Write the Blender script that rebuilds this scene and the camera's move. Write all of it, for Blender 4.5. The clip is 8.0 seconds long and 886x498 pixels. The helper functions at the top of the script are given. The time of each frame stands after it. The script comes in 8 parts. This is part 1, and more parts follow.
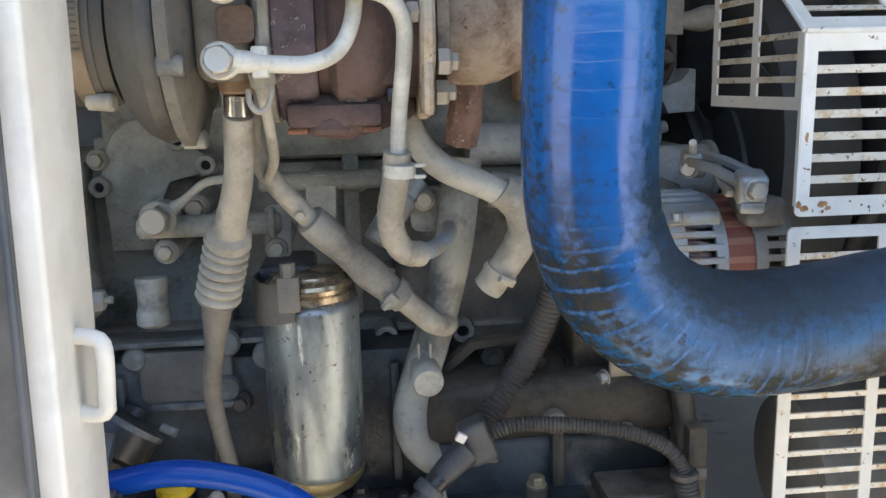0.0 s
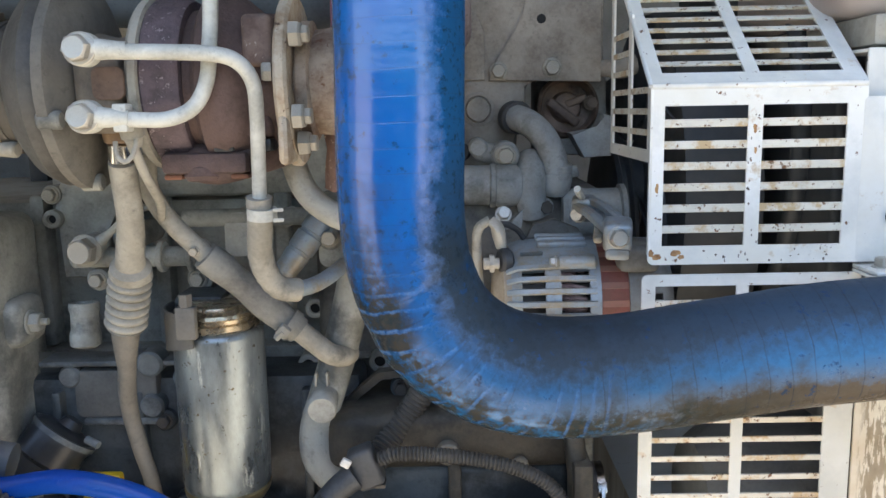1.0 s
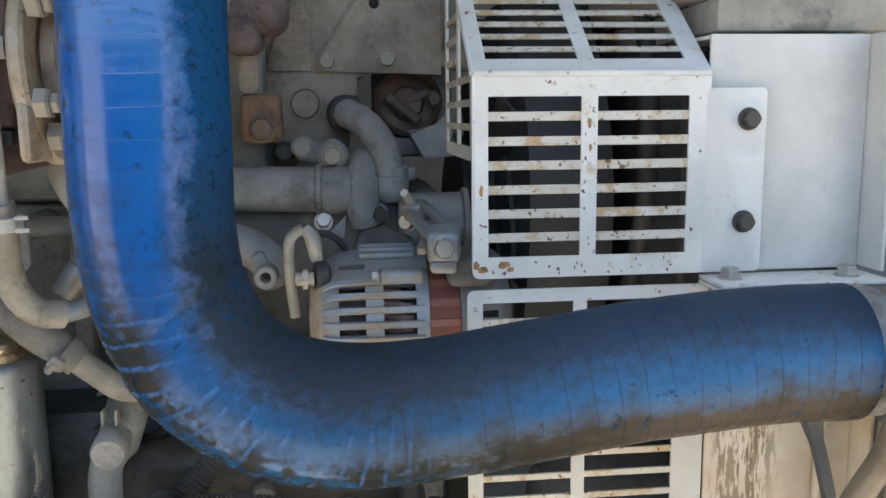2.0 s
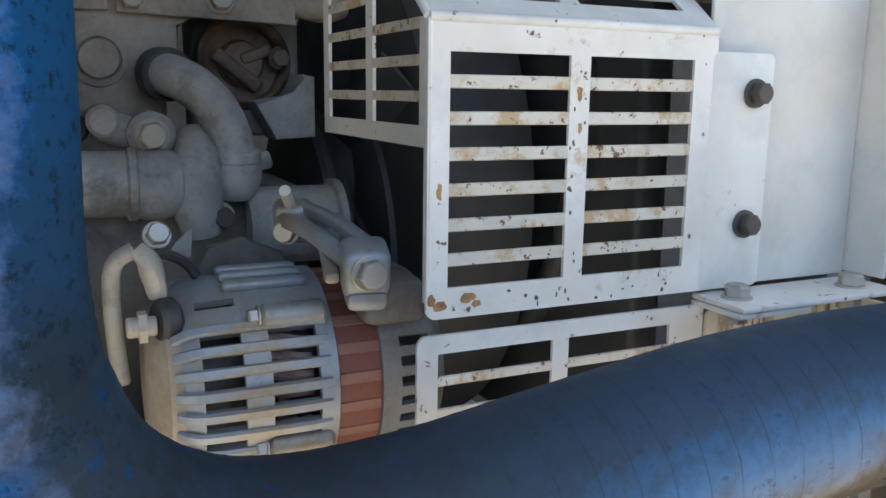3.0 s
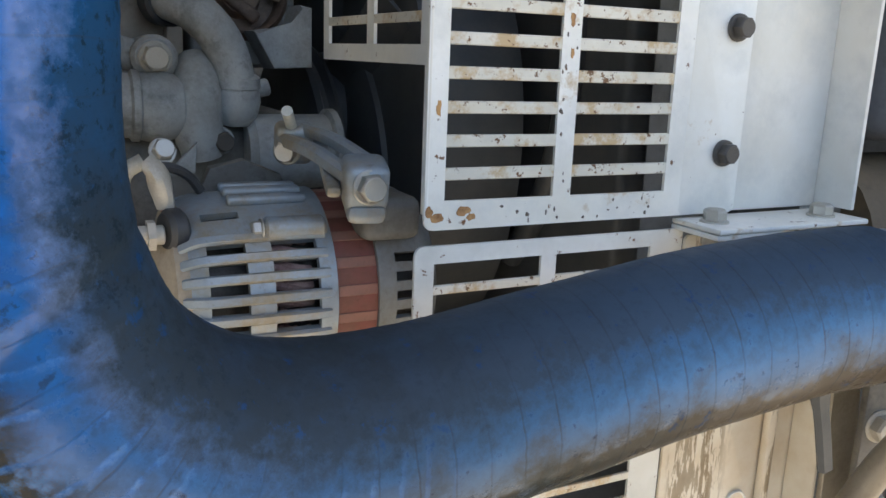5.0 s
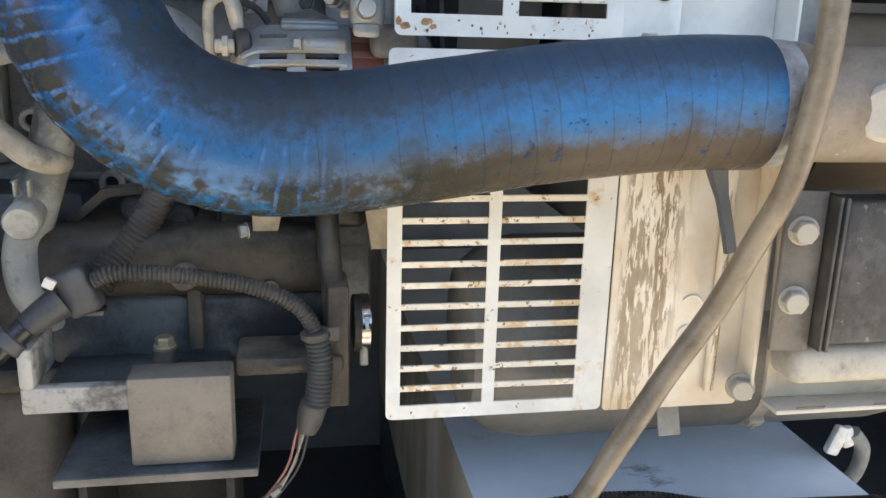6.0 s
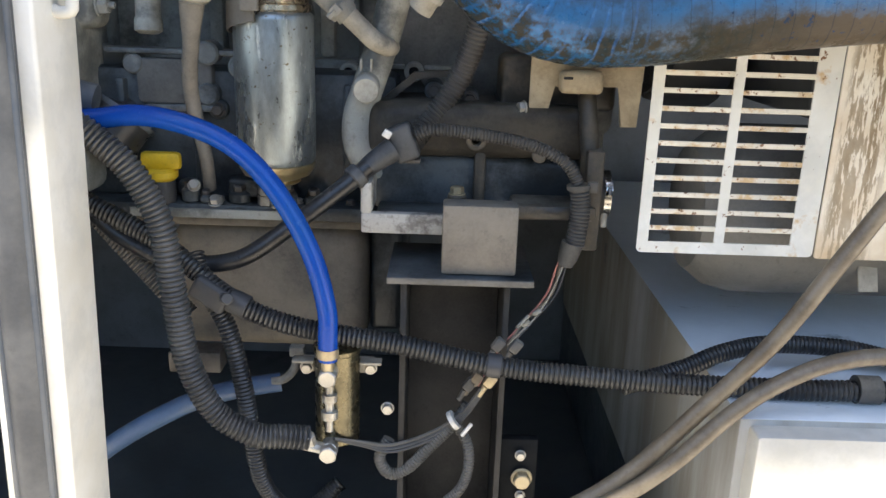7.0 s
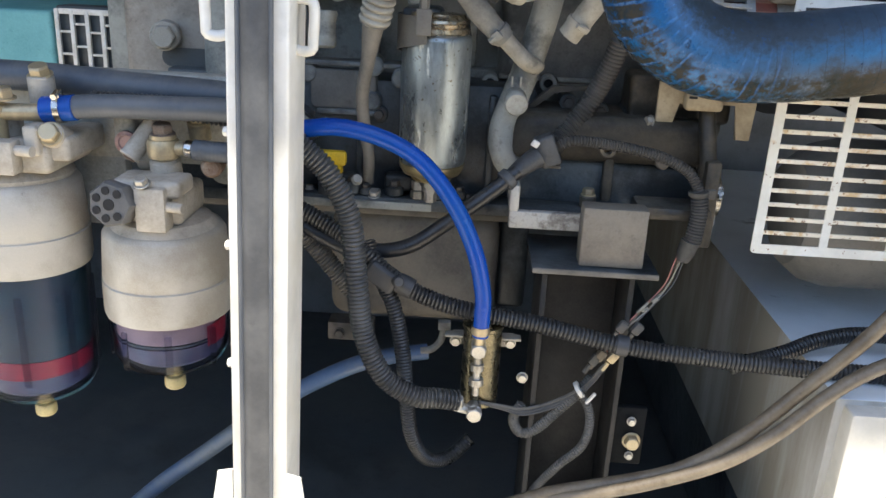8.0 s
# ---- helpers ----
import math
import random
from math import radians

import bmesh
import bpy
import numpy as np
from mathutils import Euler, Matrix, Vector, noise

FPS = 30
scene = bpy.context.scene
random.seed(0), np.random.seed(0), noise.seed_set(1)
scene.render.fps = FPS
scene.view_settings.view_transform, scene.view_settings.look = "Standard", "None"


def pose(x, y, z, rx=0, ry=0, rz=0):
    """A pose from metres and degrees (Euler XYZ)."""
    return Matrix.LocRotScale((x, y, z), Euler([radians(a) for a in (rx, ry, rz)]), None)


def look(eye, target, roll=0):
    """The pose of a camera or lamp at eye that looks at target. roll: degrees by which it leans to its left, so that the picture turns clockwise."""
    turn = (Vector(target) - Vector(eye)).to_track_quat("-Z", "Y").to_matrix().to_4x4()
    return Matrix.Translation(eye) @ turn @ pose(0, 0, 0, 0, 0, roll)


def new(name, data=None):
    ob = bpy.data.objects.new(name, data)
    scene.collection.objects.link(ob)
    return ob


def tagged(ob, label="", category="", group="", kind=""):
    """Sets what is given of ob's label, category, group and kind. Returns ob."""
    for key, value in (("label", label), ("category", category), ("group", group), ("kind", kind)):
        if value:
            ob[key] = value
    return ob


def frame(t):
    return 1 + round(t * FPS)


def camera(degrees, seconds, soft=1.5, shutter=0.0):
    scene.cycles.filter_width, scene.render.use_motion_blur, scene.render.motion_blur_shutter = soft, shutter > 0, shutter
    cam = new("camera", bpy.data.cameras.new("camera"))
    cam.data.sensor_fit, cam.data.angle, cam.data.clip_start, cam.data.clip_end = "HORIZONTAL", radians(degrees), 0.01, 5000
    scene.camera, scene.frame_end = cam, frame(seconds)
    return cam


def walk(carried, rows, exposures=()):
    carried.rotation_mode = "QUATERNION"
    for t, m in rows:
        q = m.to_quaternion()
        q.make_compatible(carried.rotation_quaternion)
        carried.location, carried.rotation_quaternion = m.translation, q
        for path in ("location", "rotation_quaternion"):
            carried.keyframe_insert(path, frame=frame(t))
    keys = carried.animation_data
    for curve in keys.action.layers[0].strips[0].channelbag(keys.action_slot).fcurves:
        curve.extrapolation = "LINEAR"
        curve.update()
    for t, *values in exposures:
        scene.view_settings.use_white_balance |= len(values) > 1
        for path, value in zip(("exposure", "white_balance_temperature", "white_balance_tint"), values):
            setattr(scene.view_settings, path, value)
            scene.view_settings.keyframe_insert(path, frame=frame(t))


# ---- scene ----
cam = camera(56.6, 8.0)
PATH = [
    (0, (0.198, 0.163, 1.318), (0.395, 2.114, 0.928), -1.4),
    (0.5, (0.326, 0.144, 1.332), (0.357, 2.119, 1.015), -0.9),
    (1, (0.418, 0.102, 1.341), (0.395, 2.074, 1.008), -1.1),
    (1.5, (0.512, 0.113, 1.34), (0.494, 2.091, 1.049), -1.3),
    (2, (0.512, 0.214, 1.324), (0.718, 2.178, 1.008), -0.6),
    (2.2, (0.502, 0.288, 1.328), (0.907, 2.216, 0.985), -0.3),
    (3.3, (0.395, 0.509, 1.315), (1.253, 2.276, 0.937), 1.1),
    (3.5, (0.381, 0.527, 1.316), (1.24, 2.289, 0.923), 1.3),
    (4, (0.371, 0.541, 1.318), (1.261, 2.282, 0.901), 1.6),
    (4.2, (0.372, 0.54, 1.315), (1.274, 2.274, 0.89), 1.8),
    (5.3, (0.433, 0.37, 1.268), (1.255, 2.132, 0.799), 2.6),
    (5.5, (0.467, 0.307, 1.245), (1.151, 2.125, 0.769), 2.3),
    (6, (0.527, 0.183, 1.193), (0.869, 2.085, 0.676), 1.6),
    (6.5, (0.484, 0.073, 1.143), (0.612, 1.993, 0.601), 1.3),
    (7, (0.365, -0.064, 1.114), (0.373, 1.851, 0.539), 1.9),
    (7.5, (0.279, -0.15, 1.118), (0.244, 1.74, 0.466), 2.1),
    (8, (0.203, -0.219, 1.205), (0.146, 1.664, 0.533), 3.0),
]
walk(cam, [(t, look(eye, target, roll)) for t, eye, target, roll in PATH], ((0.0, 1.64, 6720, 10), (0.5, 1.80, 6770, 10), (1.0, 1.76, 6780, 10), (1.5, 1.78, 6820, 10), (2.0, 1.36, 6880, 10), (2.2, 1.34, 6860, 10), (3.5, 1.40, 6780, 9.7), (4.2, 1.40, 6780, 9.7), (5.5, 1.58, 7050, 9.6), (6.0, 1.80, 6960, 9.6), (6.5, 1.84, 6820, 9.5), (7.0, 1.66, 6680, 9.3), (7.5, 1.30, 6620, 9.3), (8.0, 1.52, 6600, 9.3)))

# ---- light ----
SUN_UP, SUN_TURN = 79.0, 165.0
world = bpy.data.worlds.new("world")
scene.world = world
world.use_nodes = True
wn = world.node_tree
sky = wn.nodes.new("ShaderNodeTexSky")
sky.sky_type = "NISHITA"
sky.sun_disc = False
sky.sun_elevation = radians(SUN_UP)
sky.sun_rotation = radians(SUN_TURN)
wn.links.new(sky.outputs[0], wn.nodes["Background"].inputs[0])
wn.nodes["Background"].inputs[1].default_value = 0.15
sun = new("sun", bpy.data.lights.new("sun", "SUN"))
sun.data.energy = 5.0
sun.data.angle = radians(0.5)
sun.data.color = (1.0, 0.945, 0.86)
a, b = radians(SUN_UP), radians(SUN_TURN)
sun.matrix_basis = look((math.sin(b) * math.cos(a) * 9, math.cos(b) * math.cos(a) * 9, math.sin(a) * 9), (0, 0, 0))


# ---- materials ----
def nodes_of(name):
    m = bpy.data.materials.new(name)
    m.use_nodes = True
    t = m.node_tree
    return m, t, t.nodes["Principled BSDF"]


def add(t, kind, **values):
    n = t.nodes.new(kind)
    for key, value in values.items():
        n.inputs[key].default_value = value
    return n


def noise_tex(t, scale, detail=6.0, rough=0.6, stretch=(1, 1, 1), coord="Object", vary=False):
    c = t.nodes.new("ShaderNodeTexCoord")
    mp = add(t, "ShaderNodeMapping", Scale=stretch)
    n = add(t, "ShaderNodeTexNoise", Scale=scale, Detail=detail, Roughness=rough)
    t.links.new(c.outputs[coord], mp.inputs[0])
    t.links.new(mp.outputs[0], n.inputs[0])
    if vary:
        info, shift = t.nodes.new("ShaderNodeObjectInfo"), t.nodes.new("ShaderNodeVectorMath")
        shift.operation = "SCALE"
        shift.inputs[0].default_value = (7.3, 3.1, 5.7)
        t.links.new(info.outputs["Random"], shift.inputs["Scale"])
        t.links.new(shift.outputs[0], mp.inputs["Location"])
    return n.outputs[0]


def ramp(t, source, stops):
    r = t.nodes.new("ShaderNodeValToRGB")
    e = r.color_ramp.elements
    while len(e) < len(stops):
        e.new(0.5)
    for k, (p, c) in zip(e, stops):
        k.position = p
        k.color = (*c, 1) if isinstance(c, tuple) else (c, c, c, 1)
    t.links.new(source, r.inputs[0])
    return r.outputs[0]


def mix(t, fac, a, b):
    n = t.nodes.new("ShaderNodeMix")
    n.data_type = "RGBA"
    for k, v in ((0, fac), (6, a), (7, b)):
        if isinstance(v, (int, float)):
            n.inputs[k].default_value = v
        elif isinstance(v, tuple):
            n.inputs[k].default_value = (*v, 1)
        else:
            t.links.new(v, n.inputs[k])
    return n.outputs[2]


def bump(t, p, source, strength, distance):
    n = add(t, "ShaderNodeBump", Strength=strength, Distance=distance)
    t.links.new(source, n.inputs["Height"])
    t.links.new(n.outputs[0], p.inputs["Normal"])
    return n


def grimy(name, base, dirt, rough=0.7, metal=0.0, scale=14.0, amount=(0.42, 0.62), grain=260.0, relief=0.22, speck=None, lump=0.0, pits=0.5, wet=0.0, dust=0.0):
    """Painted or bare surface with blotches of dirt at two scales, fine grain relief and, if asked, small chips, oil
    and a pale dust tone on upward faces.
    """
    m, t, p = nodes_of(name)
    blot = ramp(t, noise_tex(t, scale, 8, 0.65), ((amount[0], 0.0), (amount[1], 1.0)))
    col = mix(t, blot, base, dirt)
    fine = noise_tex(t, grain, 4, 0.6)
    col = mix(t, ramp(t, fine, ((0.35, 0.0), (0.75, 0.25))), col, tuple(min(1, c * 1.35 + 0.015) for c in base))
    if pits:
        spots = ramp(t, noise_tex(t, scale * 6.5, 7, 0.75), ((0.56, 0.0), (0.70, pits)))
        col = mix(t, spots, col, tuple(c * 0.55 for c in dirt))
    if speck:
        chips = ramp(t, noise_tex(t, speck[1], 5, 0.75), ((speck[2], 0.0), (speck[2] + 0.03, 1.0)))
        col = mix(t, chips, col, speck[0])
    if wet:
        oil = ramp(t, noise_tex(t, scale * 0.75, 7, 0.7), ((0.60 - 0.14 * wet, 0.0), (0.70 - 0.14 * wet, 1.0)))
        col = mix(t, ramp(t, oil, ((0.0, 0.0), (1.0, 0.75))), col, tuple(c * k for c, k in zip(dirt, (0.40, 0.42, 0.44))))
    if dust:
        # upward faces are mixed towards pale tan, in patches, by their normal
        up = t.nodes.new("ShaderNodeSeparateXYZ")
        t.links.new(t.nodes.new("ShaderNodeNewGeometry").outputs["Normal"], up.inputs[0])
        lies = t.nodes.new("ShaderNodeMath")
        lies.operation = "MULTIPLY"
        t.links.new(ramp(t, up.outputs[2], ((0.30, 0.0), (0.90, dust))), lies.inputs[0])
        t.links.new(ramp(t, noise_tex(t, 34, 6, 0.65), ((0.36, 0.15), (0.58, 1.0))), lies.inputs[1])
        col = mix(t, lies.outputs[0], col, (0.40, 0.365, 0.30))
    t.links.new(col, p.inputs["Base Color"])
    r = t.nodes.new("ShaderNodeMapRange")
    r.inputs["To Min"].default_value, r.inputs["To Max"].default_value = max(0.05, rough - 0.12), min(1, rough + 0.15)
    t.links.new(noise_tex(t, scale * 3.1, 5), r.inputs[0])
    t.links.new(mix(t, ramp(t, oil, ((0.0, 0.0), (1.0, 0.85))), r.outputs[0], (0.3, 0.3, 0.3)) if wet else r.outputs[0], p.inputs["Roughness"])
    p.inputs["Metallic"].default_value = metal
    first = bump(t, p, fine, relief, 0.0006)
    if lump:
        second = add(t, "ShaderNodeBump", Strength=lump, Distance=0.004)
        t.links.new(noise_tex(t, 55, 5, 0.6), second.inputs["Height"])
        t.links.new(second.outputs[0], first.inputs["Normal"])
    return m



def dull(m, gloss):
    """Lowers the specular, standing in for surroundings darker than the sunlit yard."""
    m.node_tree.nodes["Principled BSDF"].inputs["Specular IOR Level"].default_value = gloss
    return m


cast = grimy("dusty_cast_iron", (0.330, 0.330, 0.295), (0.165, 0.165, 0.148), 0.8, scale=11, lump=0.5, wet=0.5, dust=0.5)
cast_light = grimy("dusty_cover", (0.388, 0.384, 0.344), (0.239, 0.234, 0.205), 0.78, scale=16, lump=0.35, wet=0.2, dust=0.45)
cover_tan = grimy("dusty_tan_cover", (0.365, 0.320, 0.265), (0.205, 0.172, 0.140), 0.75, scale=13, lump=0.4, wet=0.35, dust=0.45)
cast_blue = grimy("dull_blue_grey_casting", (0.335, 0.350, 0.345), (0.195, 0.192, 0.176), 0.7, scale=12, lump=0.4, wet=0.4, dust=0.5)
fan_black = grimy("dark_fan_plastic", (0.046, 0.051, 0.055), (0.078, 0.078, 0.075), 0.5, scale=9, relief=0.1, pits=0)
# darker copies for the lower block: oil, plus its shade put into the colour
cast_dim = grimy("oily_shaded_dim_casting", (0.175, 0.190, 0.192), (0.080, 0.090, 0.094), 0.6, scale=10, lump=0.4, wet=0.7, dust=0.3)
cast_oily_shaded = dull(grimy("oily_shaded_cast_iron", (0.088, 0.099, 0.103), (0.033, 0.039, 0.042), 0.45, scale=9, lump=0.5, wet=1.0), 0.4)
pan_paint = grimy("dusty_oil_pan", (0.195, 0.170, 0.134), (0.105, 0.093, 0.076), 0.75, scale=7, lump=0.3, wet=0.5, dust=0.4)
# darker copy of the case colour, hose shade painted in with the oil
case_oily_shaded = dull(grimy("oily_shaded_timing_case", (0.072, 0.061, 0.046), (0.028, 0.027, 0.024), 0.55, scale=8, lump=0.5, wet=0.8, dust=0.15), 0.25)
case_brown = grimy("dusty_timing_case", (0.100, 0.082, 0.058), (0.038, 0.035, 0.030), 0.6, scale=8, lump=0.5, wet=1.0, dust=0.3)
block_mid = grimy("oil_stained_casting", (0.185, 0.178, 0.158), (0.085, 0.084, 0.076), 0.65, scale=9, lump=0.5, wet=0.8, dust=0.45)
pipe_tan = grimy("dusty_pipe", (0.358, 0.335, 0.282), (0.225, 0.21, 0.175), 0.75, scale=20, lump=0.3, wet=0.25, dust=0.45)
pipe_pale = grimy("pale_painted_pipe", (0.548, 0.545, 0.492), (0.362, 0.355, 0.311), 0.55, scale=24, lump=0.25)
hose_dusty = grimy("dusty_rubber_hose", (0.24, 0.235, 0.211), (0.147, 0.142, 0.129), 0.85, scale=18, lump=0.25, wet=0.3, dust=0.5)
rust_dark = grimy("rusty_turbine_iron", (0.108, 0.070, 0.062), (0.060, 0.038, 0.033), 0.85, scale=18, relief=0.9, lump=0.6, speck=((0.30, 0.13, 0.06), 60, 0.70))
rust_pale = grimy("rusty_pale_iron", (0.33, 0.265, 0.205), (0.15, 0.09, 0.06), 0.85, scale=26, amount=(0.40, 0.58), relief=0.7, lump=0.5, speck=((0.13, 0.06, 0.03), 70, 0.62))
rust_mid = grimy("flaking_red_rust", (0.17, 0.10, 0.075), (0.085, 0.05, 0.04), 0.85, scale=30, relief=0.8, lump=0.6, speck=((0.42, 0.33, 0.25), 80, 0.60))
grey_alu = grimy("dusty_aluminium", (0.275, 0.315, 0.345), (0.29, 0.245, 0.175), 0.42, metal=0.3, scale=16, amount=(0.47, 0.60))
dark_alu = grimy("dark_aluminium", (0.15, 0.15, 0.145), (0.09, 0.085, 0.075), 0.6, metal=0.2, scale=14, dust=0.35)
stator_red = grimy("red_brown_laminations", (0.19, 0.055, 0.042), (0.15, 0.06, 0.04), 0.6, scale=30)
copper = grimy("dusty_copper", (0.42, 0.27, 0.23), (0.20, 0.11, 0.10), 0.6, metal=0.3, scale=60)
zinc = grimy("zinc_steel", (0.55, 0.53, 0.48), (0.33, 0.30, 0.25), 0.42, metal=0.75, scale=50, relief=0.2)
bolt_dusty = grimy("dusty_bolt", (0.42, 0.39, 0.33), (0.26, 0.235, 0.19), 0.6, metal=0.25, scale=60, dust=0.4)
bolt_dark = grimy("dark_bolt", (0.11, 0.10, 0.09), (0.05, 0.045, 0.04), 0.5, metal=0.4, scale=60)
steel_shiny = grimy("bright_steel", (0.66, 0.64, 0.60), (0.45, 0.42, 0.37), 0.22, metal=1.0, scale=40, relief=0.1)
brass = grimy("brass", (0.52, 0.43, 0.27), (0.34, 0.28, 0.19), 0.42, metal=0.6, scale=40, relief=0.15)
black_plastic = grimy("dusty_black_plastic", (0.042, 0.043, 0.045), (0.075, 0.068, 0.058), 0.5, scale=15, amount=(0.5, 0.75), relief=0.2)
conduit_black = grimy("dusty_black_conduit", (0.016, 0.017, 0.019), (0.060, 0.058, 0.053), 0.28, scale=9, amount=(0.5, 0.8), relief=0.1, pits=0, dust=0.05)
def dust_on_ridges(m, dust, low=0.50, high=0.56):
    """Dust that has rubbed off onto the crests of a ribbed conduit."""
    t = m.node_tree
    p = t.nodes["Principled BSDF"]
    geo = t.nodes.new("ShaderNodeNewGeometry")
    crest = ramp(t, geo.outputs["Pointiness"], ((low, 0.0), (high, 1.0)))
    patchy = ramp(t, noise_tex(t, 12, 5, 0.6), ((0.42, 0.0), (0.66, 0.9)))
    mul = t.nodes.new("ShaderNodeMath")
    mul.operation = "MULTIPLY"
    t.links.new(crest, mul.inputs[0])
    t.links.new(patchy, mul.inputs[1])
    old = p.inputs["Base Color"].links[0].from_socket
    t.links.new(mix(t, mul.outputs[0], old, dust), p.inputs["Base Color"])


dust_on_ridges(conduit_black, (0.085, 0.083, 0.076), 0.535, 0.60)
conduit_grey = grimy("grey_rubbed_conduit", (0.020, 0.021, 0.023), (0.062, 0.061, 0.058), 0.34, scale=8, relief=0.1, pits=0, dust=0.16)
tape_black = grimy("wrapped_black_tape", (0.014, 0.015, 0.017), (0.045, 0.044, 0.042), 0.3, scale=22, amount=(0.48, 0.72), relief=0.15, pits=0, dust=0.06)
conduit_dusty = grimy("very_dusty_conduit", (0.090, 0.085, 0.076), (0.045, 0.043, 0.039), 0.65, scale=14, relief=0.2, dust=0.35)
conduit_sooty = grimy("sooty_conduit", (0.064, 0.060, 0.055), (0.030, 0.029, 0.028), 0.55, scale=12, relief=0.2, dust=0.12)
grey_paint = grimy("grey_painted_steel", (0.141, 0.132, 0.115), (0.083, 0.078, 0.068), 0.65, scale=9)
cream = grimy("cream_painted_housing", (0.445, 0.42, 0.365), (0.31, 0.275, 0.22), 0.36, scale=9, grain=600, relief=0.04, pits=0.12, speck=((0.12, 0.09, 0.06), 40, 0.72), dust=0.3)


def math_node(t, op, a, b, c=None):
    n = t.nodes.new("ShaderNodeMath")
    n.operation = op
    for k, v in enumerate((a, b, c)):
        if v is None:
            continue
        if isinstance(v, (int, float)):
            n.inputs[k].default_value = v
        else:
            t.links.new(v, n.inputs[k])
    return n.outputs[0]


def run_down_paint():
    """Pale blue-grey paint: tan dirt and painted shade run down its sides, dark smears on its lid."""
    m, t, p = nodes_of("pale_blue_grey_paint")
    base = mix(t, ramp(t, noise_tex(t, 3.5, 7, 0.65), ((0.38, 0.0), (0.64, 1.0))), (0.80, 0.86, 0.90), (0.66, 0.71, 0.74))
    runs_and_shade = ramp(t, noise_tex(t, 7, 7, 0.66, (1, 1, 0.16)), ((0.30, 0.55), (0.56, 0.95)))
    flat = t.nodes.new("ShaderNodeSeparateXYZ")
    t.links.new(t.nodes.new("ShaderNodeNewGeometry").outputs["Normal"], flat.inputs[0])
    # sides keep a darker tone than the lid, their shade painted in
    runs_and_shade = math_node(t, "MULTIPLY", runs_and_shade, ramp(t, flat.outputs[2], ((0.3, 1.0), (0.8, 0.12))))
    base = mix(t, runs_and_shade, base, (0.25, 0.222, 0.168))
    smear = ramp(t, noise_tex(t, 9, 7, 0.72, (0.6, 1, 1)), ((0.62, 0.0), (0.70, 0.8)))
    base = mix(t, smear, base, (0.13, 0.14, 0.14))
    t.links.new(base, p.inputs["Base Color"])
    t.links.new(ramp(t, runs_and_shade, ((0.0, 0.38), (1.0, 0.7))), p.inputs["Roughness"])
    bump(t, p, noise_tex(t, 200, 4), 0.15, 0.0006)
    return m


box_blue_grey = run_down_paint()
floor_black = grimy("oily_floor_paint", (0.066, 0.075, 0.079), (0.085, 0.088, 0.085), 0.55, scale=6, wet=0.5)
canopy_dark = grimy("canopy_lining", (0.19, 0.195, 0.20), (0.13, 0.13, 0.125), 0.8, scale=5)
added_wall_dark = grimy("added_wall_render", (0.070, 0.070, 0.068), (0.045, 0.045, 0.044), 0.9, scale=3)
canopy_white = grimy("canopy_paint", (0.62, 0.61, 0.57), (0.5, 0.48, 0.43), 0.6, scale=5)
yellow = grimy("yellow_plastic", (0.72, 0.48, 0.02), (0.6, 0.38, 0.02), 0.45, scale=30, relief=0.15)
blue_tube = grimy("blue_polyurethane", (0.003, 0.052, 0.31), (0.005, 0.062, 0.28), 0.22, scale=12, relief=0.03, pits=0)
blue_tube.node_tree.nodes["Principled BSDF"].inputs["Specular IOR Level"].default_value = 0.3
teal = grimy("teal_paint", (0.19, 0.46, 0.46), (0.13, 0.36, 0.37), 0.6, scale=8)
pipe_brown = grimy("oily_brown_pipe", (0.20, 0.18, 0.15), (0.11, 0.10, 0.085), 0.6, scale=14, wet=0.4)
tan_cable = grimy("dusty_tan_hose", (0.175, 0.143, 0.100), (0.098, 0.075, 0.049), 0.36, scale=18)
white_plastic = grimy("white_plastic", (0.72, 0.70, 0.66), (0.55, 0.52, 0.46), 0.4, scale=30, relief=0.1)
intake_rubber = grimy("dusty_dark_rubber", (0.095, 0.086, 0.072), (0.055, 0.050, 0.044), 0.7, scale=9)
rubber = grimy("black_rubber_seal", (0.048, 0.051, 0.056), (0.095, 0.097, 0.10), 0.55, scale=10, relief=0.25)
wire_red = grimy("pink_wire", (0.42, 0.16, 0.13), (0.25, 0.12, 0.10), 0.5, scale=40, relief=0.1)
concrete = grimy("sunlit_concrete", (0.52, 0.462, 0.372), (0.42, 0.365, 0.29), 0.9, scale=1.5, grain=60)


def white_paint(name, base, rust_amount, chip=0.71, size=26, grain=95):
    """White sheet-steel paint, yellowed, with rust spots that bleed."""
    m, t, p = nodes_of(name)
    tone = mix(t, ramp(t, noise_tex(t, 9, 6, 0.6, vary=True), ((0.35, 0.0), (0.7, 1.0))), base, tuple(c * k for c, k in zip(base, (0.86, 0.83, 0.76))))
    smudge = ramp(t, noise_tex(t, 17, 7, 0.68, vary=True), ((0.46, 0.0), (0.64, 0.55)))
    tone = mix(t, smudge, tone, tuple(c * k for c, k in zip(base, (0.70, 0.71, 0.71))))
    stain = ramp(t, noise_tex(t, size, 7, 0.68, vary=True), ((rust_amount, 0.0), (rust_amount + 0.1, 1.0)))
    tone = mix(t, stain, tone, (0.50, 0.36, 0.20))
    spots = ramp(t, noise_tex(t, grain, 5, 0.65, vary=True), ((chip, 0.0), (chip + 0.03, 1.0)))
    tone = mix(t, spots, tone, (0.16, 0.075, 0.03))
    t.links.new(tone, p.inputs["Base Color"])
    p.inputs["Roughness"].default_value = 0.42
    bump(t, p, noise_tex(t, 120, 4), 0.25, 0.0006)
    return m


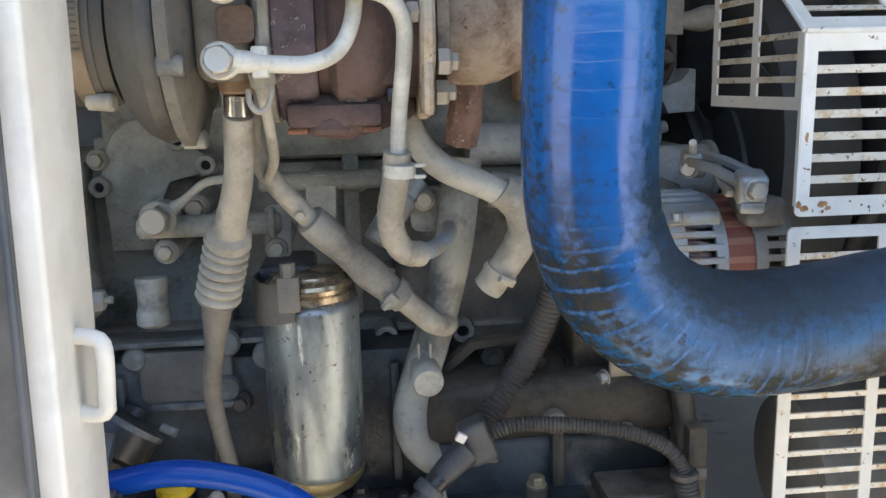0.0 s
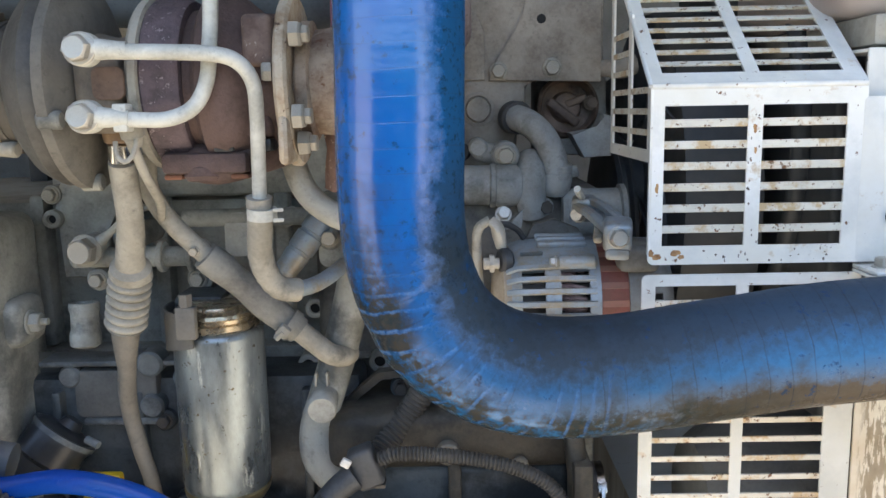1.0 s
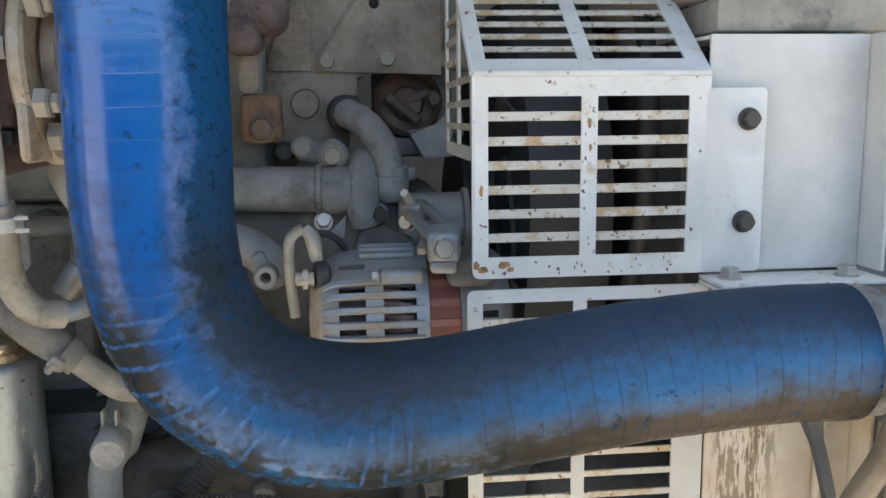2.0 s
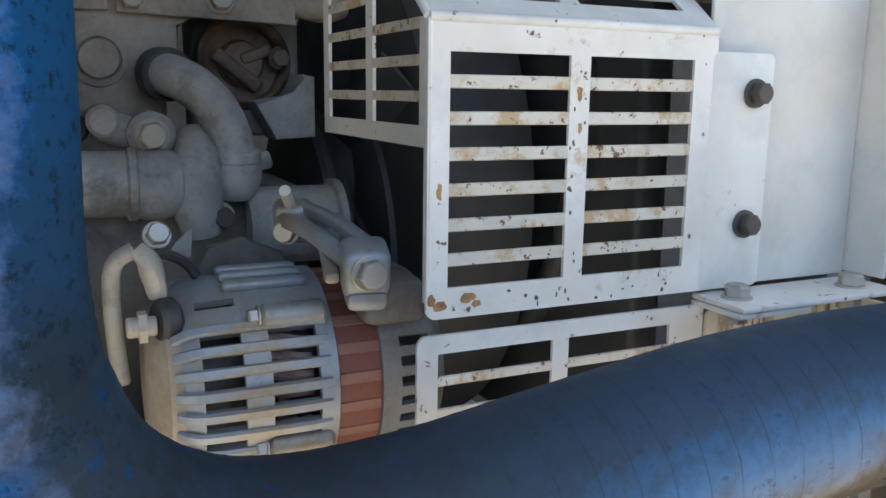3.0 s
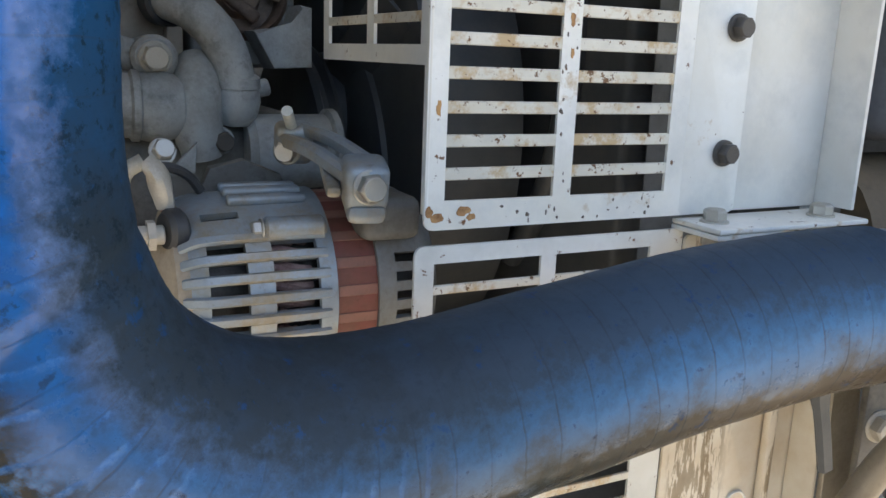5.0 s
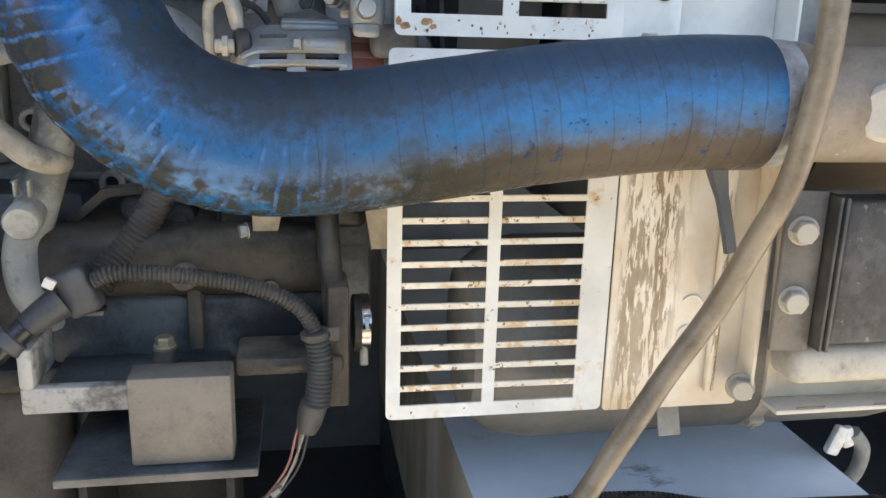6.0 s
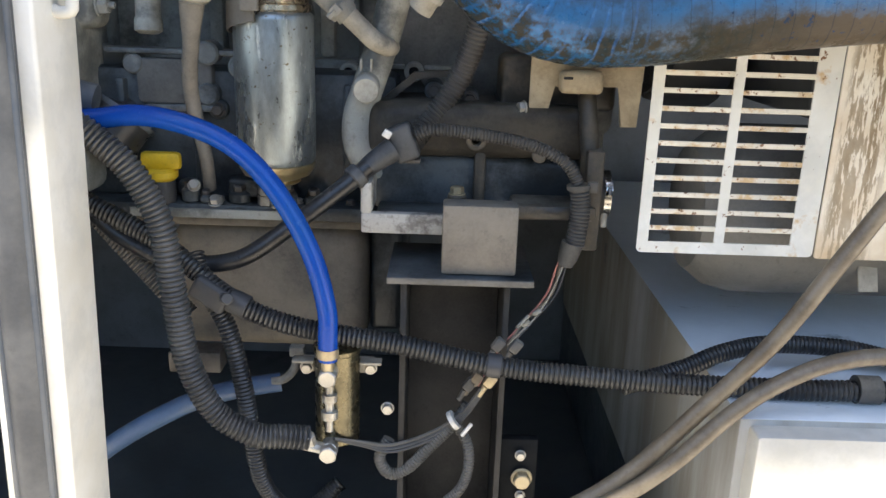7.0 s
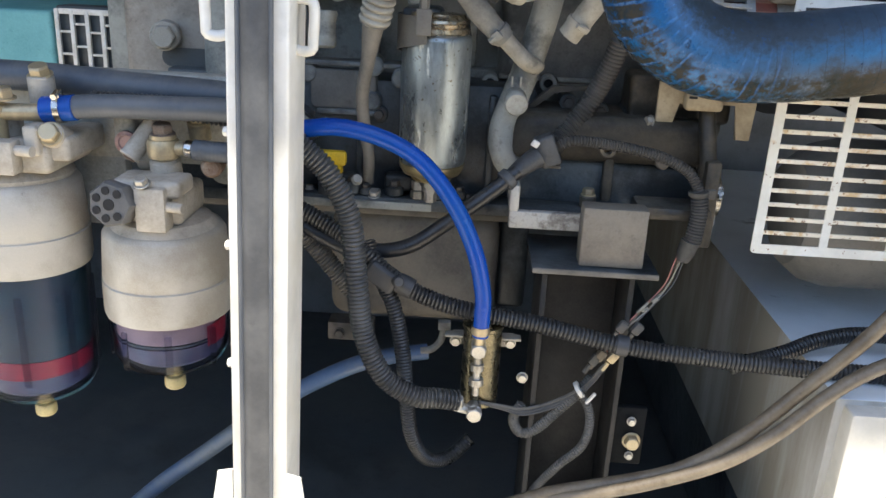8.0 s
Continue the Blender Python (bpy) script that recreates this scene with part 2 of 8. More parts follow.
white = white_paint("white_painted_steel", (0.82, 0.81, 0.765), 0.61, 0.66)
white_rusty = white_paint("white_paint_with_rust", (0.70, 0.665, 0.58), 0.51, 0.60, 40, 150)
# white toned down so the sunlit front panel does not burn out
panel_white = white_paint("toned_down_panel_paint", (0.58, 0.565, 0.52), 0.72, 0.76)
# greyer copy of the white, with the lower guard's shade in its colour
white_shaded = white_paint("shaded_white_paint", (0.68, 0.685, 0.655), 0.60, 0.65)
white_clean = white_paint("clean_white_paint", (0.76, 0.75, 0.71), 0.72, 0.76)


def streaked():
    m, t, p = nodes_of("white_paint_with_oil_streaks")
    body = mix(t, ramp(t, noise_tex(t, 8, 6), ((0.4, 0.0), (0.68, 1.0))), (0.74, 0.70, 0.60), (0.55, 0.43, 0.28))
    run = noise_tex(t, 150, 8, 0.75, (1.0, 1.0, 0.16))
    side = t.nodes.new("ShaderNodeSeparateXYZ")
    t.links.new(t.nodes.new("ShaderNodeTexCoord").outputs["Generated"], side.inputs[0])
    near = ramp(t, side.outputs[0], ((0.0, 0.40), (0.08, 0.60), (0.34, 0.66), (0.52, 0.42), (1.0, 0.26)))
    zone = noise_tex(t, 15, 4, 0.55, (1, 1, 0.35))
    sum_ = t.nodes.new("ShaderNodeMath")
    sum_.operation = "MULTIPLY_ADD"
    sum_.inputs[1].default_value = 0.45
    t.links.new(zone, sum_.inputs[0])
    t.links.new(near, sum_.inputs[2])
    zone = ramp(t, sum_.outputs[0], ((0.68, 0.0), (0.86, 1.0)))
    dark = ramp(t, run, ((0.50, 0.0), (0.515, 1.0)))
    mul = t.nodes.new("ShaderNodeMath")
    mul.operation = "MULTIPLY"
    t.links.new(zone, mul.inputs[0])
    t.links.new(dark, mul.inputs[1])
    t.links.new(mix(t, mul.outputs[0], body, mix(t, noise_tex(t, 90, 5, 0.7), (0.13, 0.095, 0.055), (0.36, 0.27, 0.165))), p.inputs["Base Color"])
    p.inputs["Roughness"].default_value = 0.5
    bump(t, p, dark, 0.3, 0.0005)
    return m


white_streaked = streaked()


def wrapped_hose():
    """Blue wrapped hose. u counts the turns of the wrapping from the top, v is the angle round it:
    0 inner side of the bend, 0.25 front, 0.5 outer side and underside. The level run is dusty and worn, the upright less so."""
    m, t, p = nodes_of("blue_wrapped_hose")
    uv = t.nodes.new("ShaderNodeUVMap")
    sep = t.nodes.new("ShaderNodeSeparateXYZ")
    t.links.new(uv.outputs[0], sep.inputs[0])
    u, v = sep.outputs[0], sep.outputs[1]
    fine, worn, big = noise_tex(t, 95, 6, 0.7), noise_tex(t, 26, 8, 0.7), noise_tex(t, 8, 5, 0.6)
    level = ramp(t, math_node(t, "DIVIDE", u, 60.0), ((0.0, 0.0), (0.30, 0.03), (0.42, 0.55), (0.56, 1.0)))
    blue = mix(t, ramp(t, big, ((0.36, 0.0), (0.66, 1.0))), (0.0, 0.074, 0.33), (0.0, 0.105, 0.35))
    # level run painted a brighter blue, its haze put into the colour
    blue = mix(t, math_node(t, "MULTIPLY", level, 0.85), blue, (0.014, 0.175, 0.40))
    # rubbed, greyed wrapping: more on the level run
    rub = math_node(t, "MULTIPLY_ADD", level, 0.10, math_node(t, "SUBTRACT", worn, 0.07))
    col = mix(t, ramp(t, rub, ((0.54, 0.0), (0.74, 0.8))), blue, (0.030, 0.062, 0.100))
    # darker tone on the inner side of the bend
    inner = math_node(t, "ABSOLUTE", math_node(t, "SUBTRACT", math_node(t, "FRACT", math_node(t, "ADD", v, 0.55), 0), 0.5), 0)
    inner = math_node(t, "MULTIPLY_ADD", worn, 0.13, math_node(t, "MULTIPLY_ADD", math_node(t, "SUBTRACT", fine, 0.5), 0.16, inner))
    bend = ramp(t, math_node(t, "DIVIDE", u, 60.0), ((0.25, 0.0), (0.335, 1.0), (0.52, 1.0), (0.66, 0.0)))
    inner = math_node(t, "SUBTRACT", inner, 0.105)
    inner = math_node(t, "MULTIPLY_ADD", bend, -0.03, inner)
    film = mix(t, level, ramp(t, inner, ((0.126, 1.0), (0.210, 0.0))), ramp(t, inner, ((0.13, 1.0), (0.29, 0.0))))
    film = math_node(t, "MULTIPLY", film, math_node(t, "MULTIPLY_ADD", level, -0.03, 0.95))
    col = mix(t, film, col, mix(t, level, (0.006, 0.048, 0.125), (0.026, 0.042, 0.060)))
    # deeper still within the bend itself
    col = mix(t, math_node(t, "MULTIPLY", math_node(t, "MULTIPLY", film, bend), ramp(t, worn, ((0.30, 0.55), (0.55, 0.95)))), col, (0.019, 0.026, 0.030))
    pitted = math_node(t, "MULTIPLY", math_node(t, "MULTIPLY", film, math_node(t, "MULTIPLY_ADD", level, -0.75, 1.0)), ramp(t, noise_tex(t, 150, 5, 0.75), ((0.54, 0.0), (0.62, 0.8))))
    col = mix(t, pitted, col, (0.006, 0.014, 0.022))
    # brown underside with a ragged edge: dirt and warm ground bounce painted together
    ragged = math_node(t, "MULTIPLY_ADD", math_node(t, "SUBTRACT", worn, 0.5), 0.15, v)
    ragged = math_node(t, "MULTIPLY_ADD", math_node(t, "SUBTRACT", fine, 0.5), 0.06, ragged)
    under = ramp(t, ragged, ((0.21, 0.0), (0.255, 0.5), (0.300, 0.97), (0.80, 0.97), (0.90, 0.0)))
    soil_and_bounce = math_node(t, "MULTIPLY", under, ramp(t, math_node(t, "DIVIDE", u, 60.0), ((0.47, 0.0), (0.60, 1.0))))
    col = mix(t, soil_and_bounce, col, mix(t, worn, (0.105, 0.080, 0.050), (0.050, 0.040, 0.028)))
    # dark specks of dirt on the outer side of the upright
    specks = ramp(t, math_node(t, "MULTIPLY_ADD", ramp(t, math_node(t, "MULTIPLY", v, math_node(t, "SUBTRACT", 1.0, level)), ((0.30, 0.0), (0.42, 0.10), (0.6, 0.10), (0.7, 0.0))), 1.0, fine), ((0.60, 0.0), (0.66, 0.85)))
    col = mix(t, specks, col, (0.003, 0.036, 0.105))
    # grey dust on the outer side of the upright
    dusty = math_node(t, "MULTIPLY", ramp(t, math_node(t, "MULTIPLY_ADD", math_node(t, "SUBTRACT", worn, 0.5), 0.35, v), ((0.36, 0.0), (0.43, 0.45), (0.62, 0.45), (0.72, 0.0))), ramp(t, math_node(t, "DIVIDE", u, 60.0), ((0.22, 1.0), (0.30, 0.0))))
    col = mix(t, dusty, col, mix(t, fine, (0.020, 0.040, 0.062), (0.060, 0.095, 0.140)))
    # seams of the wrapping
    shaky = math_node(t, "MULTIPLY_ADD", big, 0.7, u)
    turn = math_node(t, "FRACT", shaky, 0)
    seam = ramp(t, turn, ((0.0, 1.0), (0.03, 0.9), (0.065, 0.0), (1.0, 0.0)))
    dim = math_node(t, "MULTIPLY", seam, ramp(t, worn, ((0.36, 0.15), (0.60, 0.85))))
    dim = math_node(t, "MULTIPLY", dim, math_node(t, "MULTIPLY_ADD", level, 0.5, 0.4))
    col = mix(t, dim, col, (0.02, 0.03, 0.045))
    # oily grime on the outer side of the bend
    grime = math_node(t, "MULTIPLY", ramp(t, math_node(t, "DIVIDE", u, 60.0), ((0.25, 0.0), (0.36, 1.0), (0.60, 1.0), (0.70, 0.0))), ramp(t, ragged, ((0.22, 0.0), (0.32, 1.0), (0.62, 1.0), (0.74, 0.0))))
    grime = math_node(t, "MULTIPLY", grime, ramp(t, math_node(t, "MULTIPLY_ADD", fine, 0.5, math_node(t, "MULTIPLY", worn, 0.5)), ((0.37, 0.25), (0.51, 0.97))))
    col = mix(t, grime, col, mix(t, ramp(t, fine, ((0.40, 0.0), (0.60, 1.0))), (0.014, 0.022, 0.024), (0.034, 0.030, 0.021)))
    # paler, bluer streaks along the folds of the bend
    where = math_node(t, "MULTIPLY", ramp(t, math_node(t, "DIVIDE", u, 60.0), ((0.30, 0.0), (0.37, 1.0), (0.49, 1.0), (0.56, 0.0))), ramp(t, v, ((0.16, 0.0), (0.24, 1.0), (0.47, 1.0), (0.56, 0.0))))
    slant = math_node(t, "FRACT", math_node(t, "MULTIPLY_ADD", v, 2.6, math_node(t, "MULTIPLY_ADD", u, 1.35, math_node(t, "MULTIPLY", worn, 0.8))), 0)
    fold_streak = math_node(t, "MULTIPLY", ramp(t, slant, ((0.0, 0.0), (0.08, 1.0), (0.20, 0.6), (0.26, 0.0), (1.0, 0.0))), math_node(t, "MULTIPLY", where, math_node(t, "MULTIPLY", ramp(t, fine, ((0.36, 0.0), (0.54, 0.6))), ramp(t, worn, ((0.42, 0.0), (0.54, 1.0))))))
    col = mix(t, fold_streak, col, mix(t, ramp(t, fine, ((0.46, 0.0), (0.60, 1.0))), (0.0, 0.13, 0.46), (0.09, 0.20, 0.40)))
    t.links.new(col, p.inputs["Base Color"])
    matt = math_node(t, "MAXIMUM", grime, soil_and_bounce)
    matt = math_node(t, "MAXIMUM", matt, math_node(t, "MINIMUM", math_node(t, "MULTIPLY", film, math_node(t, "MULTIPLY_ADD", level, -0.85, 1.25)), 1.0))
    matt = math_node(t, "MAXIMUM", matt, math_node(t, "MINIMUM", math_node(t, "MULTIPLY", dusty, 2.0), 1.0))
    gloss = math_node(t, "MULTIPLY_ADD", level, -0.36, 0.78)
    t.links.new(math_node(t, "MULTIPLY", gloss, math_node(t, "MULTIPLY_ADD", matt, -0.97, 1.0)), p.inputs["Specular IOR Level"])
    t.links.new(math_node(t, "MULTIPLY_ADD", film, 0.35, ramp(t, math_node(t, "MULTIPLY_ADD", level, 0.18, worn), ((0.36, 0.07), (0.72, 0.30)))), p.inputs["Roughness"])
    b1 = bump(t, p, math_node(t, "MULTIPLY_ADD", fine, 0.25, worn), 0.16, 0.002)
    b2 = add(t, "ShaderNodeBump", Strength=0.08, Distance=0.0012)
    b2.invert = True
    t.links.new(seam, b2.inputs["Height"])
    t.links.new(b2.outputs[0], b1.inputs["Normal"])
    return m


blue_hose = wrapped_hose()


def filter_steel():
    m, t, p = nodes_of("stained_filter_steel")
    film = ramp(t, noise_tex(t, 16, 8, 0.7, (1, 1, 0.35)), ((0.40, 0.0), (0.62, 1.0)))
    col = mix(t, film, (0.185, 0.205, 0.21), (0.38, 0.43, 0.445))
    drips = ramp(t, noise_tex(t, 48, 7, 0.72, (1, 1, 0.22)), ((0.58, 0.0), (0.63, 1.0)))
    col = mix(t, drips, col, (0.58, 0.61, 0.59))
    spots = ramp(t, noise_tex(t, 130, 4, 0.6), ((0.64, 0.0), (0.69, 1.0)))
    col = mix(t, spots, col, (0.11, 0.09, 0.06))
    t.links.new(col, p.inputs["Base Color"])
    p.inputs["Metallic"].default_value = 0.72
    t.links.new(ramp(t, film, ((0.0, 0.26), (1.0, 0.47))), p.inputs["Roughness"])
    bump(t, p, drips, 0.5, 0.001)
    return m


filter_metal = filter_steel()


def bowl(name, colour):
    m, t, p = nodes_of(name)
    t.links.new(mix(t, noise_tex(t, 14, 5), colour, tuple(c * 0.7 for c in colour)), p.inputs["Base Color"])
    p.inputs["Roughness"].default_value = 0.18
    p.inputs["Transmission Weight"].default_value = 0.35
    p.inputs["IOR"].default_value = 1.06
    p.inputs["Coat Weight"].default_value = 0.08
    p.inputs["Coat Roughness"].default_value = 0.08
    return m


bowl_blue = bowl("tinted_bowl", (0.78, 0.79, 0.88))
bowl_blue.node_tree.nodes["Principled BSDF"].inputs["Transmission Weight"].default_value = 1.0
fuel_dark = grimy("dark_fuel", (0.046, 0.108, 0.138), (0.050, 0.080, 0.110), 0.3, scale=9, relief=0.05, pits=0)
fuel_violet = grimy("settled_fuel", (0.080, 0.125, 0.22), (0.11, 0.10, 0.18), 0.3, scale=9, relief=0.05, pits=0)
fuel_red_glow = grimy("red_fuel_glow", (0.54, 0.040, 0.080), (0.32, 0.045, 0.10), 0.3, scale=9, relief=0.05, pits=0)
bowl_inside = grimy("mauve_filter_element", (0.48, 0.37, 0.40), (0.34, 0.25, 0.30), 0.6, scale=14, relief=0.05, pits=0)
head_tan = grimy("tan_filter_head", (0.44, 0.40, 0.335), (0.28, 0.25, 0.20), 0.6, scale=18, relief=0.15)
knob_grey = grimy("worn_knob_plastic", (0.085, 0.086, 0.090), (0.13, 0.125, 0.115), 0.5, scale=20, relief=0.1)
# near-black of the discs and bars that stand in for shade inside holes
hole_black = grimy("deep_hole", (0.010, 0.010, 0.011), (0.016, 0.016, 0.016), 0.8, relief=0.0, pits=0)
sleeve_grey = grimy("blue_black_sleeve", (0.052, 0.064, 0.082), (0.100, 0.108, 0.118), 0.42, scale=7, relief=0.15, pits=0, dust=0.16)
tank_plastic = bowl("milky_tank_plastic", (0.72, 0.62, 0.56))
tank_plastic.node_tree.nodes["Principled BSDF"].inputs["Roughness"].default_value = 0.4


# ---- building helpers ----
def finish(bm, name, material, sharp=38):
    bmesh.ops.recalc_face_normals(bm, faces=bm.faces)
    me = bpy.data.meshes.new(name)
    bm.to_mesh(me)
    bm.free()
    me.polygons.foreach_set("use_smooth", [True] * len(me.polygons))
    me.set_sharp_from_angle(angle=radians(sharp))
    me.materials.append(material)
    return me


def thing(name, base, label, category, group="", kind=""):
    ob = new(name)
    ob.empty_display_size = 0.02
    ob.location = base
    return tagged(ob, label, category, group, kind)


def adopt(ob, parent):
    ob.parent = parent
    ob.matrix_parent_inverse = Matrix.Translation(-parent.location)
    return ob


def part(name, bm, material, parent, label="", sharp=38):
    return adopt(tagged(new(name, finish(bm, name, material, sharp)), label), parent)


def single(name, bm, material, label, category, kind="", group="", sharp=38):
    return tagged(new(name, finish(bm, name, material, sharp)), label, category, group, kind)


def box(bm, lo, hi, bevel=0.0, seg=2):
    d = [h - l for l, h in zip(lo, hi)]
    c = [(h + l) / 2 for l, h in zip(lo, hi)]
    r = bmesh.ops.create_cube(bm, size=1, matrix=Matrix.Translation(c) @ Matrix.Diagonal((*d, 1)))
    if bevel:
        edges = list({e for v in r["verts"] for e in v.link_edges})
        bmesh.ops.bevel(bm, geom=edges, offset=bevel, segments=seg, affect="EDGES", profile=0.5)
    return bm


def obox(bm, m, size, bevel=0.0, seg=2):
    """A box of that size about the pose m."""
    r = bmesh.ops.create_cube(bm, size=1, matrix=m @ Matrix.Diagonal((*size, 1)))
    if bevel:
        edges = list({e for v in r["verts"] for e in v.link_edges})
        bmesh.ops.bevel(bm, geom=edges, offset=bevel, segments=seg, affect="EDGES", profile=0.5)
    return bm


def along(p, d):
    """A pose at p whose z axis is d."""
    return Matrix.Translation(p) @ Vector(d).to_track_quat("Z", "Y").to_matrix().to_4x4()


def lathe(bm, p, d, profile, seg=24):
    """Turns (distance along d, radius) pairs round the axis through p."""
    m = along(p, d)
    rings = []
    for h, r in profile:
        rings.append([bm.verts.new(m @ Vector((r * math.cos(2 * math.pi * k / seg), r * math.sin(2 * math.pi * k / seg), h))) for k in range(seg)])
    for a, b in zip(rings, rings[1:]):
        for k in range(seg):
            bm.faces.new((a[k], a[(k + 1) % seg], b[(k + 1) % seg], b[k]))
    for ring in (rings[0], rings[-1]):
        bm.faces.new(ring)
    return bm


def rod(bm, p, q, r, seg=16, soft=0.0):
    d = Vector(q) - Vector(p)
    n = d.length
    if soft:
        return lathe(bm, p, d, ((0, r - soft), (soft, r), (n - soft, r), (n, r - soft)), seg)
    return lathe(bm, p, d, ((0, r), (n, r)), seg)


def ring(bm, p, d, outer, inner, depth, seg=20):
    """A boss with a hole: open ring with a floor inside."""
    soft = (outer - inner) * 0.25
    return lathe(bm, p, d, ((0, outer), (depth - soft, outer), (depth, outer - soft), (depth, inner + soft * 0.5), (depth - soft, inner), (depth * 0.2, inner), (depth * 0.2, 0.0005)), seg)


def spline(points, step):
    """Catmull-Rom through the points, evenly resampled."""
    p = [Vector(q) for q in points]
    p = [p[0] * 2 - p[1]] + p + [p[-1] * 2 - p[-2]]
    fine = []
    for i in range(1, len(p) - 2):
        for k in range(16):
            u = k / 16
            a, b, c, d = p[i - 1], p[i], p[i + 1], p[i + 2]
            fine.append(0.5 * ((2 * b) + (c - a) * u + (2 * a - 5 * b + 4 * c - d) * u * u + (3 * b - a - 3 * c + d) * u ** 3))
    fine.append(p[-2])
    lengths = [0.0]
    for a, b in zip(fine, fine[1:]):
        lengths.append(lengths[-1] + (b - a).length)
    n = max(3, int(lengths[-1] / step))
    out, j = [], 0
    for k in range(n + 1):
        s = lengths[-1] * k / n
        while j < len(fine) - 2 and lengths[j + 1] < s:
            j += 1
        u = (s - lengths[j]) / max(1e-9, lengths[j + 1] - lengths[j])
        out.append((s, fine[j].lerp(fine[j + 1], min(1, max(0, u)))))
    return out


def tube(bm, points, radius, step=0.006, seg=14, shape=None, turn=0.0, uv=None):
    """A tube along a spline. shape(s, angle) scales its radius; uv: length of one turn of wrapping."""
    rows = spline(points, step)
    path = [q for _, q in rows]
    layer = bm.loops.layers.uv.new("UVMap") if uv else None
    rings, side = [], None
    for i, (s, q) in enumerate(rows):
        t = (path[min(i + 1, len(path) - 1)] - path[max(i - 1, 0)]).normalized()
        if side is None:
            side = t.orthogonal().normalized() if abs(t.x) > 0.9 or abs(t.y) > 0.3 else (Vector((1, 0, 0)) - t * t.x).normalized()
        side = (side - t * side.dot(t)).normalized()
        up = t.cross(side)
        r = radius(s / rows[-1][0]) if callable(radius) else radius
        verts = []
        for k in range(seg):
            a = 2 * math.pi * k / seg + turn
            rr = r * (shape(s, a) if shape else 1)
            verts.append(bm.verts.new(q + (side * math.cos(a) + up * math.sin(a)) * rr))
        rings.append((s, verts))
    for (s0, a), (s1, b) in zip(rings, rings[1:]):
        for k in range(seg):
            f = bm.faces.new((a[k], a[(k + 1) % seg], b[(k + 1) % seg], b[k]))
            if uv:
                for loop, (s, kk) in zip(f.loops, ((s0, k), (s0, k + 1), (s1, k + 1), (s1, k))):
                    loop[layer].uv = (s / uv, kk / seg)
    bm.faces.new(rings[0][1])
    bm.faces.new(rings[-1][1])
    return bm


def ridged(bm, points, radius, pitch=0.0042, depth=0.14, seg=12):
    """Corrugated conduit: four rings to a ridge."""
    return tube(bm, points, radius, step=pitch / 4, seg=seg, shape=lambda s, a: 1 - depth * (1 - abs(math.sin(math.pi * s / pitch)) ** 0.7))


def plate(bm, outline, m, thick, bevel=0.0):
    """A flat plate: outline in the pose's x and y, with thickness along its z."""
    a = [bm.verts.new(m @ Vector((x, y, 0))) for x, y in outline]
    b = [bm.verts.new(m @ Vector((x, y, thick))) for x, y in outline]
    n = len(a)
    faces = [bm.faces.new(a), bm.faces.new(b)]
    for k in range(n):
        bm.faces.new((a[k], a[(k + 1) % n], b[(k + 1) % n], b[k]))
    if bevel:
        bmesh.ops.bevel(bm, geom=list(faces[1].edges), offset=bevel, segments=2, affect="EDGES", profile=0.5)
    return bm


def round_rect(w, h, r, n=4):
    pts = []
    for cx, cy, a0 in ((w / 2 - r, h / 2 - r, 0), (-w / 2 + r, h / 2 - r, 90), (-w / 2 + r, -h / 2 + r, 180), (w / 2 - r, -h / 2 + r, 270)):
        for k in range(n + 1):
            a = radians(a0 + 90 * k / n)
            pts.append((cx + r * math.cos(a), cy + r * math.sin(a)))
    return pts


FACE = Matrix(((1, 0, 0, 0), (0, 0, -1, 0), (0, 1, 0, 0), (0, 0, 0, 1)))  # x right, y up, z towards the viewer


def facing(x, y, z, roll=0.0):
    return Matrix.Translation((x, y, z)) @ FACE @ Matrix.Rotation(radians(roll), 4, "Z")


def bolt_mesh(name, material, washer=True, socket=False):
    """Hexagon bolt of unit across-corner radius, head along z."""
    bm = bmesh.new()
    if washer:
        lathe(bm, (0, 0, 0), (0, 0, 1), ((0, 1.22), (0.13, 1.22), (0.19, 1.14)), 20)
    m = lathe(bm, (0, 0, 0.2), (0, 0, 1), ((0, 1.0), (0.72, 1.0), (0.88, 0.86)), 6)
    lathe(bm, (0, 0, 1.08), (0, 0, 1), ((0, 0.84), (0.05, 0.78), (0.03, 0.5), (0.03, 0.01)), 18)
    return finish(bm, name, material, 25)


BOLTS = {}


def bolt(parent, p, r, material=None, d=(0, -1, 0), washer=True, spin=0.0, name="bolt", label=""):
    material = material or bolt_dusty
    key = (material.name, washer)
    if key not in BOLTS:
        BOLTS[key] = bolt_mesh("bolt", material, washer)
    ob = tagged(new(name, BOLTS[key]), label)
    ob.matrix_basis = along(p, d) @ Matrix.Rotation(radians(spin), 4, "Z") @ Matrix.Scale(r, 4)
    return adopt(ob, parent)


def clamp(bm, p, d, r, width=0.009, screw=(0, -1, 0)):
    """Worm-drive band: strap, housing and screw."""
    d, s = Vector(d).normalized(), Vector(screw).normalized()
    lathe(bm, Vector(p) - d * width / 2, d, ((0, r), (0, r + 0.0012), (width, r + 0.0012), (width, r)), 28)
    side = d.cross(s)
    m = Matrix.Translation(Vector(p) + s * (r + 0.004)) @ Matrix((side, d, side.cross(d))).transposed().to_4x4()
    obox(bm, m, (0.014, width * 1.15, 0.007), 0.0012)
    q = Vector(p) + s * (r + 0.005)
    rod(bm, q, q + side * 0.013, 0.0042, 6)
    return bm


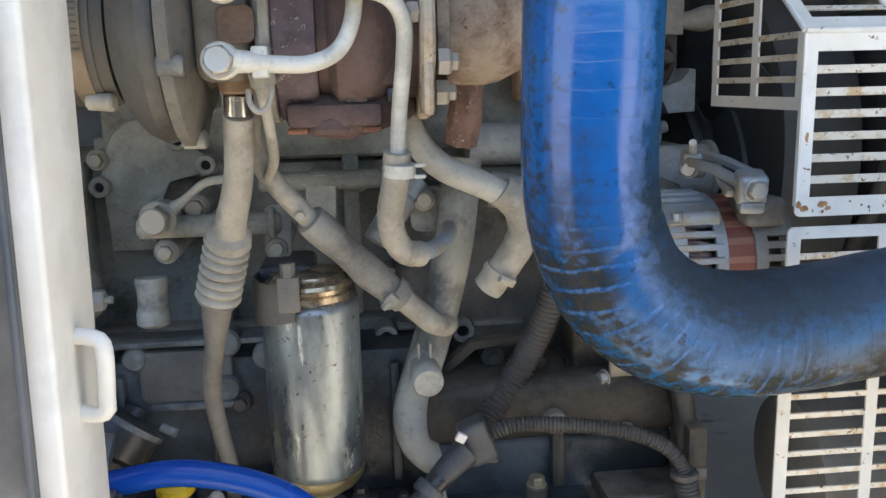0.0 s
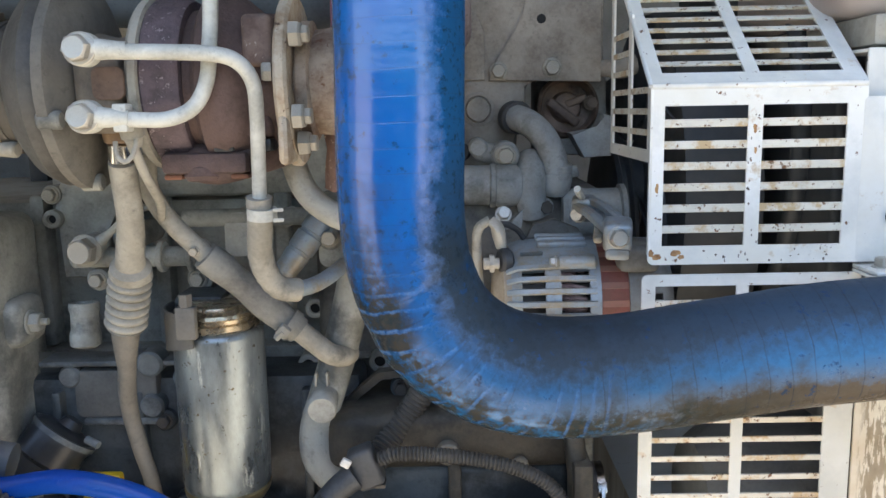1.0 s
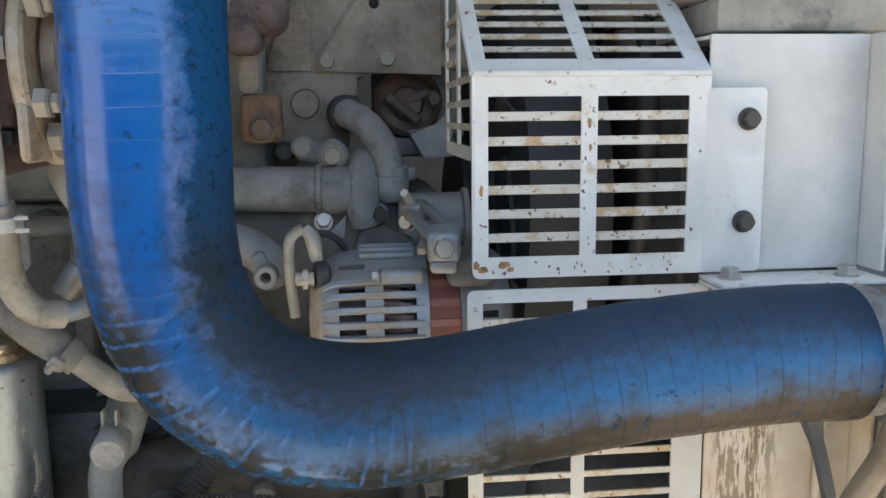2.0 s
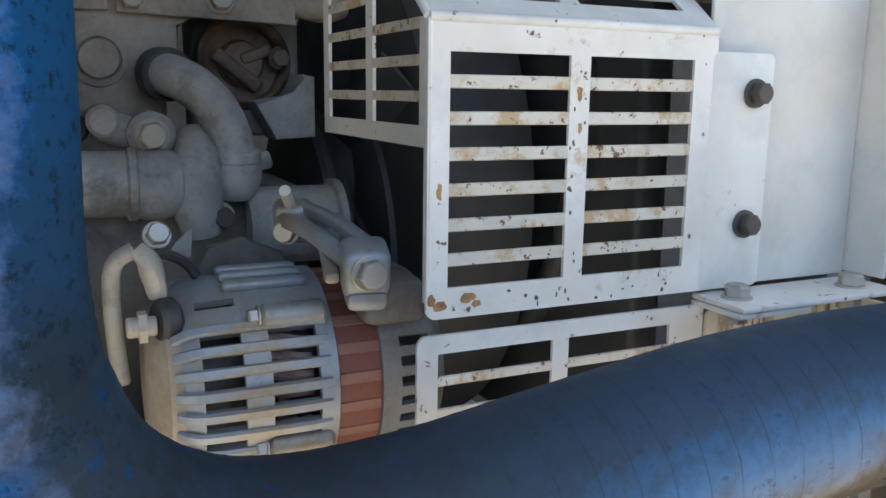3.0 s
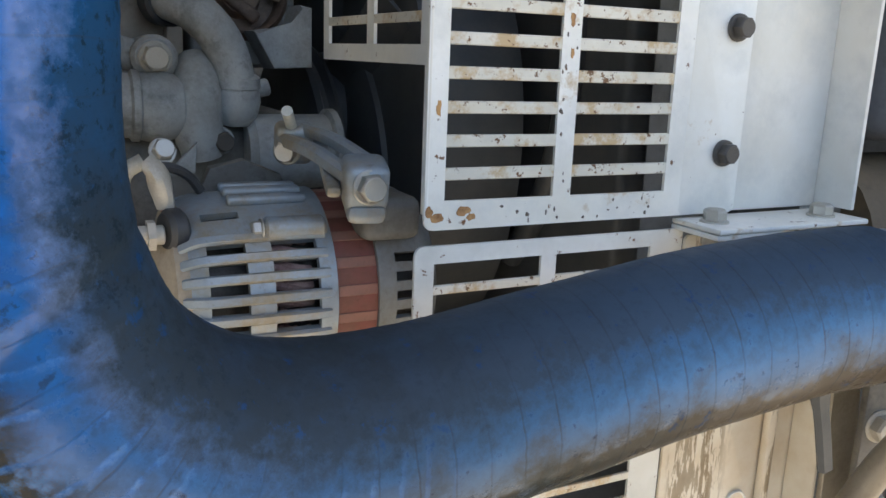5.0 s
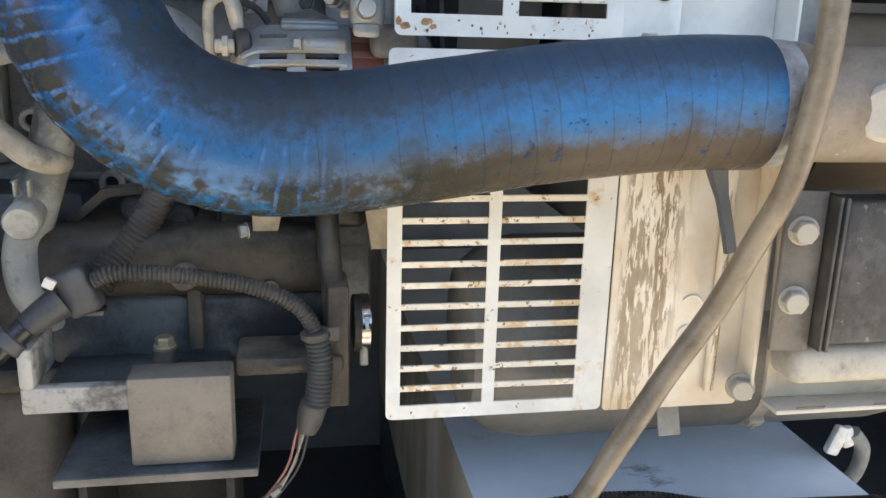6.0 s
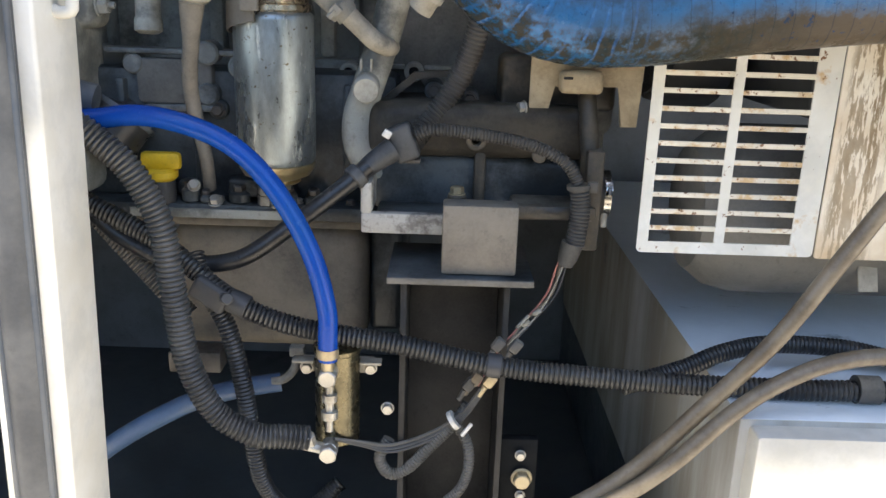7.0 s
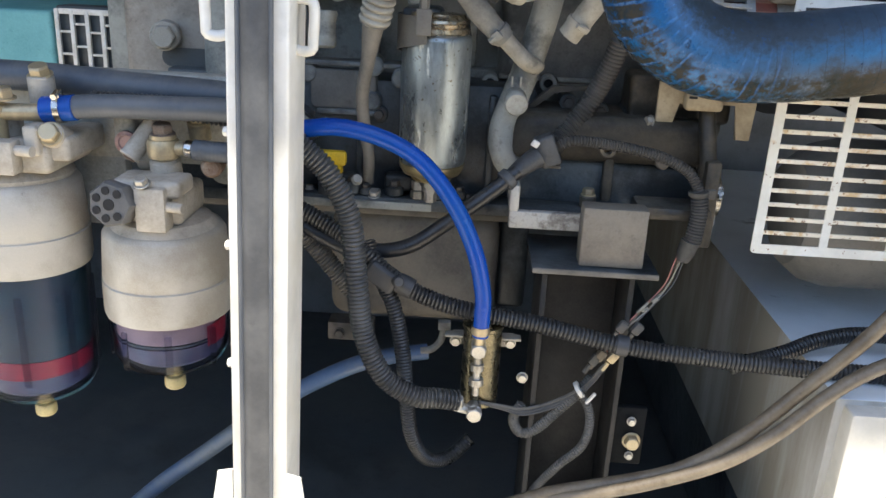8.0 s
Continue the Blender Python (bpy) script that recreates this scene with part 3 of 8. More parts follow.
def set_back(things, about, k):
    """Moves parts away from the point about, to k times their distance and size."""
    m = Matrix.Translation(about) @ Matrix.Scale(k, 4) @ Matrix.Translation(-Vector(about))
    for ob in things:
        ob.matrix_basis = m @ ob.matrix_basis


# ---- setting ----
bm = box(bmesh.new(), (-60, -60, -0.3), (60, 60, 0.0))
single("ground", bm, concrete, "pale dusty concrete yard in the sun", "ground", "structure")
bm = box(bmesh.new(), (-1.5, 0.80, 0.06), (2.2, 2.2, 0.10), 0.003)
single("floor", bm, floor_black, "oil-darkened steel floor of the machine canopy", "floor", "structure")
bm = box(bmesh.new(), (-1.5, 0.60, 0.0), (2.2, 0.797, 0.30), 0.003)
single("trim_base", bm, canopy_white, "painted steel base rail of the canopy", "base frame", "structure")
# unseen walls added behind the camera; their ends and gap shape the hose reflections
bm = box(bmesh.new(), (-1.90, -1.55, 0.003), (1.85, -1.40, 1.5), 0.01)
single("wall_added_left", bm, added_wall_dark, "unseen plain dark wall added to shape reflections on the hose", "wall", "structure")
bm = box(bmesh.new(), (7.6, -3.2, 0.003), (13.0, -3.0, 2.1), 0.01)
single("wall_added_right", bm, added_wall_dark, "unseen plain dark wall added to end the reflected bright gap", "wall", "structure")
bm = box(bmesh.new(), (-1.5, 2.2, 0.0), (2.2, 2.24, 2.04), 0.003)
single("wall_back", bm, canopy_dark, "dark sheet steel back wall of the canopy", "wall", "structure")
bm = box(bmesh.new(), (-1.54, 0.60, 0.0), (-1.503, 2.24, 2.04), 0.003)
single("wall_left", bm, canopy_dark, "dark sheet steel end wall of the canopy", "wall", "structure")
bm = box(bmesh.new(), (2.203, 0.60, 0.0), (2.24, 2.24, 2.04), 0.003)
single("wall_right", bm, canopy_dark, "dark sheet steel end wall of the canopy", "wall", "structure")
# roof out of view; its front edge is set to hold off the sun
bm = box(bmesh.new(), (-1.54, 0.50, 2.043), (2.24, 2.24, 2.08), 0.003)
single("ceiling", bm, canopy_dark, "dark sheet steel roof of the canopy", "ceiling", "structure")


# ---- canopy post ----
def latch(parent, x, y, z, s):
    """A bent round-bar staple that a door latch grips."""
    bm = bmesh.new()
    tube(bm, ((x, y, z), (x + s * 0.011, y - 0.004, z), (x + s * 0.020, y - 0.006, z - 0.003), (x + s * 0.022, y - 0.006, z - 0.015), (x + s * 0.021, y - 0.006, z - 0.045), (x + s * 0.020, y - 0.006, z - 0.055), (x + s * 0.010, y - 0.004, z - 0.058), (x, y, z - 0.056)), 0.0062, 0.004, 10)
    return part("latch_staple", bm, white_clean, parent, "white painted latch staple")


post = thing("canopy_post", (-0.05, 0.73, 0.3), "white painted steel door post with a black rubber seal", "post")
bm = box(bmesh.new(), (-0.084, 0.700, 0.30), (-0.012, 0.79, 2.04), 0.004, 3)
part("body", bm, white_clean, post)
bm = tube(bmesh.new(), ((-0.047, 0.696, 0.302), (-0.047, 0.695, 0.9), (-0.047, 0.696, 1.5), (-0.047, 0.696, 2.035)), 0.0185, 0.03, 16, turn=0.3)
part("rubber_seal", bm, rubber, post, "black rubber door seal")
for x, m in ((-0.0655, sleeve_grey), (-0.0565, rubber), (-0.031, sleeve_grey)):
    bm = tube(bmesh.new(), ((x, 0.6905, 0.302), (x, 0.6895, 0.9), (x, 0.6905, 1.5), (x, 0.6905, 2.035)), 0.0042, 0.03, 10)
    part("seal_lip", bm, m, post)
for s, x in ((-1, -0.086), (1, -0.014)):
    m = Matrix.Translation((x, 0.71, 0.302)) @ Matrix.Rotation(radians(90), 4, "X")
    bm = plate(bmesh.new(), ((0, 0), (s * 0.055, 0), (s * 0.020, 0.235), (0, 0.24)), m, 0.004)
    part("gusset", bm, white_clean, post)
latch(post, -0.014, 0.745, 1.152, 1)
latch(post, -0.086, 0.715, 1.165, -1)
for z in (0.86, 0.70, 1.0):
    bolt(post, (-0.084, 0.712, z), 0.006, white_clean, (-1, 0, 0))

post.location.x -= 0.0105
post.rotation_euler.y = radians(1.2)

# ---- engine ----
engine = thing("diesel_engine", (0.2, 1.3, 0.6), "dusty grey-beige diesel engine with an oily lower block", "engine")
bm = box(bmesh.new(), (-0.40, 1.16, 0.83), (0.60, 1.60, 1.235), 0.012)
wall = [part("cylinder_block", bm, cast, engine)]
for k in range(5):
    x = -0.28 + k * 0.155
    wall.append(part("rib", box(bmesh.new(), (x, 1.135, 1.046), (x + 0.02, 1.165, 1.244), 0.006), cast, engine))
bm = box(bmesh.new(), (-0.30, 1.13, 1.02), (0.36, 1.17, 1.045), 0.006)
box(bm, (-0.095, 1.14, 1.245), (0.40, 1.18, 1.27), 0.005)
wall.append(part("block_ledge", bm, cast, engine))
bm = box(bmesh.new(), (-0.085, 1.132, 1.238), (0.405, 1.60, 1.52), 0.014)
wall.append(part("cylinder_head", bm, cast, engine))
bm = box(bmesh.new(), (-0.085, 1.18, 1.523), (0.55, 1.50, 1.64), 0.03, 4)
part("rocker_cover", bm, dark_alu, engine)
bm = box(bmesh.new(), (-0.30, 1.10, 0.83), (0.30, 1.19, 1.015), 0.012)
part("crankcase", bm, cast_oily_shaded, engine, "dark crankcase casting, oil and shade in its colour")
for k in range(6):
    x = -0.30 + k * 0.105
    part("rib", box(bmesh.new(), (x, 1.085, 0.85), (x + 0.012, 1.12, 1.0), 0.004), cast_oily_shaded, engine)
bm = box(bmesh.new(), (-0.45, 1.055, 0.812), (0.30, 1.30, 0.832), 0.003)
part("sump_flange", bm, cast_oily_shaded, engine)
bm = box(bmesh.new(), (-0.44, 1.075, 0.796), (0.30, 1.30, 0.809), 0.003)
part("sump_gasket_rail", bm, pan_paint, engine)
bm = box(bmesh.new(), (-0.03, 1.09, 0.60), (0.258, 1.40, 0.795), 0.03, 4)
part("oil_pan", bm, pan_paint, engine, "dusty brown-grey oil pan")
bm = box(bmesh.new(), (0.2585, 1.125, 0.62), (0.31, 1.40, 0.795), 0.012, 3)
part("pan_step", bm, cast_oily_shaded, engine, "oil-blackened step of the oil pan")

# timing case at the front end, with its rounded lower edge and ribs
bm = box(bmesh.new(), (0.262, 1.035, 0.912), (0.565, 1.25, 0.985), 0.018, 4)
part("timing_case", bm, case_oily_shaded, engine, "dark brown timing case casting, oil and shade in its colour")
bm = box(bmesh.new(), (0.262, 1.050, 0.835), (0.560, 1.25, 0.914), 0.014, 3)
part("timing_case_foot", bm, cast_oily_shaded, engine, "black foot of the timing case, oil and shade in its colour")
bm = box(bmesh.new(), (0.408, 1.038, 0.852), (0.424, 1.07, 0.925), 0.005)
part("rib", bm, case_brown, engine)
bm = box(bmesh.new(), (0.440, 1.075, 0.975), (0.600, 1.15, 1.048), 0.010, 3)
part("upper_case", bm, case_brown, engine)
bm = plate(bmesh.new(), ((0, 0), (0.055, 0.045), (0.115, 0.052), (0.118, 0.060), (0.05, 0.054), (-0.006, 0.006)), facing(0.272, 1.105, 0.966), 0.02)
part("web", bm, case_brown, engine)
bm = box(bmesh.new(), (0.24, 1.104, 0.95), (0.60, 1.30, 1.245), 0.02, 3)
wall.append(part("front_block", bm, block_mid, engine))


def cover_outline():
    pts = [(-0.060, -0.060), (-0.010, -0.060), (-0.002, -0.008), (0.000, 0.008), (0.008, 0.024), (0.046, 0.022), (0.062, 0.026), (0.068, 0.038), (0.060, 0.050), (0.040, 0.047), (0.039, 0.066), (0.030, 0.077), (0.014, 0.078), (0.004, 0.086), (-0.016, 0.092), (-0.034, 0.087), (-0.048, 0.075), (-0.057, 0.057), (-0.064, 0.030)]
    return pts


bm = plate(bmesh.new(), cover_outline(), facing(-0.02, 1.15, 1.20), 0.03, 0.005)
wall.append(part("side_cover", bm, cast_light, engine, "pale dusty side cover"))
for x, z, hole in ((-0.085, 1.246, 0), (-0.084, 1.216, 1), (0.005, 1.265, 1), (0.034, 1.237, 1), (0.205, 1.212, 1)):
    if hole:
        bm = ring(bmesh.new(), (x, 1.15, z), (0, -1, 0), 0.0115, 0.0055, 0.042)
        wall.append(part("threaded_boss", bm, cast_light, engine))
        wall.append(part("hole", rod(bmesh.new(), (x, 1.145, z), (x, 1.114, z), 0.0057, 14), hole_black, engine))
    else:
        bm = rod(bmesh.new(), (x, 1.16, z), (x, 1.115, z), 0.012, 16, 0.002)
        wall.append(part("boss", bm, cast_light, engine))
        wall.append(bolt(engine, (x, 1.115, z), 0.0085))
for x, y, z, r in ((0.015, 1.10, 1.19, 0.0105), (-0.019, 1.09, 1.143, 0.009), (0.102, 1.10, 1.14, 0.009), (0.15, 1.12, 1.208, 0.0095), (0.27, 1.081, 1.192, 0.010)):
    bm = rod(bmesh.new(), (x, 1.25, z), (x, y, z), r * 1.55, 18, 0.002)
    part("boss", bm, cast, engine)
    bolt(engine, (x, y, z), r)
# bosses and ribs on the crankcase
bm = ring(bmesh.new(), (0.236, 1.17, 1.096), (0, -1, 0), 0.0125, 0.0065, 0.056)
wall.append(part("threaded_boss", bm, cast_light, engine))
wall.append(part("hole", rod(bmesh.new(), (0.236, 1.165, 1.096), (0.236, 1.120, 1.096), 0.0067, 14), hole_black, engine))
bm = plate(bmesh.new(), ((0, 0), (0.010, -0.004), (0.062, -0.058), (0.060, -0.075), (0.052, -0.075), (0.0, -0.012)), facing(0.326, 1.104, 1.036), 0.012, 0.003)
wall.append(part("web", bm, block_mid, engine))
bm = box(bmesh.new(), (0.242, 1.092, 1.037), (0.306, 1.13, 1.043), 0.002)
wall.append(part("rib", bm, cast, engine))
bm = box(bmesh.new(), (0.332, 1.094, 1.037), (0.392, 1.13, 1.043), 0.002)
wall.append(part("rib", bm, cast, engine))
for x, y, z in ((0.3185, 1.093, 1.026), (0.229, 1.098, 1.022)):
    bm = ring(bmesh.new(), (x, y + 0.04, z + 0.008), (0, -1, 0), 0.0135, 0.0070, 0.048)
    wall.append(part("threaded_boss", bm, cast_light, engine))
    wall.append(part("hole", rod(bmesh.new(), (x, y + 0.038, z + 0.008), (x, y - 0.002, z + 0.008), 0.0072, 14), hole_black, engine))
bm = ring(bmesh.new(), (0.409, 1.05, 0.939), (0, -1, 0), 0.0135, 0.006, 0.032)
part("threaded_boss", bm, pan_paint, engine)
bm = rod(bmesh.new(), (0.495, 1.06, 0.920), (0.495, 1.028, 0.920), 0.010, 14, 0.002)
part("boss", bm, pan_paint, engine)
for x, y, z in ((0.35, 1.10, 0.995), (0.40, 1.09, 0.985), (0.452, 1.085, 0.985), (0.13, 1.06, 0.985), (0.05, 1.09, 0.96), (0.16, 1.09, 0.89)):
    bm = rod(bmesh.new(), (x, 1.15, z), (x, y, z), 0.014, 16, 0.002)
    part("boss", bm, cast_oily_shaded, engine)
    bolt(engine, (x, y, z), 0.0085, bolt_dark)
bolt(engine, (0.3175, 1.082, 0.962), 0.0125, bolt_dusty)
bm = rod(bmesh.new(), (0.3175, 1.16, 0.962), (0.3175, 1.082, 0.962), 0.019, 20, 0.003)
part("boss", bm, case_brown, engine)
set_back(wall, (0.30, 0.14, 1.33), 1.062)
# tapped studs along the sump rail
for k in range(9):
    x = -0.06 + k * 0.037
    bolt(engine, (x, 1.075, 0.8335), 0.006, bolt_dark if k % 3 else zinc, (0, 0, 1))
bm = box(bmesh.new(), (-0.07, 1.0505, 0.8135), (0.142, 1.0545, 0.8265), 0.001)
part("flange_edge", bm, cast, engine, "dust-pale front edge of the sump flange")
for x, y, z, r, h in ((0.012, 1.070, 0.8325, 0.013, 0.020), (0.034, 1.066, 0.8325, 0.010, 0.012), (0.080, 1.072, 0.8325, 0.015, 0.016), (0.150, 1.068, 0.8325, 0.012, 0.018), (0.185, 1.072, 0.8325, 0.013, 0.014)):
    bm = rod(bmesh.new(), (x, y, z), (x, y, z + h), r, 16, 0.003)
    part("boss", bm, cast_oily_shaded, engine)
    bolt(engine, (x, y, z + h), r * 0.62, bolt_dark, (0, -0.2, 1))
bolt(engine, (0.020, 1.058, 0.858), 0.0075, bolt_dusty, (0.2, -1, 0.6))
bolt(engine, (0.048, 1.062, 0.8335), 0.0085, zinc, (0, -0.4, 1))
bm = rod(bmesh.new(), (0.119, 1.064, 0.8325), (0.119, 1.064, 0.846), 0.0125, 6, 0.001)
rod(bm, (0.119, 1.064, 0.847), (0.119, 1.064, 0.862), 0.0115, 6, 0.001)
part("union_nut", bm, zinc, engine, "bright stacked union nuts")
for x, y, z, turn, size in ((0.085, 1.085, 0.853, 8, (0.046, 0.03, 0.028)), (0.008, 1.088, 0.850, -12, (0.030, 0.03, 0.022))):
    part("bracket_block", obox(bmesh.new(), pose(x, y, z, 0, 0, turn), size, 0.006, 3), cast_oily_shaded, engine)
# fuel rail and injection pump forms behind the pipes
bm = rod(bmesh.new(), (-0.045, 1.085, 1.172), (0.11, 1.085, 1.172), 0.0125, 16, 0.003)
part("fuel_rail", bm, cast, engine)
bm = rod(bmesh.new(), (0.085, 1.11, 1.215), (0.30, 1.11, 1.215), 0.011, 16, 0.003)
part("fuel_rail", bm, cast, engine)
bm = bmesh.new()
lathe(bm, (-0.036, 1.085, 1.116), (0, -0.1, -1), ((0.006, 0.009), (0, 0.011), (0, 0.0175), (0.006, 0.019), (0.014, 0.0165), (0.034, 0.0165), (0.038, 0.0185), (0.052, 0.0185), (0.056, 0.012)), 18)
part("drain_stub", bm, cast, engine)
bm = box(bmesh.new(), (-0.215, 1.03, 0.84), (-0.118, 1.16, 1.225), 0.022, 4)
box(bm, (-0.15, 1.05, 1.065), (-0.098, 1.12, 1.125), 0.016, 4)
part("flywheel_flange", bm, cast, engine)
bolt(engine, (-0.098, 1.072, 1.096), 0.0125, cast_light, (1, 0, 0))
bm = rod(bmesh.new(), (-0.086, 1.072, 1.096), (-0.076, 1.072, 1.096), 0.0045, 10)
part("stud", bm, cast_light, engine)
bm = bmesh.new()
lathe(bm, (-0.062, 1.085, 0.965), (-0.55, -0.35, -0.75), ((0, 0.012), (0.010, 0.016), (0.014, 0.034), (0.020, 0.040), (0.055, 0.041), (0.058, 0.036), (0.062, 0.030), (0.085, 0.028), (0.090, 0.020), (0.091, 0.004)), 32)
part("oil_sender", bm, grimy("glossy_black_cap", (0.018, 0.019, 0.021), (0.05, 0.05, 0.05), 0.3, scale=14), engine, "black round oil sender")
bm = bmesh.new()
lathe(bm, (-0.071, 1.079, 0.952), (-0.55, -0.35, -0.75), ((0, 0.040), (0, 0.0425), (0.007, 0.0425), (0.007, 0.040)), 32)
rod(bm, (-0.030, 1.045, 0.955), (-0.014, 1.040, 0.949), 0.005, 10)
part("sender_clamp", bm, cast_dim, engine)
bm = rod(bmesh.new(), (0.085, 1.10, 1.02), (0.085, 1.075, 1.02), 0.016, 18, 0.003)
part("core_plug", bm, cast_dim, engine)
bm = rod(bmesh.new(), (0.040, 1.11, 1.038), (0.040, 1.078, 1.037), 0.0165, 22, 0.003)
part("core_plug", bm, cast_dim, engine)
bm = rod(bmesh.new(), (0.038, 1.11, 0.982), (0.038, 1.082, 0.981), 0.0155, 22, 0.003)
part("core_plug", bm, cast_dim, engine)
bm = rod(bmesh.new(), (-0.064, 1.11, 1.020), (-0.064, 1.085, 1.020), 0.0145, 20, 0.003)
part("boss", bm, cast_dim, engine)
bm = plate(bmesh.new(), round_rect(0.105, 0.062, 0.010), facing(-0.008, 1.105, 0.997), 0.018, 0.004)
part("water_jacket_cover", bm, grimy("grey_cover", (0.135, 0.132, 0.122), (0.08, 0.078, 0.072), 0.7, scale=10, lump=0.4), engine)
bm = box(bmesh.new(), (-0.10, 1.083, 1.034), (0.095, 1.13, 1.041), 0.002)
part("casting_ledge", bm, cast_dim, engine)
bm = box(bmesh.new(), (-0.05, 1.083, 0.957), (0.045, 1.13, 0.966), 0.003)
part("casting_ledge", bm, cast_dim, engine)
bm = rod(bmesh.new(), (0.062, 1.085, 1.172), (0.069, 1.085, 1.172), 0.019, 22, 0.001)
part("rail_collar", bm, cast_light, engine)
bm = rod(bmesh.new(), (0.098, 1.085, 1.172), (0.104, 1.085, 1.172), 0.018, 22, 0.001)
part("rail_collar", bm, cast, engine)
for x, z, w, h in ((0.104, 1.158, 0.030, 0.065), (0.155, 1.195, 0.034, 0.055), (0.275, 1.180, 0.040, 0.052)):
    bm = plate(bmesh.new(), round_rect(w, h, 0.012), facing(x, 1.096 if x > 0.2 else 1.108, z), 0.007, 0.0012)
    part("clip_plate", bm, cast_light, engine)
bm = bmesh.new()
lathe(bm, (0.262, 1.09, 1.215), (-0.55, -0.25, -0.75), ((0, 0.017), (0.022, 0.017), (0.023, 0.0148), (0.026, 0.0148), (0.027, 0.017), (0.048, 0.017), (0.049, 0.0148), (0.052, 0.0148), (0.053, 0.016), (0.085, 0.0135)), 24)
part("injector_body", bm, grey_alu, engine, "grey cylindrical injector body with grooves")
bm = tube(bmesh.new(), ((0.118, 0.862, 1.332), (0.122, 0.872, 1.312), (0.124, 0.892, 1.285), (0.122, 0.93, 1.255), (0.112, 0.96, 1.235)), 0.0048, 0.004, 12)
part("breather_pipe", bm, pipe_tan, engine)
bm = bmesh.new()
lathe(bm, (0.121, 0.864, 1.345), (0.1, 0.3, -1), ((0, 0.0085), (0.010, 0.0088), (0.011, 0.0110), (0.024, 0.0110), (0.026, 0.0085), (0.034, 0.0065)), 16)
tube(bm, ((0.112, 0.856, 1.318), (0.114, 0.852, 1.306), (0.121, 0.852, 1.300), (0.128, 0.854, 1.306), (0.131, 0.858, 1.320)), 0.0024, 0.003, 8)
part("spring_clip", bm, pipe_tan, engine)

# oil filler cap
bm = bmesh.new()
lathe(bm, (-0.026, 1.065, 0.862), (0, 0, 1), ((0, 0.016), (0.006, 0.022), (0.014, 0.022), (0.018, 0.018)), 24)
box(bm, (-0.054, 1.057, 0.878), (0.002, 1.073, 0.903), 0.006)
filler = thing("oil_filler_cap", (-0.026, 1.065, 0.835), "yellow plastic oil filler cap on a black neck", "filler cap")
part("cap", bm, yellow, filler)
bm = rod(bmesh.new(), (-0.026, 1.065, 0.8325), (-0.026, 1.065, 0.863), 0.018)
part("neck", bm, black_plastic, filler)

# ---- turbocharger ----
turbo = thing("turbocharger", (0.12, 0.96, 1.27), "turbocharger with a grey compressor and a rust-brown turbine housing", "turbocharger")
TZ, TY = 1.372, 0.955
X1 = (1, 0, 0)
bm = bmesh.new()
lathe(bm, (-0.008, TY, TZ), X1, ((0, 0.045), (0.002, 0.060), (0.010, 0.080), (0.022, 0.094), (0.036, 0.101), (0.048, 0.098), (0.054, 0.088), (0.056, 0.06)), 40)
part("compressor_housing", bm, grimy("grey_compressor_casting", (0.088, 0.083, 0.074), (0.045, 0.043, 0.039), 0.55, scale=12, lump=0.4), turbo, "dusty grey compressor housing")
bm = bmesh.new()
lathe(bm, (0.043, TY, TZ), X1, ((0, 0.09), (0, 0.105), (0.010, 0.105), (0.013, 0.099), (0.016, 0.085), (0.024, 0.070), (0.024, 0.03)), 40)
part("back_plate", bm, grimy("dark_back_plate", (0.15, 0.14, 0.12), (0.08, 0.075, 0.066), 0.65, scale=14, lump=0.4), turbo)
for a in (200, 262, 320):
    p = (0.040, TY + 0.098 * math.cos(radians(a)), TZ + 0.098 * math.sin(radians(a)))
    bm = rod(bmesh.new(), p, (0.062, p[1], p[2]), 0.009, 14, 0.002)
    part("lug", bm, cast, turbo)
bm = bmesh.new()
lathe(bm, (0.055, TY, TZ), X1, ((0, 0.075), (0.012, 0.052), (0.03, 0.047), (0.055, 0.05), (0.07, 0.062), (0.072, 0.03)), 32)
box(bm, (0.068, 0.872, 1.325), (0.112, 0.93, 1.405), 0.012, 3)
part("bearing_housing", bm, grimy("brown_bearing_casting", (0.17, 0.145, 0.115), (0.09, 0.075, 0.06), 0.75, scale=18, lump=0.4), turbo)
bm = plate(bmesh.new(), round_rect(0.030, 0.030, 0.007), facing(0.104, 0.8725, 1.371), 0.004, 0.0015)
part("square_boss", bm, grimy("rusty_boss", (0.19, 0.12, 0.085), (0.10, 0.065, 0.05), 0.8, scale=40), turbo)
bm = bmesh.new()
lathe(bm, (0.118, TY, TZ), X1, ((0, 0.05), (0, 0.081), (0.004, 0.085), (0.011, 0.085), (0.013, 0.078), (0.013, 0.05)), 40)
part("clamp_band", bm, pipe_tan, turbo, "tan V-band clamp")
bm = bmesh.new()
lathe(bm, (0.129, TY, TZ), X1, ((0, 0.05), (0.001, 0.080), (0.004, 0.083), (0.034, 0.083), (0.038, 0.080), (0.039, 0.05)), 48)
part("turbine_collar", bm, grimy("pitted_purple_iron", (0.115, 0.082, 0.090), (0.06, 0.045, 0.050), 0.75, scale=60, relief=1.0, lump=0.8, speck=((0.26, 0.21, 0.22), 120, 0.60)), turbo, "pitted purple-brown collar")
bm = bmesh.new()
lathe(bm, (0.168, TY, TZ), X1, ((0, 0.05), (0.0, 0.072), (0.008, 0.073), (0.016, 0.086), (0.036, 0.089), (0.052, 0.080), (0.066, 0.068), (0.090, 0.066), (0.092, 0.03)), 48)
tube(bm, ((0.150, 0.93, 1.300), (0.185, 0.915, 1.292), (0.222, 0.93, 1.300), (0.24, 0.96, 1.305)), 0.02, 0.008, 14)
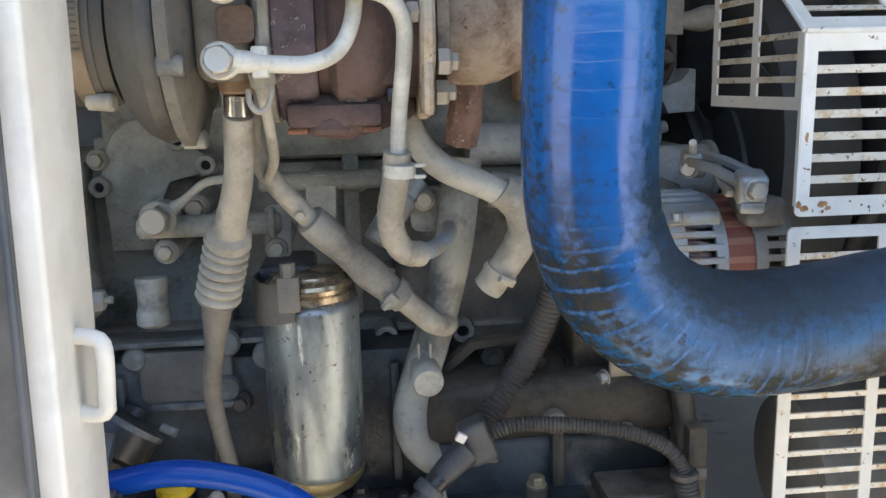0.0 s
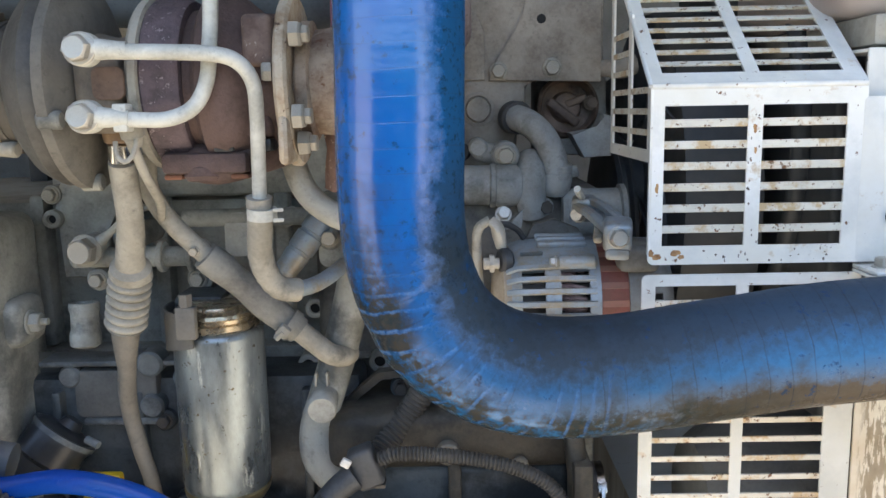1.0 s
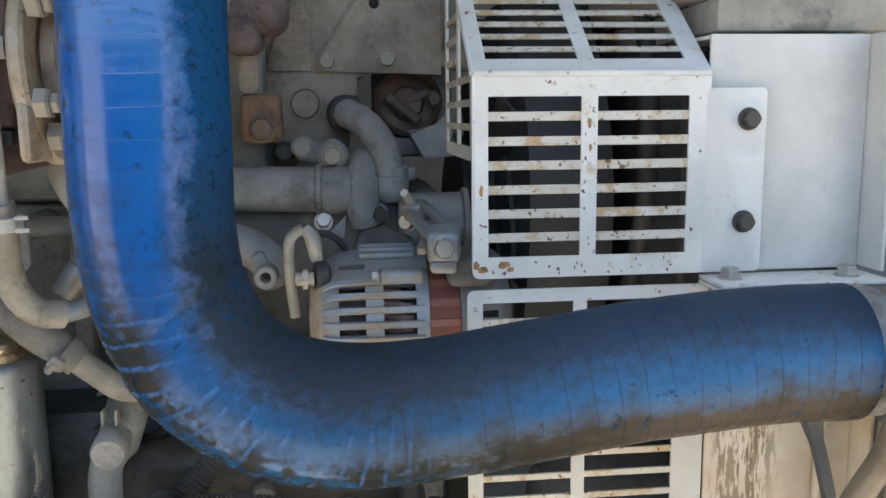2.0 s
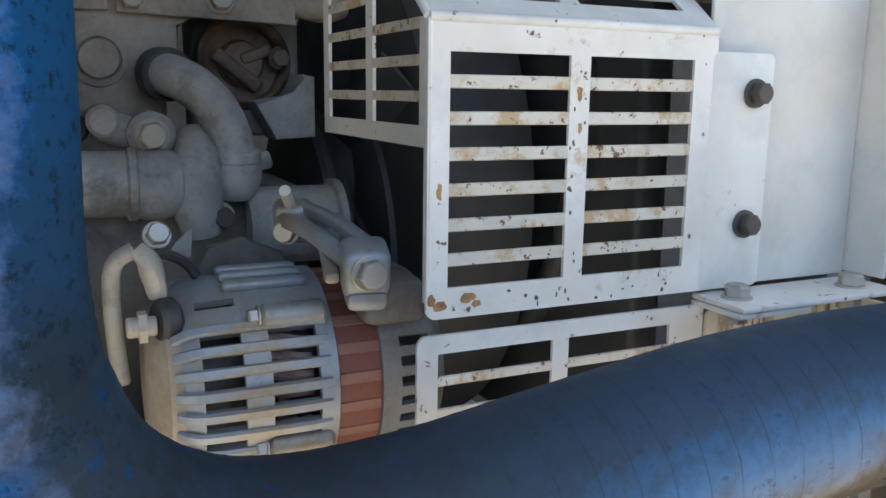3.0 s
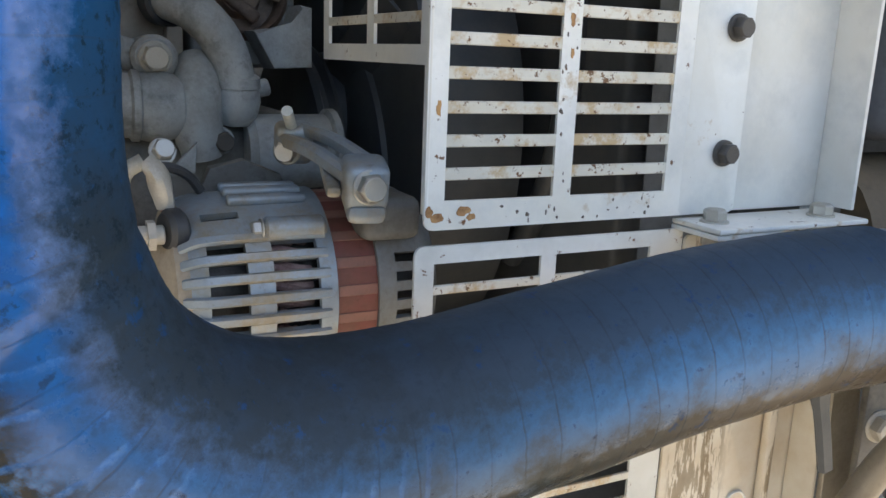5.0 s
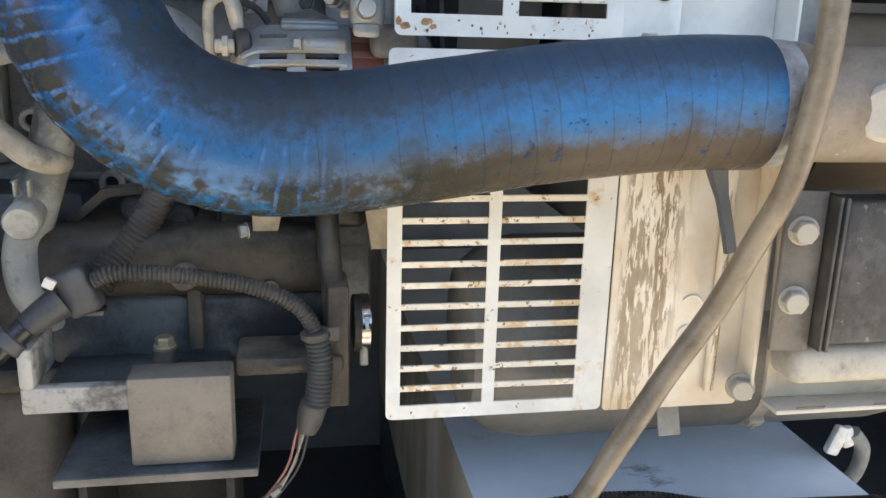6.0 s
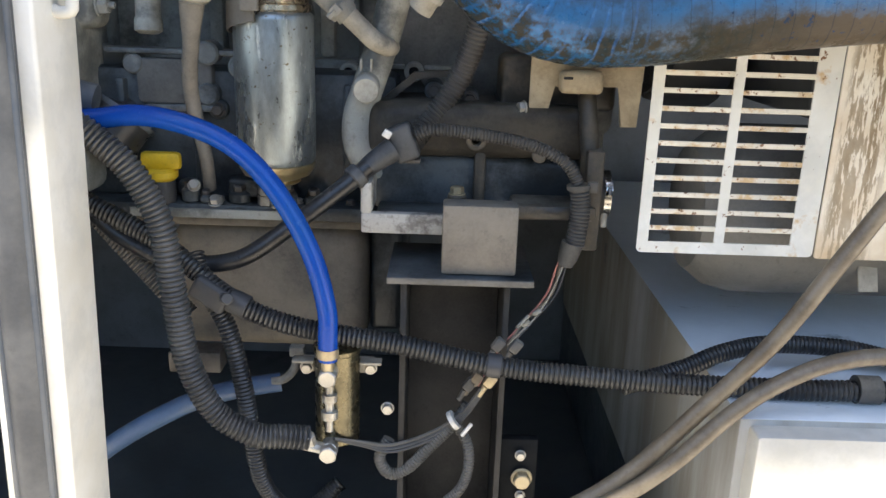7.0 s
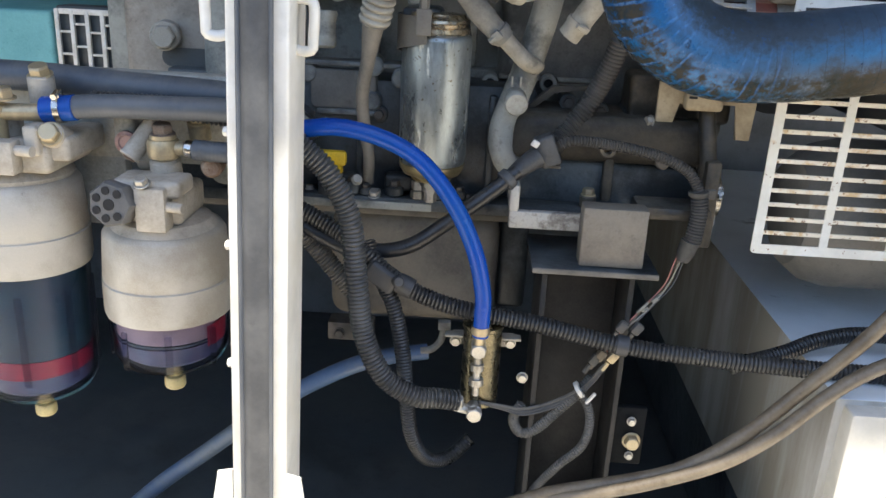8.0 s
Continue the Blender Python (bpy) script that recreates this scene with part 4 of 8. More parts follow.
part("turbine_housing", bm, rust_dark, turbo, "rust-brown turbine housing")
bm = box(bmesh.new(), (0.226, 0.879, 1.384), (0.2545, 0.96, 1.432), 0.006, 3)
part("casting_lug", bm, grimy("speckled_rust", (0.17, 0.118, 0.095), (0.09, 0.055, 0.045), 0.85, scale=40, speck=((0.42, 0.36, 0.31), 170, 0.64)), turbo, "speckled rusty lug")
bm = bmesh.new()
box(bm, (0.205, 0.895, 1.318), (0.248, 0.97, 1.345), 0.008, 3)
part("casting_lug", bm, rust_dark, turbo)
bm = box(bmesh.new(), (0.138, 0.893, 1.284), (0.222, 0.97, 1.305), 0.006, 2)
rod(bm, (0.176, 0.912, 1.292), (0.176, 0.910, 1.276), 0.020, 20, 0.004)
part("foot_flange", bm, rust_dark, turbo)
for x in (0.147, 0.212):
    bm = box(bmesh.new(), (x - 0.009, 0.902, 1.2785), (x + 0.009, 0.93, 1.2838), 0.002)
    part("foot", bm, grimy("orange_rust", (0.24, 0.10, 0.055), (0.12, 0.06, 0.04), 0.85, scale=40), turbo)
bm = bmesh.new()
lathe(bm, (0.255, TY, TZ), X1, ((0, 0.04), (0, 0.082), (0.003, 0.085), (0.010, 0.085), (0.013, 0.082), (0.013, 0.03)), 32)
box(bm, (0.256, 0.875, 1.292), (0.267, 0.93, 1.34), 0.006)
part("outlet_flange", bm, grimy("flaking_pale_flange", (0.50, 0.43, 0.33), (0.33, 0.22, 0.13), 0.8, scale=32, relief=0.6, lump=0.4, speck=((0.10, 0.055, 0.035), 60, 0.62)), turbo, "pale rusted outlet flange")
for dz, dy in ((-0.034, -0.070), (0.041, -0.070), (-0.06, -0.045)):
    bolt(turbo, (0.268, TY + dy, TZ + dz), 0.0125, bolt_dusty, (1, 0, 0), False, name="nut")
    bolt(turbo, (0.279, TY + dy, TZ + dz), 0.0085, bolt_dusty, (1, 0, 0), False, name="stud")
bolt(turbo, (0.2545, 0.880, 1.379), 0.0095, bolt_dusty, (-1, -0.2, 0), False, name="nut")
# dark blocks stand in for the shade in two openings
for x in (0.200, 0.236):
    part("port", box(bmesh.new(), (x - 0.010, 0.8945, 1.305), (x + 0.010, 0.93, 1.3175), 0.003), cast_oily_shaded, turbo, "dark block standing in for the shaded opening above the foot")
exhaust = thing("exhaust_elbow", (0.31, TY, 1.32), "pale rust-flecked exhaust elbow bolted to the turbocharger", "exhaust pipe")
bm = tube(bmesh.new(), ((0.268, TY, TZ), (0.30, TY, TZ), (0.325, TY + 0.01, TZ + 0.006), (0.345, TY + 0.03, TZ + 0.03), (0.355, TY + 0.05, TZ + 0.08), (0.355, TY + 0.06, TZ + 0.18)), lambda u: 0.050 + 0.006 * math.sin(6 * u), 0.010, 28, shape=lambda s, a: 1 + 0.03 * math.sin(3 * a + 60 * s))
part("pipe", bm, rust_pale, exhaust)
bm = bmesh.new()
lathe(bm, (0.272, TY, TZ), X1, ((0, 0.05), (0, 0.060), (0.010, 0.060), (0.013, 0.052)), 32)
part("collar", bm, rust_pale, exhaust)
manifold = thing("exhaust_manifold", (0.42, 1.1, 1.4), "pitted purple-brown exhaust manifold casting", "exhaust manifold")
bm = box(bmesh.new(), (0.36, 1.085, 1.412), (0.445, 1.17, 1.56), 0.020, 4)
box(bm, (0.375, 1.08, 1.392), (0.418, 1.16, 1.43), 0.014, 3)
part("casting", bm, grimy("pitted_manifold", (0.175, 0.140, 0.135), (0.085, 0.065, 0.066), 0.85, scale=22, relief=1.0, lump=0.9, speck=((0.05, 0.045, 0.05), 110, 0.60)), manifold)
bm = tube(bmesh.new(), ((0.302, 0.965, 1.335), (0.305, 0.965, 1.30), (0.300, 0.975, 1.262)), 0.0165, 0.006, 16, shape=lambda s, a: 1 + 0.06 * math.sin(7 * a + 90 * s))
single("exhaust_stay", bm, rust_mid, "rusted iron stay under the exhaust elbow", "bracket")
bm = tube(bmesh.new(), ((-0.008, TY, TZ), (-0.05, TY, TZ), (-0.12, TY + 0.005, TZ), (-0.20, TY + 0.03, TZ + 0.003), (-0.30, TY + 0.07, TZ + 0.01), (-0.46, TY + 0.10, TZ + 0.015)), 0.064, 0.02, 28)
inlet = thing("intake_hose", (-0.12, TY, TZ - 0.06), "dusty dark brown rubber intake hose on the compressor", "hose")
part("hose", bm, intake_rubber, inlet)
bm = tube(bmesh.new(), ((-0.018, TY, TZ), (-0.05, TY, TZ)), 0.0655, 0.008, 28, shape=lambda s, a: 1 + 0.01 * math.sin(200 * s))
part("bead", bm, intake_rubber, inlet)
bm = clamp(bmesh.new(), (-0.032, TY, TZ), X1, 0.0662, 0.015, (0, -0.25, 1))
strip = thing("hose_clamp", (-0.032, TY, TZ), "slotted steel worm-drive clamp round the intake hose", "hose clamp")
strap = part("band", bm, grimy("bronze_clamp_band", (0.22, 0.175, 0.12), (0.13, 0.10, 0.07), 0.5, metal=0.3, scale=40), strip)
for k in range(9):
    a = radians(158 + k * 4.6)
    p = Vector((-0.032, TY + 0.0679 * math.cos(a), TZ + 0.0679 * math.sin(a)))
    # dark bar on the band in place of a cut, shaded slot
    bm = obox(bmesh.new(), along(p, (0, math.cos(a), math.sin(a))), (0.011, 0.0018, 0.0008))
    part("slot", bm, bolt_dark, strap)
bm = rod(bmesh.new(), (-0.034, 0.922, 1.312), (-0.010, 0.918, 1.310), 0.008, 16, 0.002)
part("screw", bm, pipe_tan, strip)
# pink plastic cap far behind the turbocharger, and a tan box added for a sunlit patch
pink = thing("header_cap", (0.305, 1.07, 1.425), "glossy pink plastic cap behind the exhaust flange", "cap")
bm = bmesh.new()
lathe(bm, (0.306, 1.06, 1.425), (0, 0, 1), ((0, 0.019), (0.003, 0.022), (0.045, 0.021), (0.055, 0.017), (0.060, 0.008)), 24)
part("cap", bm, grimy("pink_plastic", (0.50, 0.20, 0.22), (0.40, 0.15, 0.17), 0.3, scale=20, relief=0.05), pink)
tanbox = thing("sunlit_patch_box", (-0.33, 1.5, 1.47), "pale tan box added for a bright sunlit patch at the back of the bay", "air cleaner")
bm = box(bmesh.new(), (-0.55, 1.42, 1.455), (-0.215, 1.70, 1.62), 0.012, 3)
part("box", bm, grimy("sunlit_patch_tan", (0.62, 0.50, 0.33), (0.5, 0.40, 0.27), 0.6, scale=6), tanbox)
bm = box(bmesh.new(), (-0.50, 1.46, 1.237), (-0.47, 1.49, 1.454), 0.002)
part("leg", bm, black_plastic, tanbox)
bm = box(bmesh.new(), (-0.28, 1.46, 1.237), (-0.25, 1.49, 1.454), 0.002)
part("leg", bm, black_plastic, tanbox)
# dark charge-air pipe above
bm = tube(bmesh.new(), ((-0.2, 1.09, 1.50), (0.0, 1.09, 1.485), (0.2, 1.09, 1.475), (0.38, 1.10, 1.475)), 0.04, 0.02, 24)
single("charge_air_pipe", bm, grimy("blue_grey_pipe", (0.13, 0.14, 0.145), (0.08, 0.08, 0.08), 0.6), "dusty blue-grey charge air pipe above the turbocharger", "pipe")


# ---- pipes and hoses on the engine ----
def banjo(parent, p, r, tail):
    """Banjo eye with its hexagon bolt; tail: where the pipe leaves."""
    p = Vector(p)
    bm = bmesh.new()
    rod(bm, p + Vector((0, 0.012, 0)), p + Vector((0, -0.004, 0)), r * 1.25, 24, 0.002)
    q = Vector(tail)
    d = (q - p).normalized()
    lathe(bm, p + d * r * 0.8, d, ((0, r * 0.8), (r * 0.9, r * 0.72), (r * 1.8, r * 0.62), (r * 2.3, r * 0.62)), 16)
    part("banjo_eye", bm, pipe_pale, parent)
    bolt(parent, p + Vector((0, -0.004, 0)), r, zinc, (0, -1, 0.05), True, 12)


feed = thing("coolant_pipe", (0.10, 0.83, 1.40), "pale painted coolant pipe with banjo end and rubber tail hose", "pipe", "turbocharger pipes")
banjo(feed, (0.099, 0.832, 1.399), 0.0120, (0.14, 0.84, 1.398))
bm = tube(bmesh.new(), ((0.12, 0.838, 1.397), (0.16, 0.84, 1.396), (0.205, 0.842, 1.394), (0.228, 0.848, 1.388), (0.240, 0.858, 1.370), (0.240, 0.868, 1.34), (0.236, 0.882, 1.30), (0.233, 0.89, 1.252)), 0.0070, 0.005, 14)
part("pipe", bm, pipe_pale, feed)
bm = tube(bmesh.new(), ((0.233, 0.888, 1.262), (0.231, 0.895, 1.235), (0.226, 0.91, 1.205), (0.229, 0.922, 1.180), (0.240, 0.932, 1.163), (0.256, 0.944, 1.158)), 0.0125, 0.004, 16, shape=lambda s, a: 1 + 0.03 * math.sin(9 * s / 0.01 + 2 * a))
part("tail_hose", bm, pipe_tan, feed, "dusty tan rubber hose end")
bm = tube(bmesh.new(), ((0.252, 0.942, 1.158), (0.272, 0.965, 1.160), (0.288, 1.0, 1.166), (0.292, 1.03, 1.168)), 0.0085, 0.004, 14)
part("stub", bm, grey_alu, feed)
bm = bmesh.new()
lathe(bm, (0.2345, 0.8905, 1.240), (0.05, -0.1, 1), ((0, 0.013), (0, 0.0145), (0.011, 0.0145), (0.011, 0.013)), 20)
for k in (0, 1):
    obox(bm, pose(0.252, 0.882, 1.240 + k * 0.010, 0, 0, 20), (0.010, 0.004, 0.0035), 0.001)
part("spring_clip", bm, pipe_pale, feed)

back = thing("coolant_return_pipe", (0.10, 0.83, 1.34), "pale painted coolant pipe bent upwards from a banjo end", "pipe", "turbocharger pipes")
banjo(back, (0.0945, 0.838, 1.341), 0.0120, (0.13, 0.843, 1.339))
bm = tube(bmesh.new(), ((0.113, 0.841, 1.34), (0.140, 0.846, 1.3375), (0.165, 0.851, 1.338), (0.186, 0.856, 1.348), (0.198, 0.859, 1.370), (0.202, 0.861, 1.400), (0.206, 0.862, 1.45), (0.21, 0.87, 1.60)), 0.0070, 0.005, 14)
part("pipe", bm, pipe_pale, back)
bm = box(bmesh.new(), (0.118, 0.838, 1.327), (0.131, 0.856, 1.352), 0.002)
part("collar", bm, pipe_pale, back)

# oil drain of the turbocharger
drain = thing("oil_drain_pipe", (0.07, 0.98, 1.15), "dusty tan oil drain pipe with a ribbed rubber bellows", "pipe")
bm = bmesh.new()
lathe(bm, (0.098, 0.905, 1.335), (0, 0.02, -1), ((0, 0.017), (0.006, 0.018), (0.018, 0.016), (0.02, 0.0135)), 20)
part("flange", bm, grimy("brown_flange", (0.24, 0.16, 0.09), (0.14, 0.09, 0.06), 0.7), drain)
bm = rod(bmesh.new(), (0.0975, 0.9055, 1.315), (0.0965, 0.908, 1.296), 0.0128, 20, 0.001)
part("nut", bm, steel_shiny, drain, "bright steel union nut")
bm = tube(bmesh.new(), ((0.0965, 0.908, 1.297), (0.092, 0.925, 1.262), (0.084, 0.945, 1.225), (0.075, 0.963, 1.195), (0.068, 0.978, 1.172)), lambda u: 0.0135 + 0.005 * max(0, u - 0.45) + (0.006 if u > 0.93 else 0), 0.005, 18, shape=lambda s, a: 1 + 0.04 * math.sin(60 * s + a))
part("upper_pipe", bm, pipe_tan, drain)
bm = tube(bmesh.new(), ((0.0685, 0.977, 1.176), (0.060, 0.985, 1.145), (0.050, 0.995, 1.108)), 0.0235, 0.0011, 24, shape=lambda s, a: 0.72 + 0.28 * abs(math.sin(math.pi * s / 0.0102)) ** 0.6)
part("bellows", bm, pipe_tan, drain, "ribbed tan rubber bellows")
bm = tube(bmesh.new(), ((0.050, 0.995, 1.110), (0.046, 1.0, 1.085), (0.041, 1.01, 1.055), (0.033, 1.025, 1.02), (0.029, 1.04, 0.985), (0.033, 1.05, 0.94), (0.038, 1.06, 0.90), (0.036, 1.08, 0.85)), lambda u: 0.0165 - 0.0055 * min(1, u * 5) - 0.002 * u, 0.006, 18)
part("lower_pipe", bm, pipe_brown, drain)

# small sensor pipe with the hexagon union
union = thing("fuel_leak_pipe", (-0.01, 1.05, 1.18), "thin dusty pipe ending in a large hexagon union bolt", "pipe")
bolt(union, (-0.018, 1.064, 1.184), 0.0165, bolt_dusty, (-0.1, -1, 0), True, 18)
bm = rod(bmesh.new(), (-0.018, 1.10, 1.184), (-0.018, 1.064, 1.184), 0.018, 18, 0.002)
part("eye", bm, cast_light, union)
bm = tube(bmesh.new(), ((-0.006, 1.068, 1.192), (0.012, 1.065, 1.205), (0.035, 1.055, 1.222), (0.060, 1.04, 1.228)), lambda u: 0.0085 - 0.004 * min(1, u * 4), 0.004, 12)
part("pipe", bm, cast_light, union)

# diagonal coolant pipe and its hose
diag = thing("coolant_bypass_hose", (0.2, 1.0, 1.12), "dusty grey coolant pipe with a clamped rubber hose", "hose")
bm = tube(bmesh.new(), ((0.100, 0.965, 1.300), (0.098, 0.965, 1.272), (0.106, 0.968, 1.248), (0.122, 0.974, 1.222), (0.146, 0.985, 1.192), (0.158, 0.99, 1.178)), 0.0105, 0.005, 16)
part("pipe", bm, pipe_tan, diag)
bm = tube(bmesh.new(), ((0.148, 0.984, 1.190), (0.18, 1.0, 1.155), (0.21, 1.012, 1.122), (0.240, 1.018, 1.094)), lambda u: 0.0165 + 0.001 * math.sin(12 * u), 0.005, 18)
part("hose", bm, hose_dusty, diag)
bm = clamp(bmesh.new(), (0.231, 1.016, 1.102), (0.03, 0.006, -0.028), 0.0172, 0.011, (-0.2, -1, -0.1))
part("clamp", bm, hose_dusty, diag)
bm = tube(bmesh.new(), ((0.236, 1.017, 1.098), (0.255, 1.022, 1.080), (0.272, 1.027, 1.064), (0.286, 1.040, 1.056), (0.292, 1.06, 1.054)), 0.0125, 0.005, 16)
part("stub", bm, pipe_tan, diag)
bolt(diag, (0.140, 0.972, 1.196), 0.005, bolt_dusty)

# large water pipe
big = thing("water_pipe", (0.27, 1.06, 1.0), "wide dusty grey water pipe with a round plug on its front", "pipe")
bm = tube(bmesh.new(), ((0.314, 1.075, 1.235), (0.309, 1.066, 1.195), (0.299, 1.062, 1.132), (0.281, 1.06, 1.061), (0.262, 1.058, 1.002), (0.248, 1.058, 0.955), (0.252, 1.06, 0.915), (0.275, 1.07, 0.885), (0.30, 1.09, 0.87)), 0.0215, 0.007, 22)
part("pipe", bm, cast, big)
bm = bmesh.new()
lathe(bm, (0.262, 1.05, 1.008), (0.04, -1, -0.15), ((0, 0.0165), (0.02, 0.0165), (0.022, 0.0175), (0.042, 0.0175), (0.045, 0.0155)), 26)
part("plug", bm, cast_light, big, "round pale plug")
bm = box(bmesh.new(), (0.254, 1.024, 1.024), (0.2568, 1.035, 1.040), 0.0008)
box(bm, (0.267, 1.024, 1.024), (0.2698, 1.035, 1.040), 0.0008)
part("clip", bm, pipe_tan, big)

# upper right water hose
up = thing("heater_hose", (0.33, 1.0, 1.2), "dusty coolant pipe curving into a clamped tan rubber hose", "hose")
bm = tube(bmesh.new(), ((0.246, 0.99, 1.318), (0.250, 0.985, 1.288), (0.262, 0.982, 1.258), (0.285, 0.98, 1.236), (0.32, 0.98, 1.220), (0.352, 0.985, 1.203)), 0.0135, 0.006, 16)
part("pipe", bm, cast_light, up)
bm = tube(bmesh.new(), ((0.340, 0.983, 1.212), (0.358, 0.985, 1.196), (0.366, 0.99, 1.17), (0.358, 0.998, 1.145), (0.343, 1.005, 1.122), (0.330, 1.01, 1.104)), 0.0165, 0.005, 18, shape=lambda s, a: 1 + 0.03 * math.sin(250 * s + 3 * a))
part("hose", bm, pipe_tan, up)
bm = clamp(bmesh.new(), (0.343, 1.005, 1.122), (-0.5, 0.2, -0.8), 0.0175, 0.008, (0.3, -1, -0.3))
part("clamp", bm, pipe_tan, up)

# ---- oil filter ----
oil = thing("oil_filter", (0.148, 1.045, 0.88), "stained bare steel spin-on oil filter with a brass-coloured base", "oil filter")
FX, FY = 0.140, 1.043
bm = bmesh.new()
lathe(bm, (FX, FY, 0.896), (0, 0, 1), ((0, 0.046), (0.004, 0.050), (0.012, 0.0525), (0.190, 0.0525), (0.194, 0.0520), (0.197, 0.0505), (0.199, 0.0480), (0.200, 0.044)), 56)
part("canister", bm, filter_metal, oil, "stained bare steel canister")
bm = bmesh.new()
lathe(bm, (FX, FY, 0.868), (0, 0, 1), ((0, 0.010), (0.002, 0.028), (0.005, 0.032), (0.008, 0.030), (0.014, 0.044), (0.024, 0.0505), (0.030, 0.0515), (0.032, 0.049)), 56)
part("base", bm, grimy("brassy_base", (0.46, 0.37, 0.20), (0.24, 0.19, 0.11), 0.32, metal=0.75, scale=20), oil, "brass-coloured base")
bm = bmesh.new()
lathe(bm, (FX, FY, 1.094), (0, 0, 1), ((0, 0.046), (0.004, 0.0495), (0.010, 0.0490), (0.012, 0.0460), (0.016, 0.0460), (0.018, 0.0485), (0.022, 0.0475), (0.026, 0.042), (0.030, 0.040), (0.031, 0.03)), 48)
part("neck", bm, grimy("bronze_ring", (0.50, 0.42, 0.30), (0.24, 0.19, 0.13), 0.25, metal=0.85, scale=30, relief=0.1), oil, "bronze-coloured sealing ring")
bm = bmesh.new()
lathe(bm, (FX, FY, 0.834), (0, 0, 1), ((0, 0.010), (0.016, 0.010), (0.016, 0.0135), (0.025, 0.0135), (0.026, 0.018), (0.035, 0.018), (0.037, 0.012)), 6)
part("drain_plug", bm, zinc, oil, "zinc-plated drain plug")
head = thing("filter_mount", (0.12, 1.06, 1.12), "oily black casting above the oil filter with a sensor", "casting")
bm = bmesh.new()
lathe(bm, (0.135, 1.058, 1.090), (0, 0, 1), ((0, 0.050), (0.002, 0.056), (0.022, 0.052), (0.030, 0.04), (0.032, 0.01)), 32)
box(bm, (0.085, 1.05, 1.09), (0.145, 1.14, 1.13), 0.008)
part("casting", bm, cast_oily_shaded, head)
bm = box(bmesh.new(), (0.112, 0.976, 1.096), (0.134, 0.988, 1.133), 0.002)
rod(bm, (0.123, 0.982, 1.133), (0.123, 0.982, 1.147), 0.0075, 6)
part("sensor", bm, grey_paint, head)
bm = bmesh.new()
n = 12
inner, outer = [], []
for k in range(n + 1):
    a = radians(160 + 98 * k / n)
    for row, r in ((inner, 0.0575), (outer, 0.0600)):
        x, y = FX + r * math.cos(a), FY + r * math.sin(a)
        row.append((bm.verts.new((x, y, 1.064 + 0.02 * k / n)), bm.verts.new((x, y, 1.122))))
for k in range(n):
    for a, b in ((inner, inner), (outer, outer)):
        bm.faces.new((a[k][0], a[k + 1][0], a[k + 1][1], a[k][1]))
    for e in (0, 1):
        bm.faces.new((inner[k][e], inner[k + 1][e], outer[k + 1][e], outer[k][e]))
for k in (0, n):
    bm.faces.new((inner[k][0], inner[k][1], outer[k][1], outer[k][0]))
part("shield", bm, grey_paint, head, "bent dark sheet shield")

# ---- big blue hose ----
wrap = thing("charge_air_hose", (0.38, 0.78, 1.15), "thick worn blue wrapped rubber hose, dirt and ground bounce painted brown underneath", "hose")
HOSE = ((0.3815, 0.778, 1.62), (0.3795, 0.7805, 1.50), (0.378, 0.7825, 1.40), (0.3765, 0.784, 1.32), (0.3765, 0.786, 1.25), (0.384, 0.787, 1.202), (0.405, 0.789, 1.157), (0.445, 0.793, 1.124), (0.495, 0.797, 1.109), (0.56, 0.80, 1.109), (0.64, 0.80, 1.120), (0.73, 0.799, 1.133), (0.82, 0.797, 1.141), (0.885, 0.795, 1.142))


def creased(s, a):
    bend = math.exp(-((s - 0.50) / 0.085) ** 2)
    outer = max(0.0, -math.cos(a - 0.5)) ** 1.5
    fold = abs(math.sin(math.pi * (s + 0.012 * a) / 0.0145)) ** 0.6
    pinch = math.exp(-((s - 0.428 + 0.018 * math.cos(a)) / 0.006) ** 2) * (0.5 + 0.5 * math.sin(a)) * 0.035
    return 1 - pinch + 0.004 * math.sin(2 * math.pi * s / 0.0195) ** 8 + 0.007 * math.sin(37 * s + 2 * a) * math.sin(13 * s) + bend * outer * 0.05 * (fold - 0.7)


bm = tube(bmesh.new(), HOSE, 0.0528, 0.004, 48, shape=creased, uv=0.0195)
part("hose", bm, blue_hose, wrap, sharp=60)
bm = bmesh.new()
lathe(bm, (0.878, 0.795, 1.142), (1, -0.02, 0), ((0, 0.0480), (0.008, 0.0500), (0.026, 0.0500), (0.028, 0.047)), 40)
part("cuff", bm, grimy("grey_cuff", (0.36, 0.37, 0.38), (0.18, 0.165, 0.14), 0.45, metal=0.4, scale=26), wrap)
tie = thing("cable_tie", (0.868, 0.78, 1.08), "dark cable tie tail hanging from the blue hose", "cable tie")
bm = tube(bmesh.new(), ((0.862, 0.800, 1.094), (0.869, 0.804, 1.076), (0.877, 0.804, 1.05), (0.886, 0.804, 1.017)), lambda u: 0.0105 - 0.0045 * min(1, u * 2.5), 0.004, 8, shape=lambda s, a: 0.6 + 0.4 * abs(math.cos(a)))
part("strap", bm, fan_black, tie)


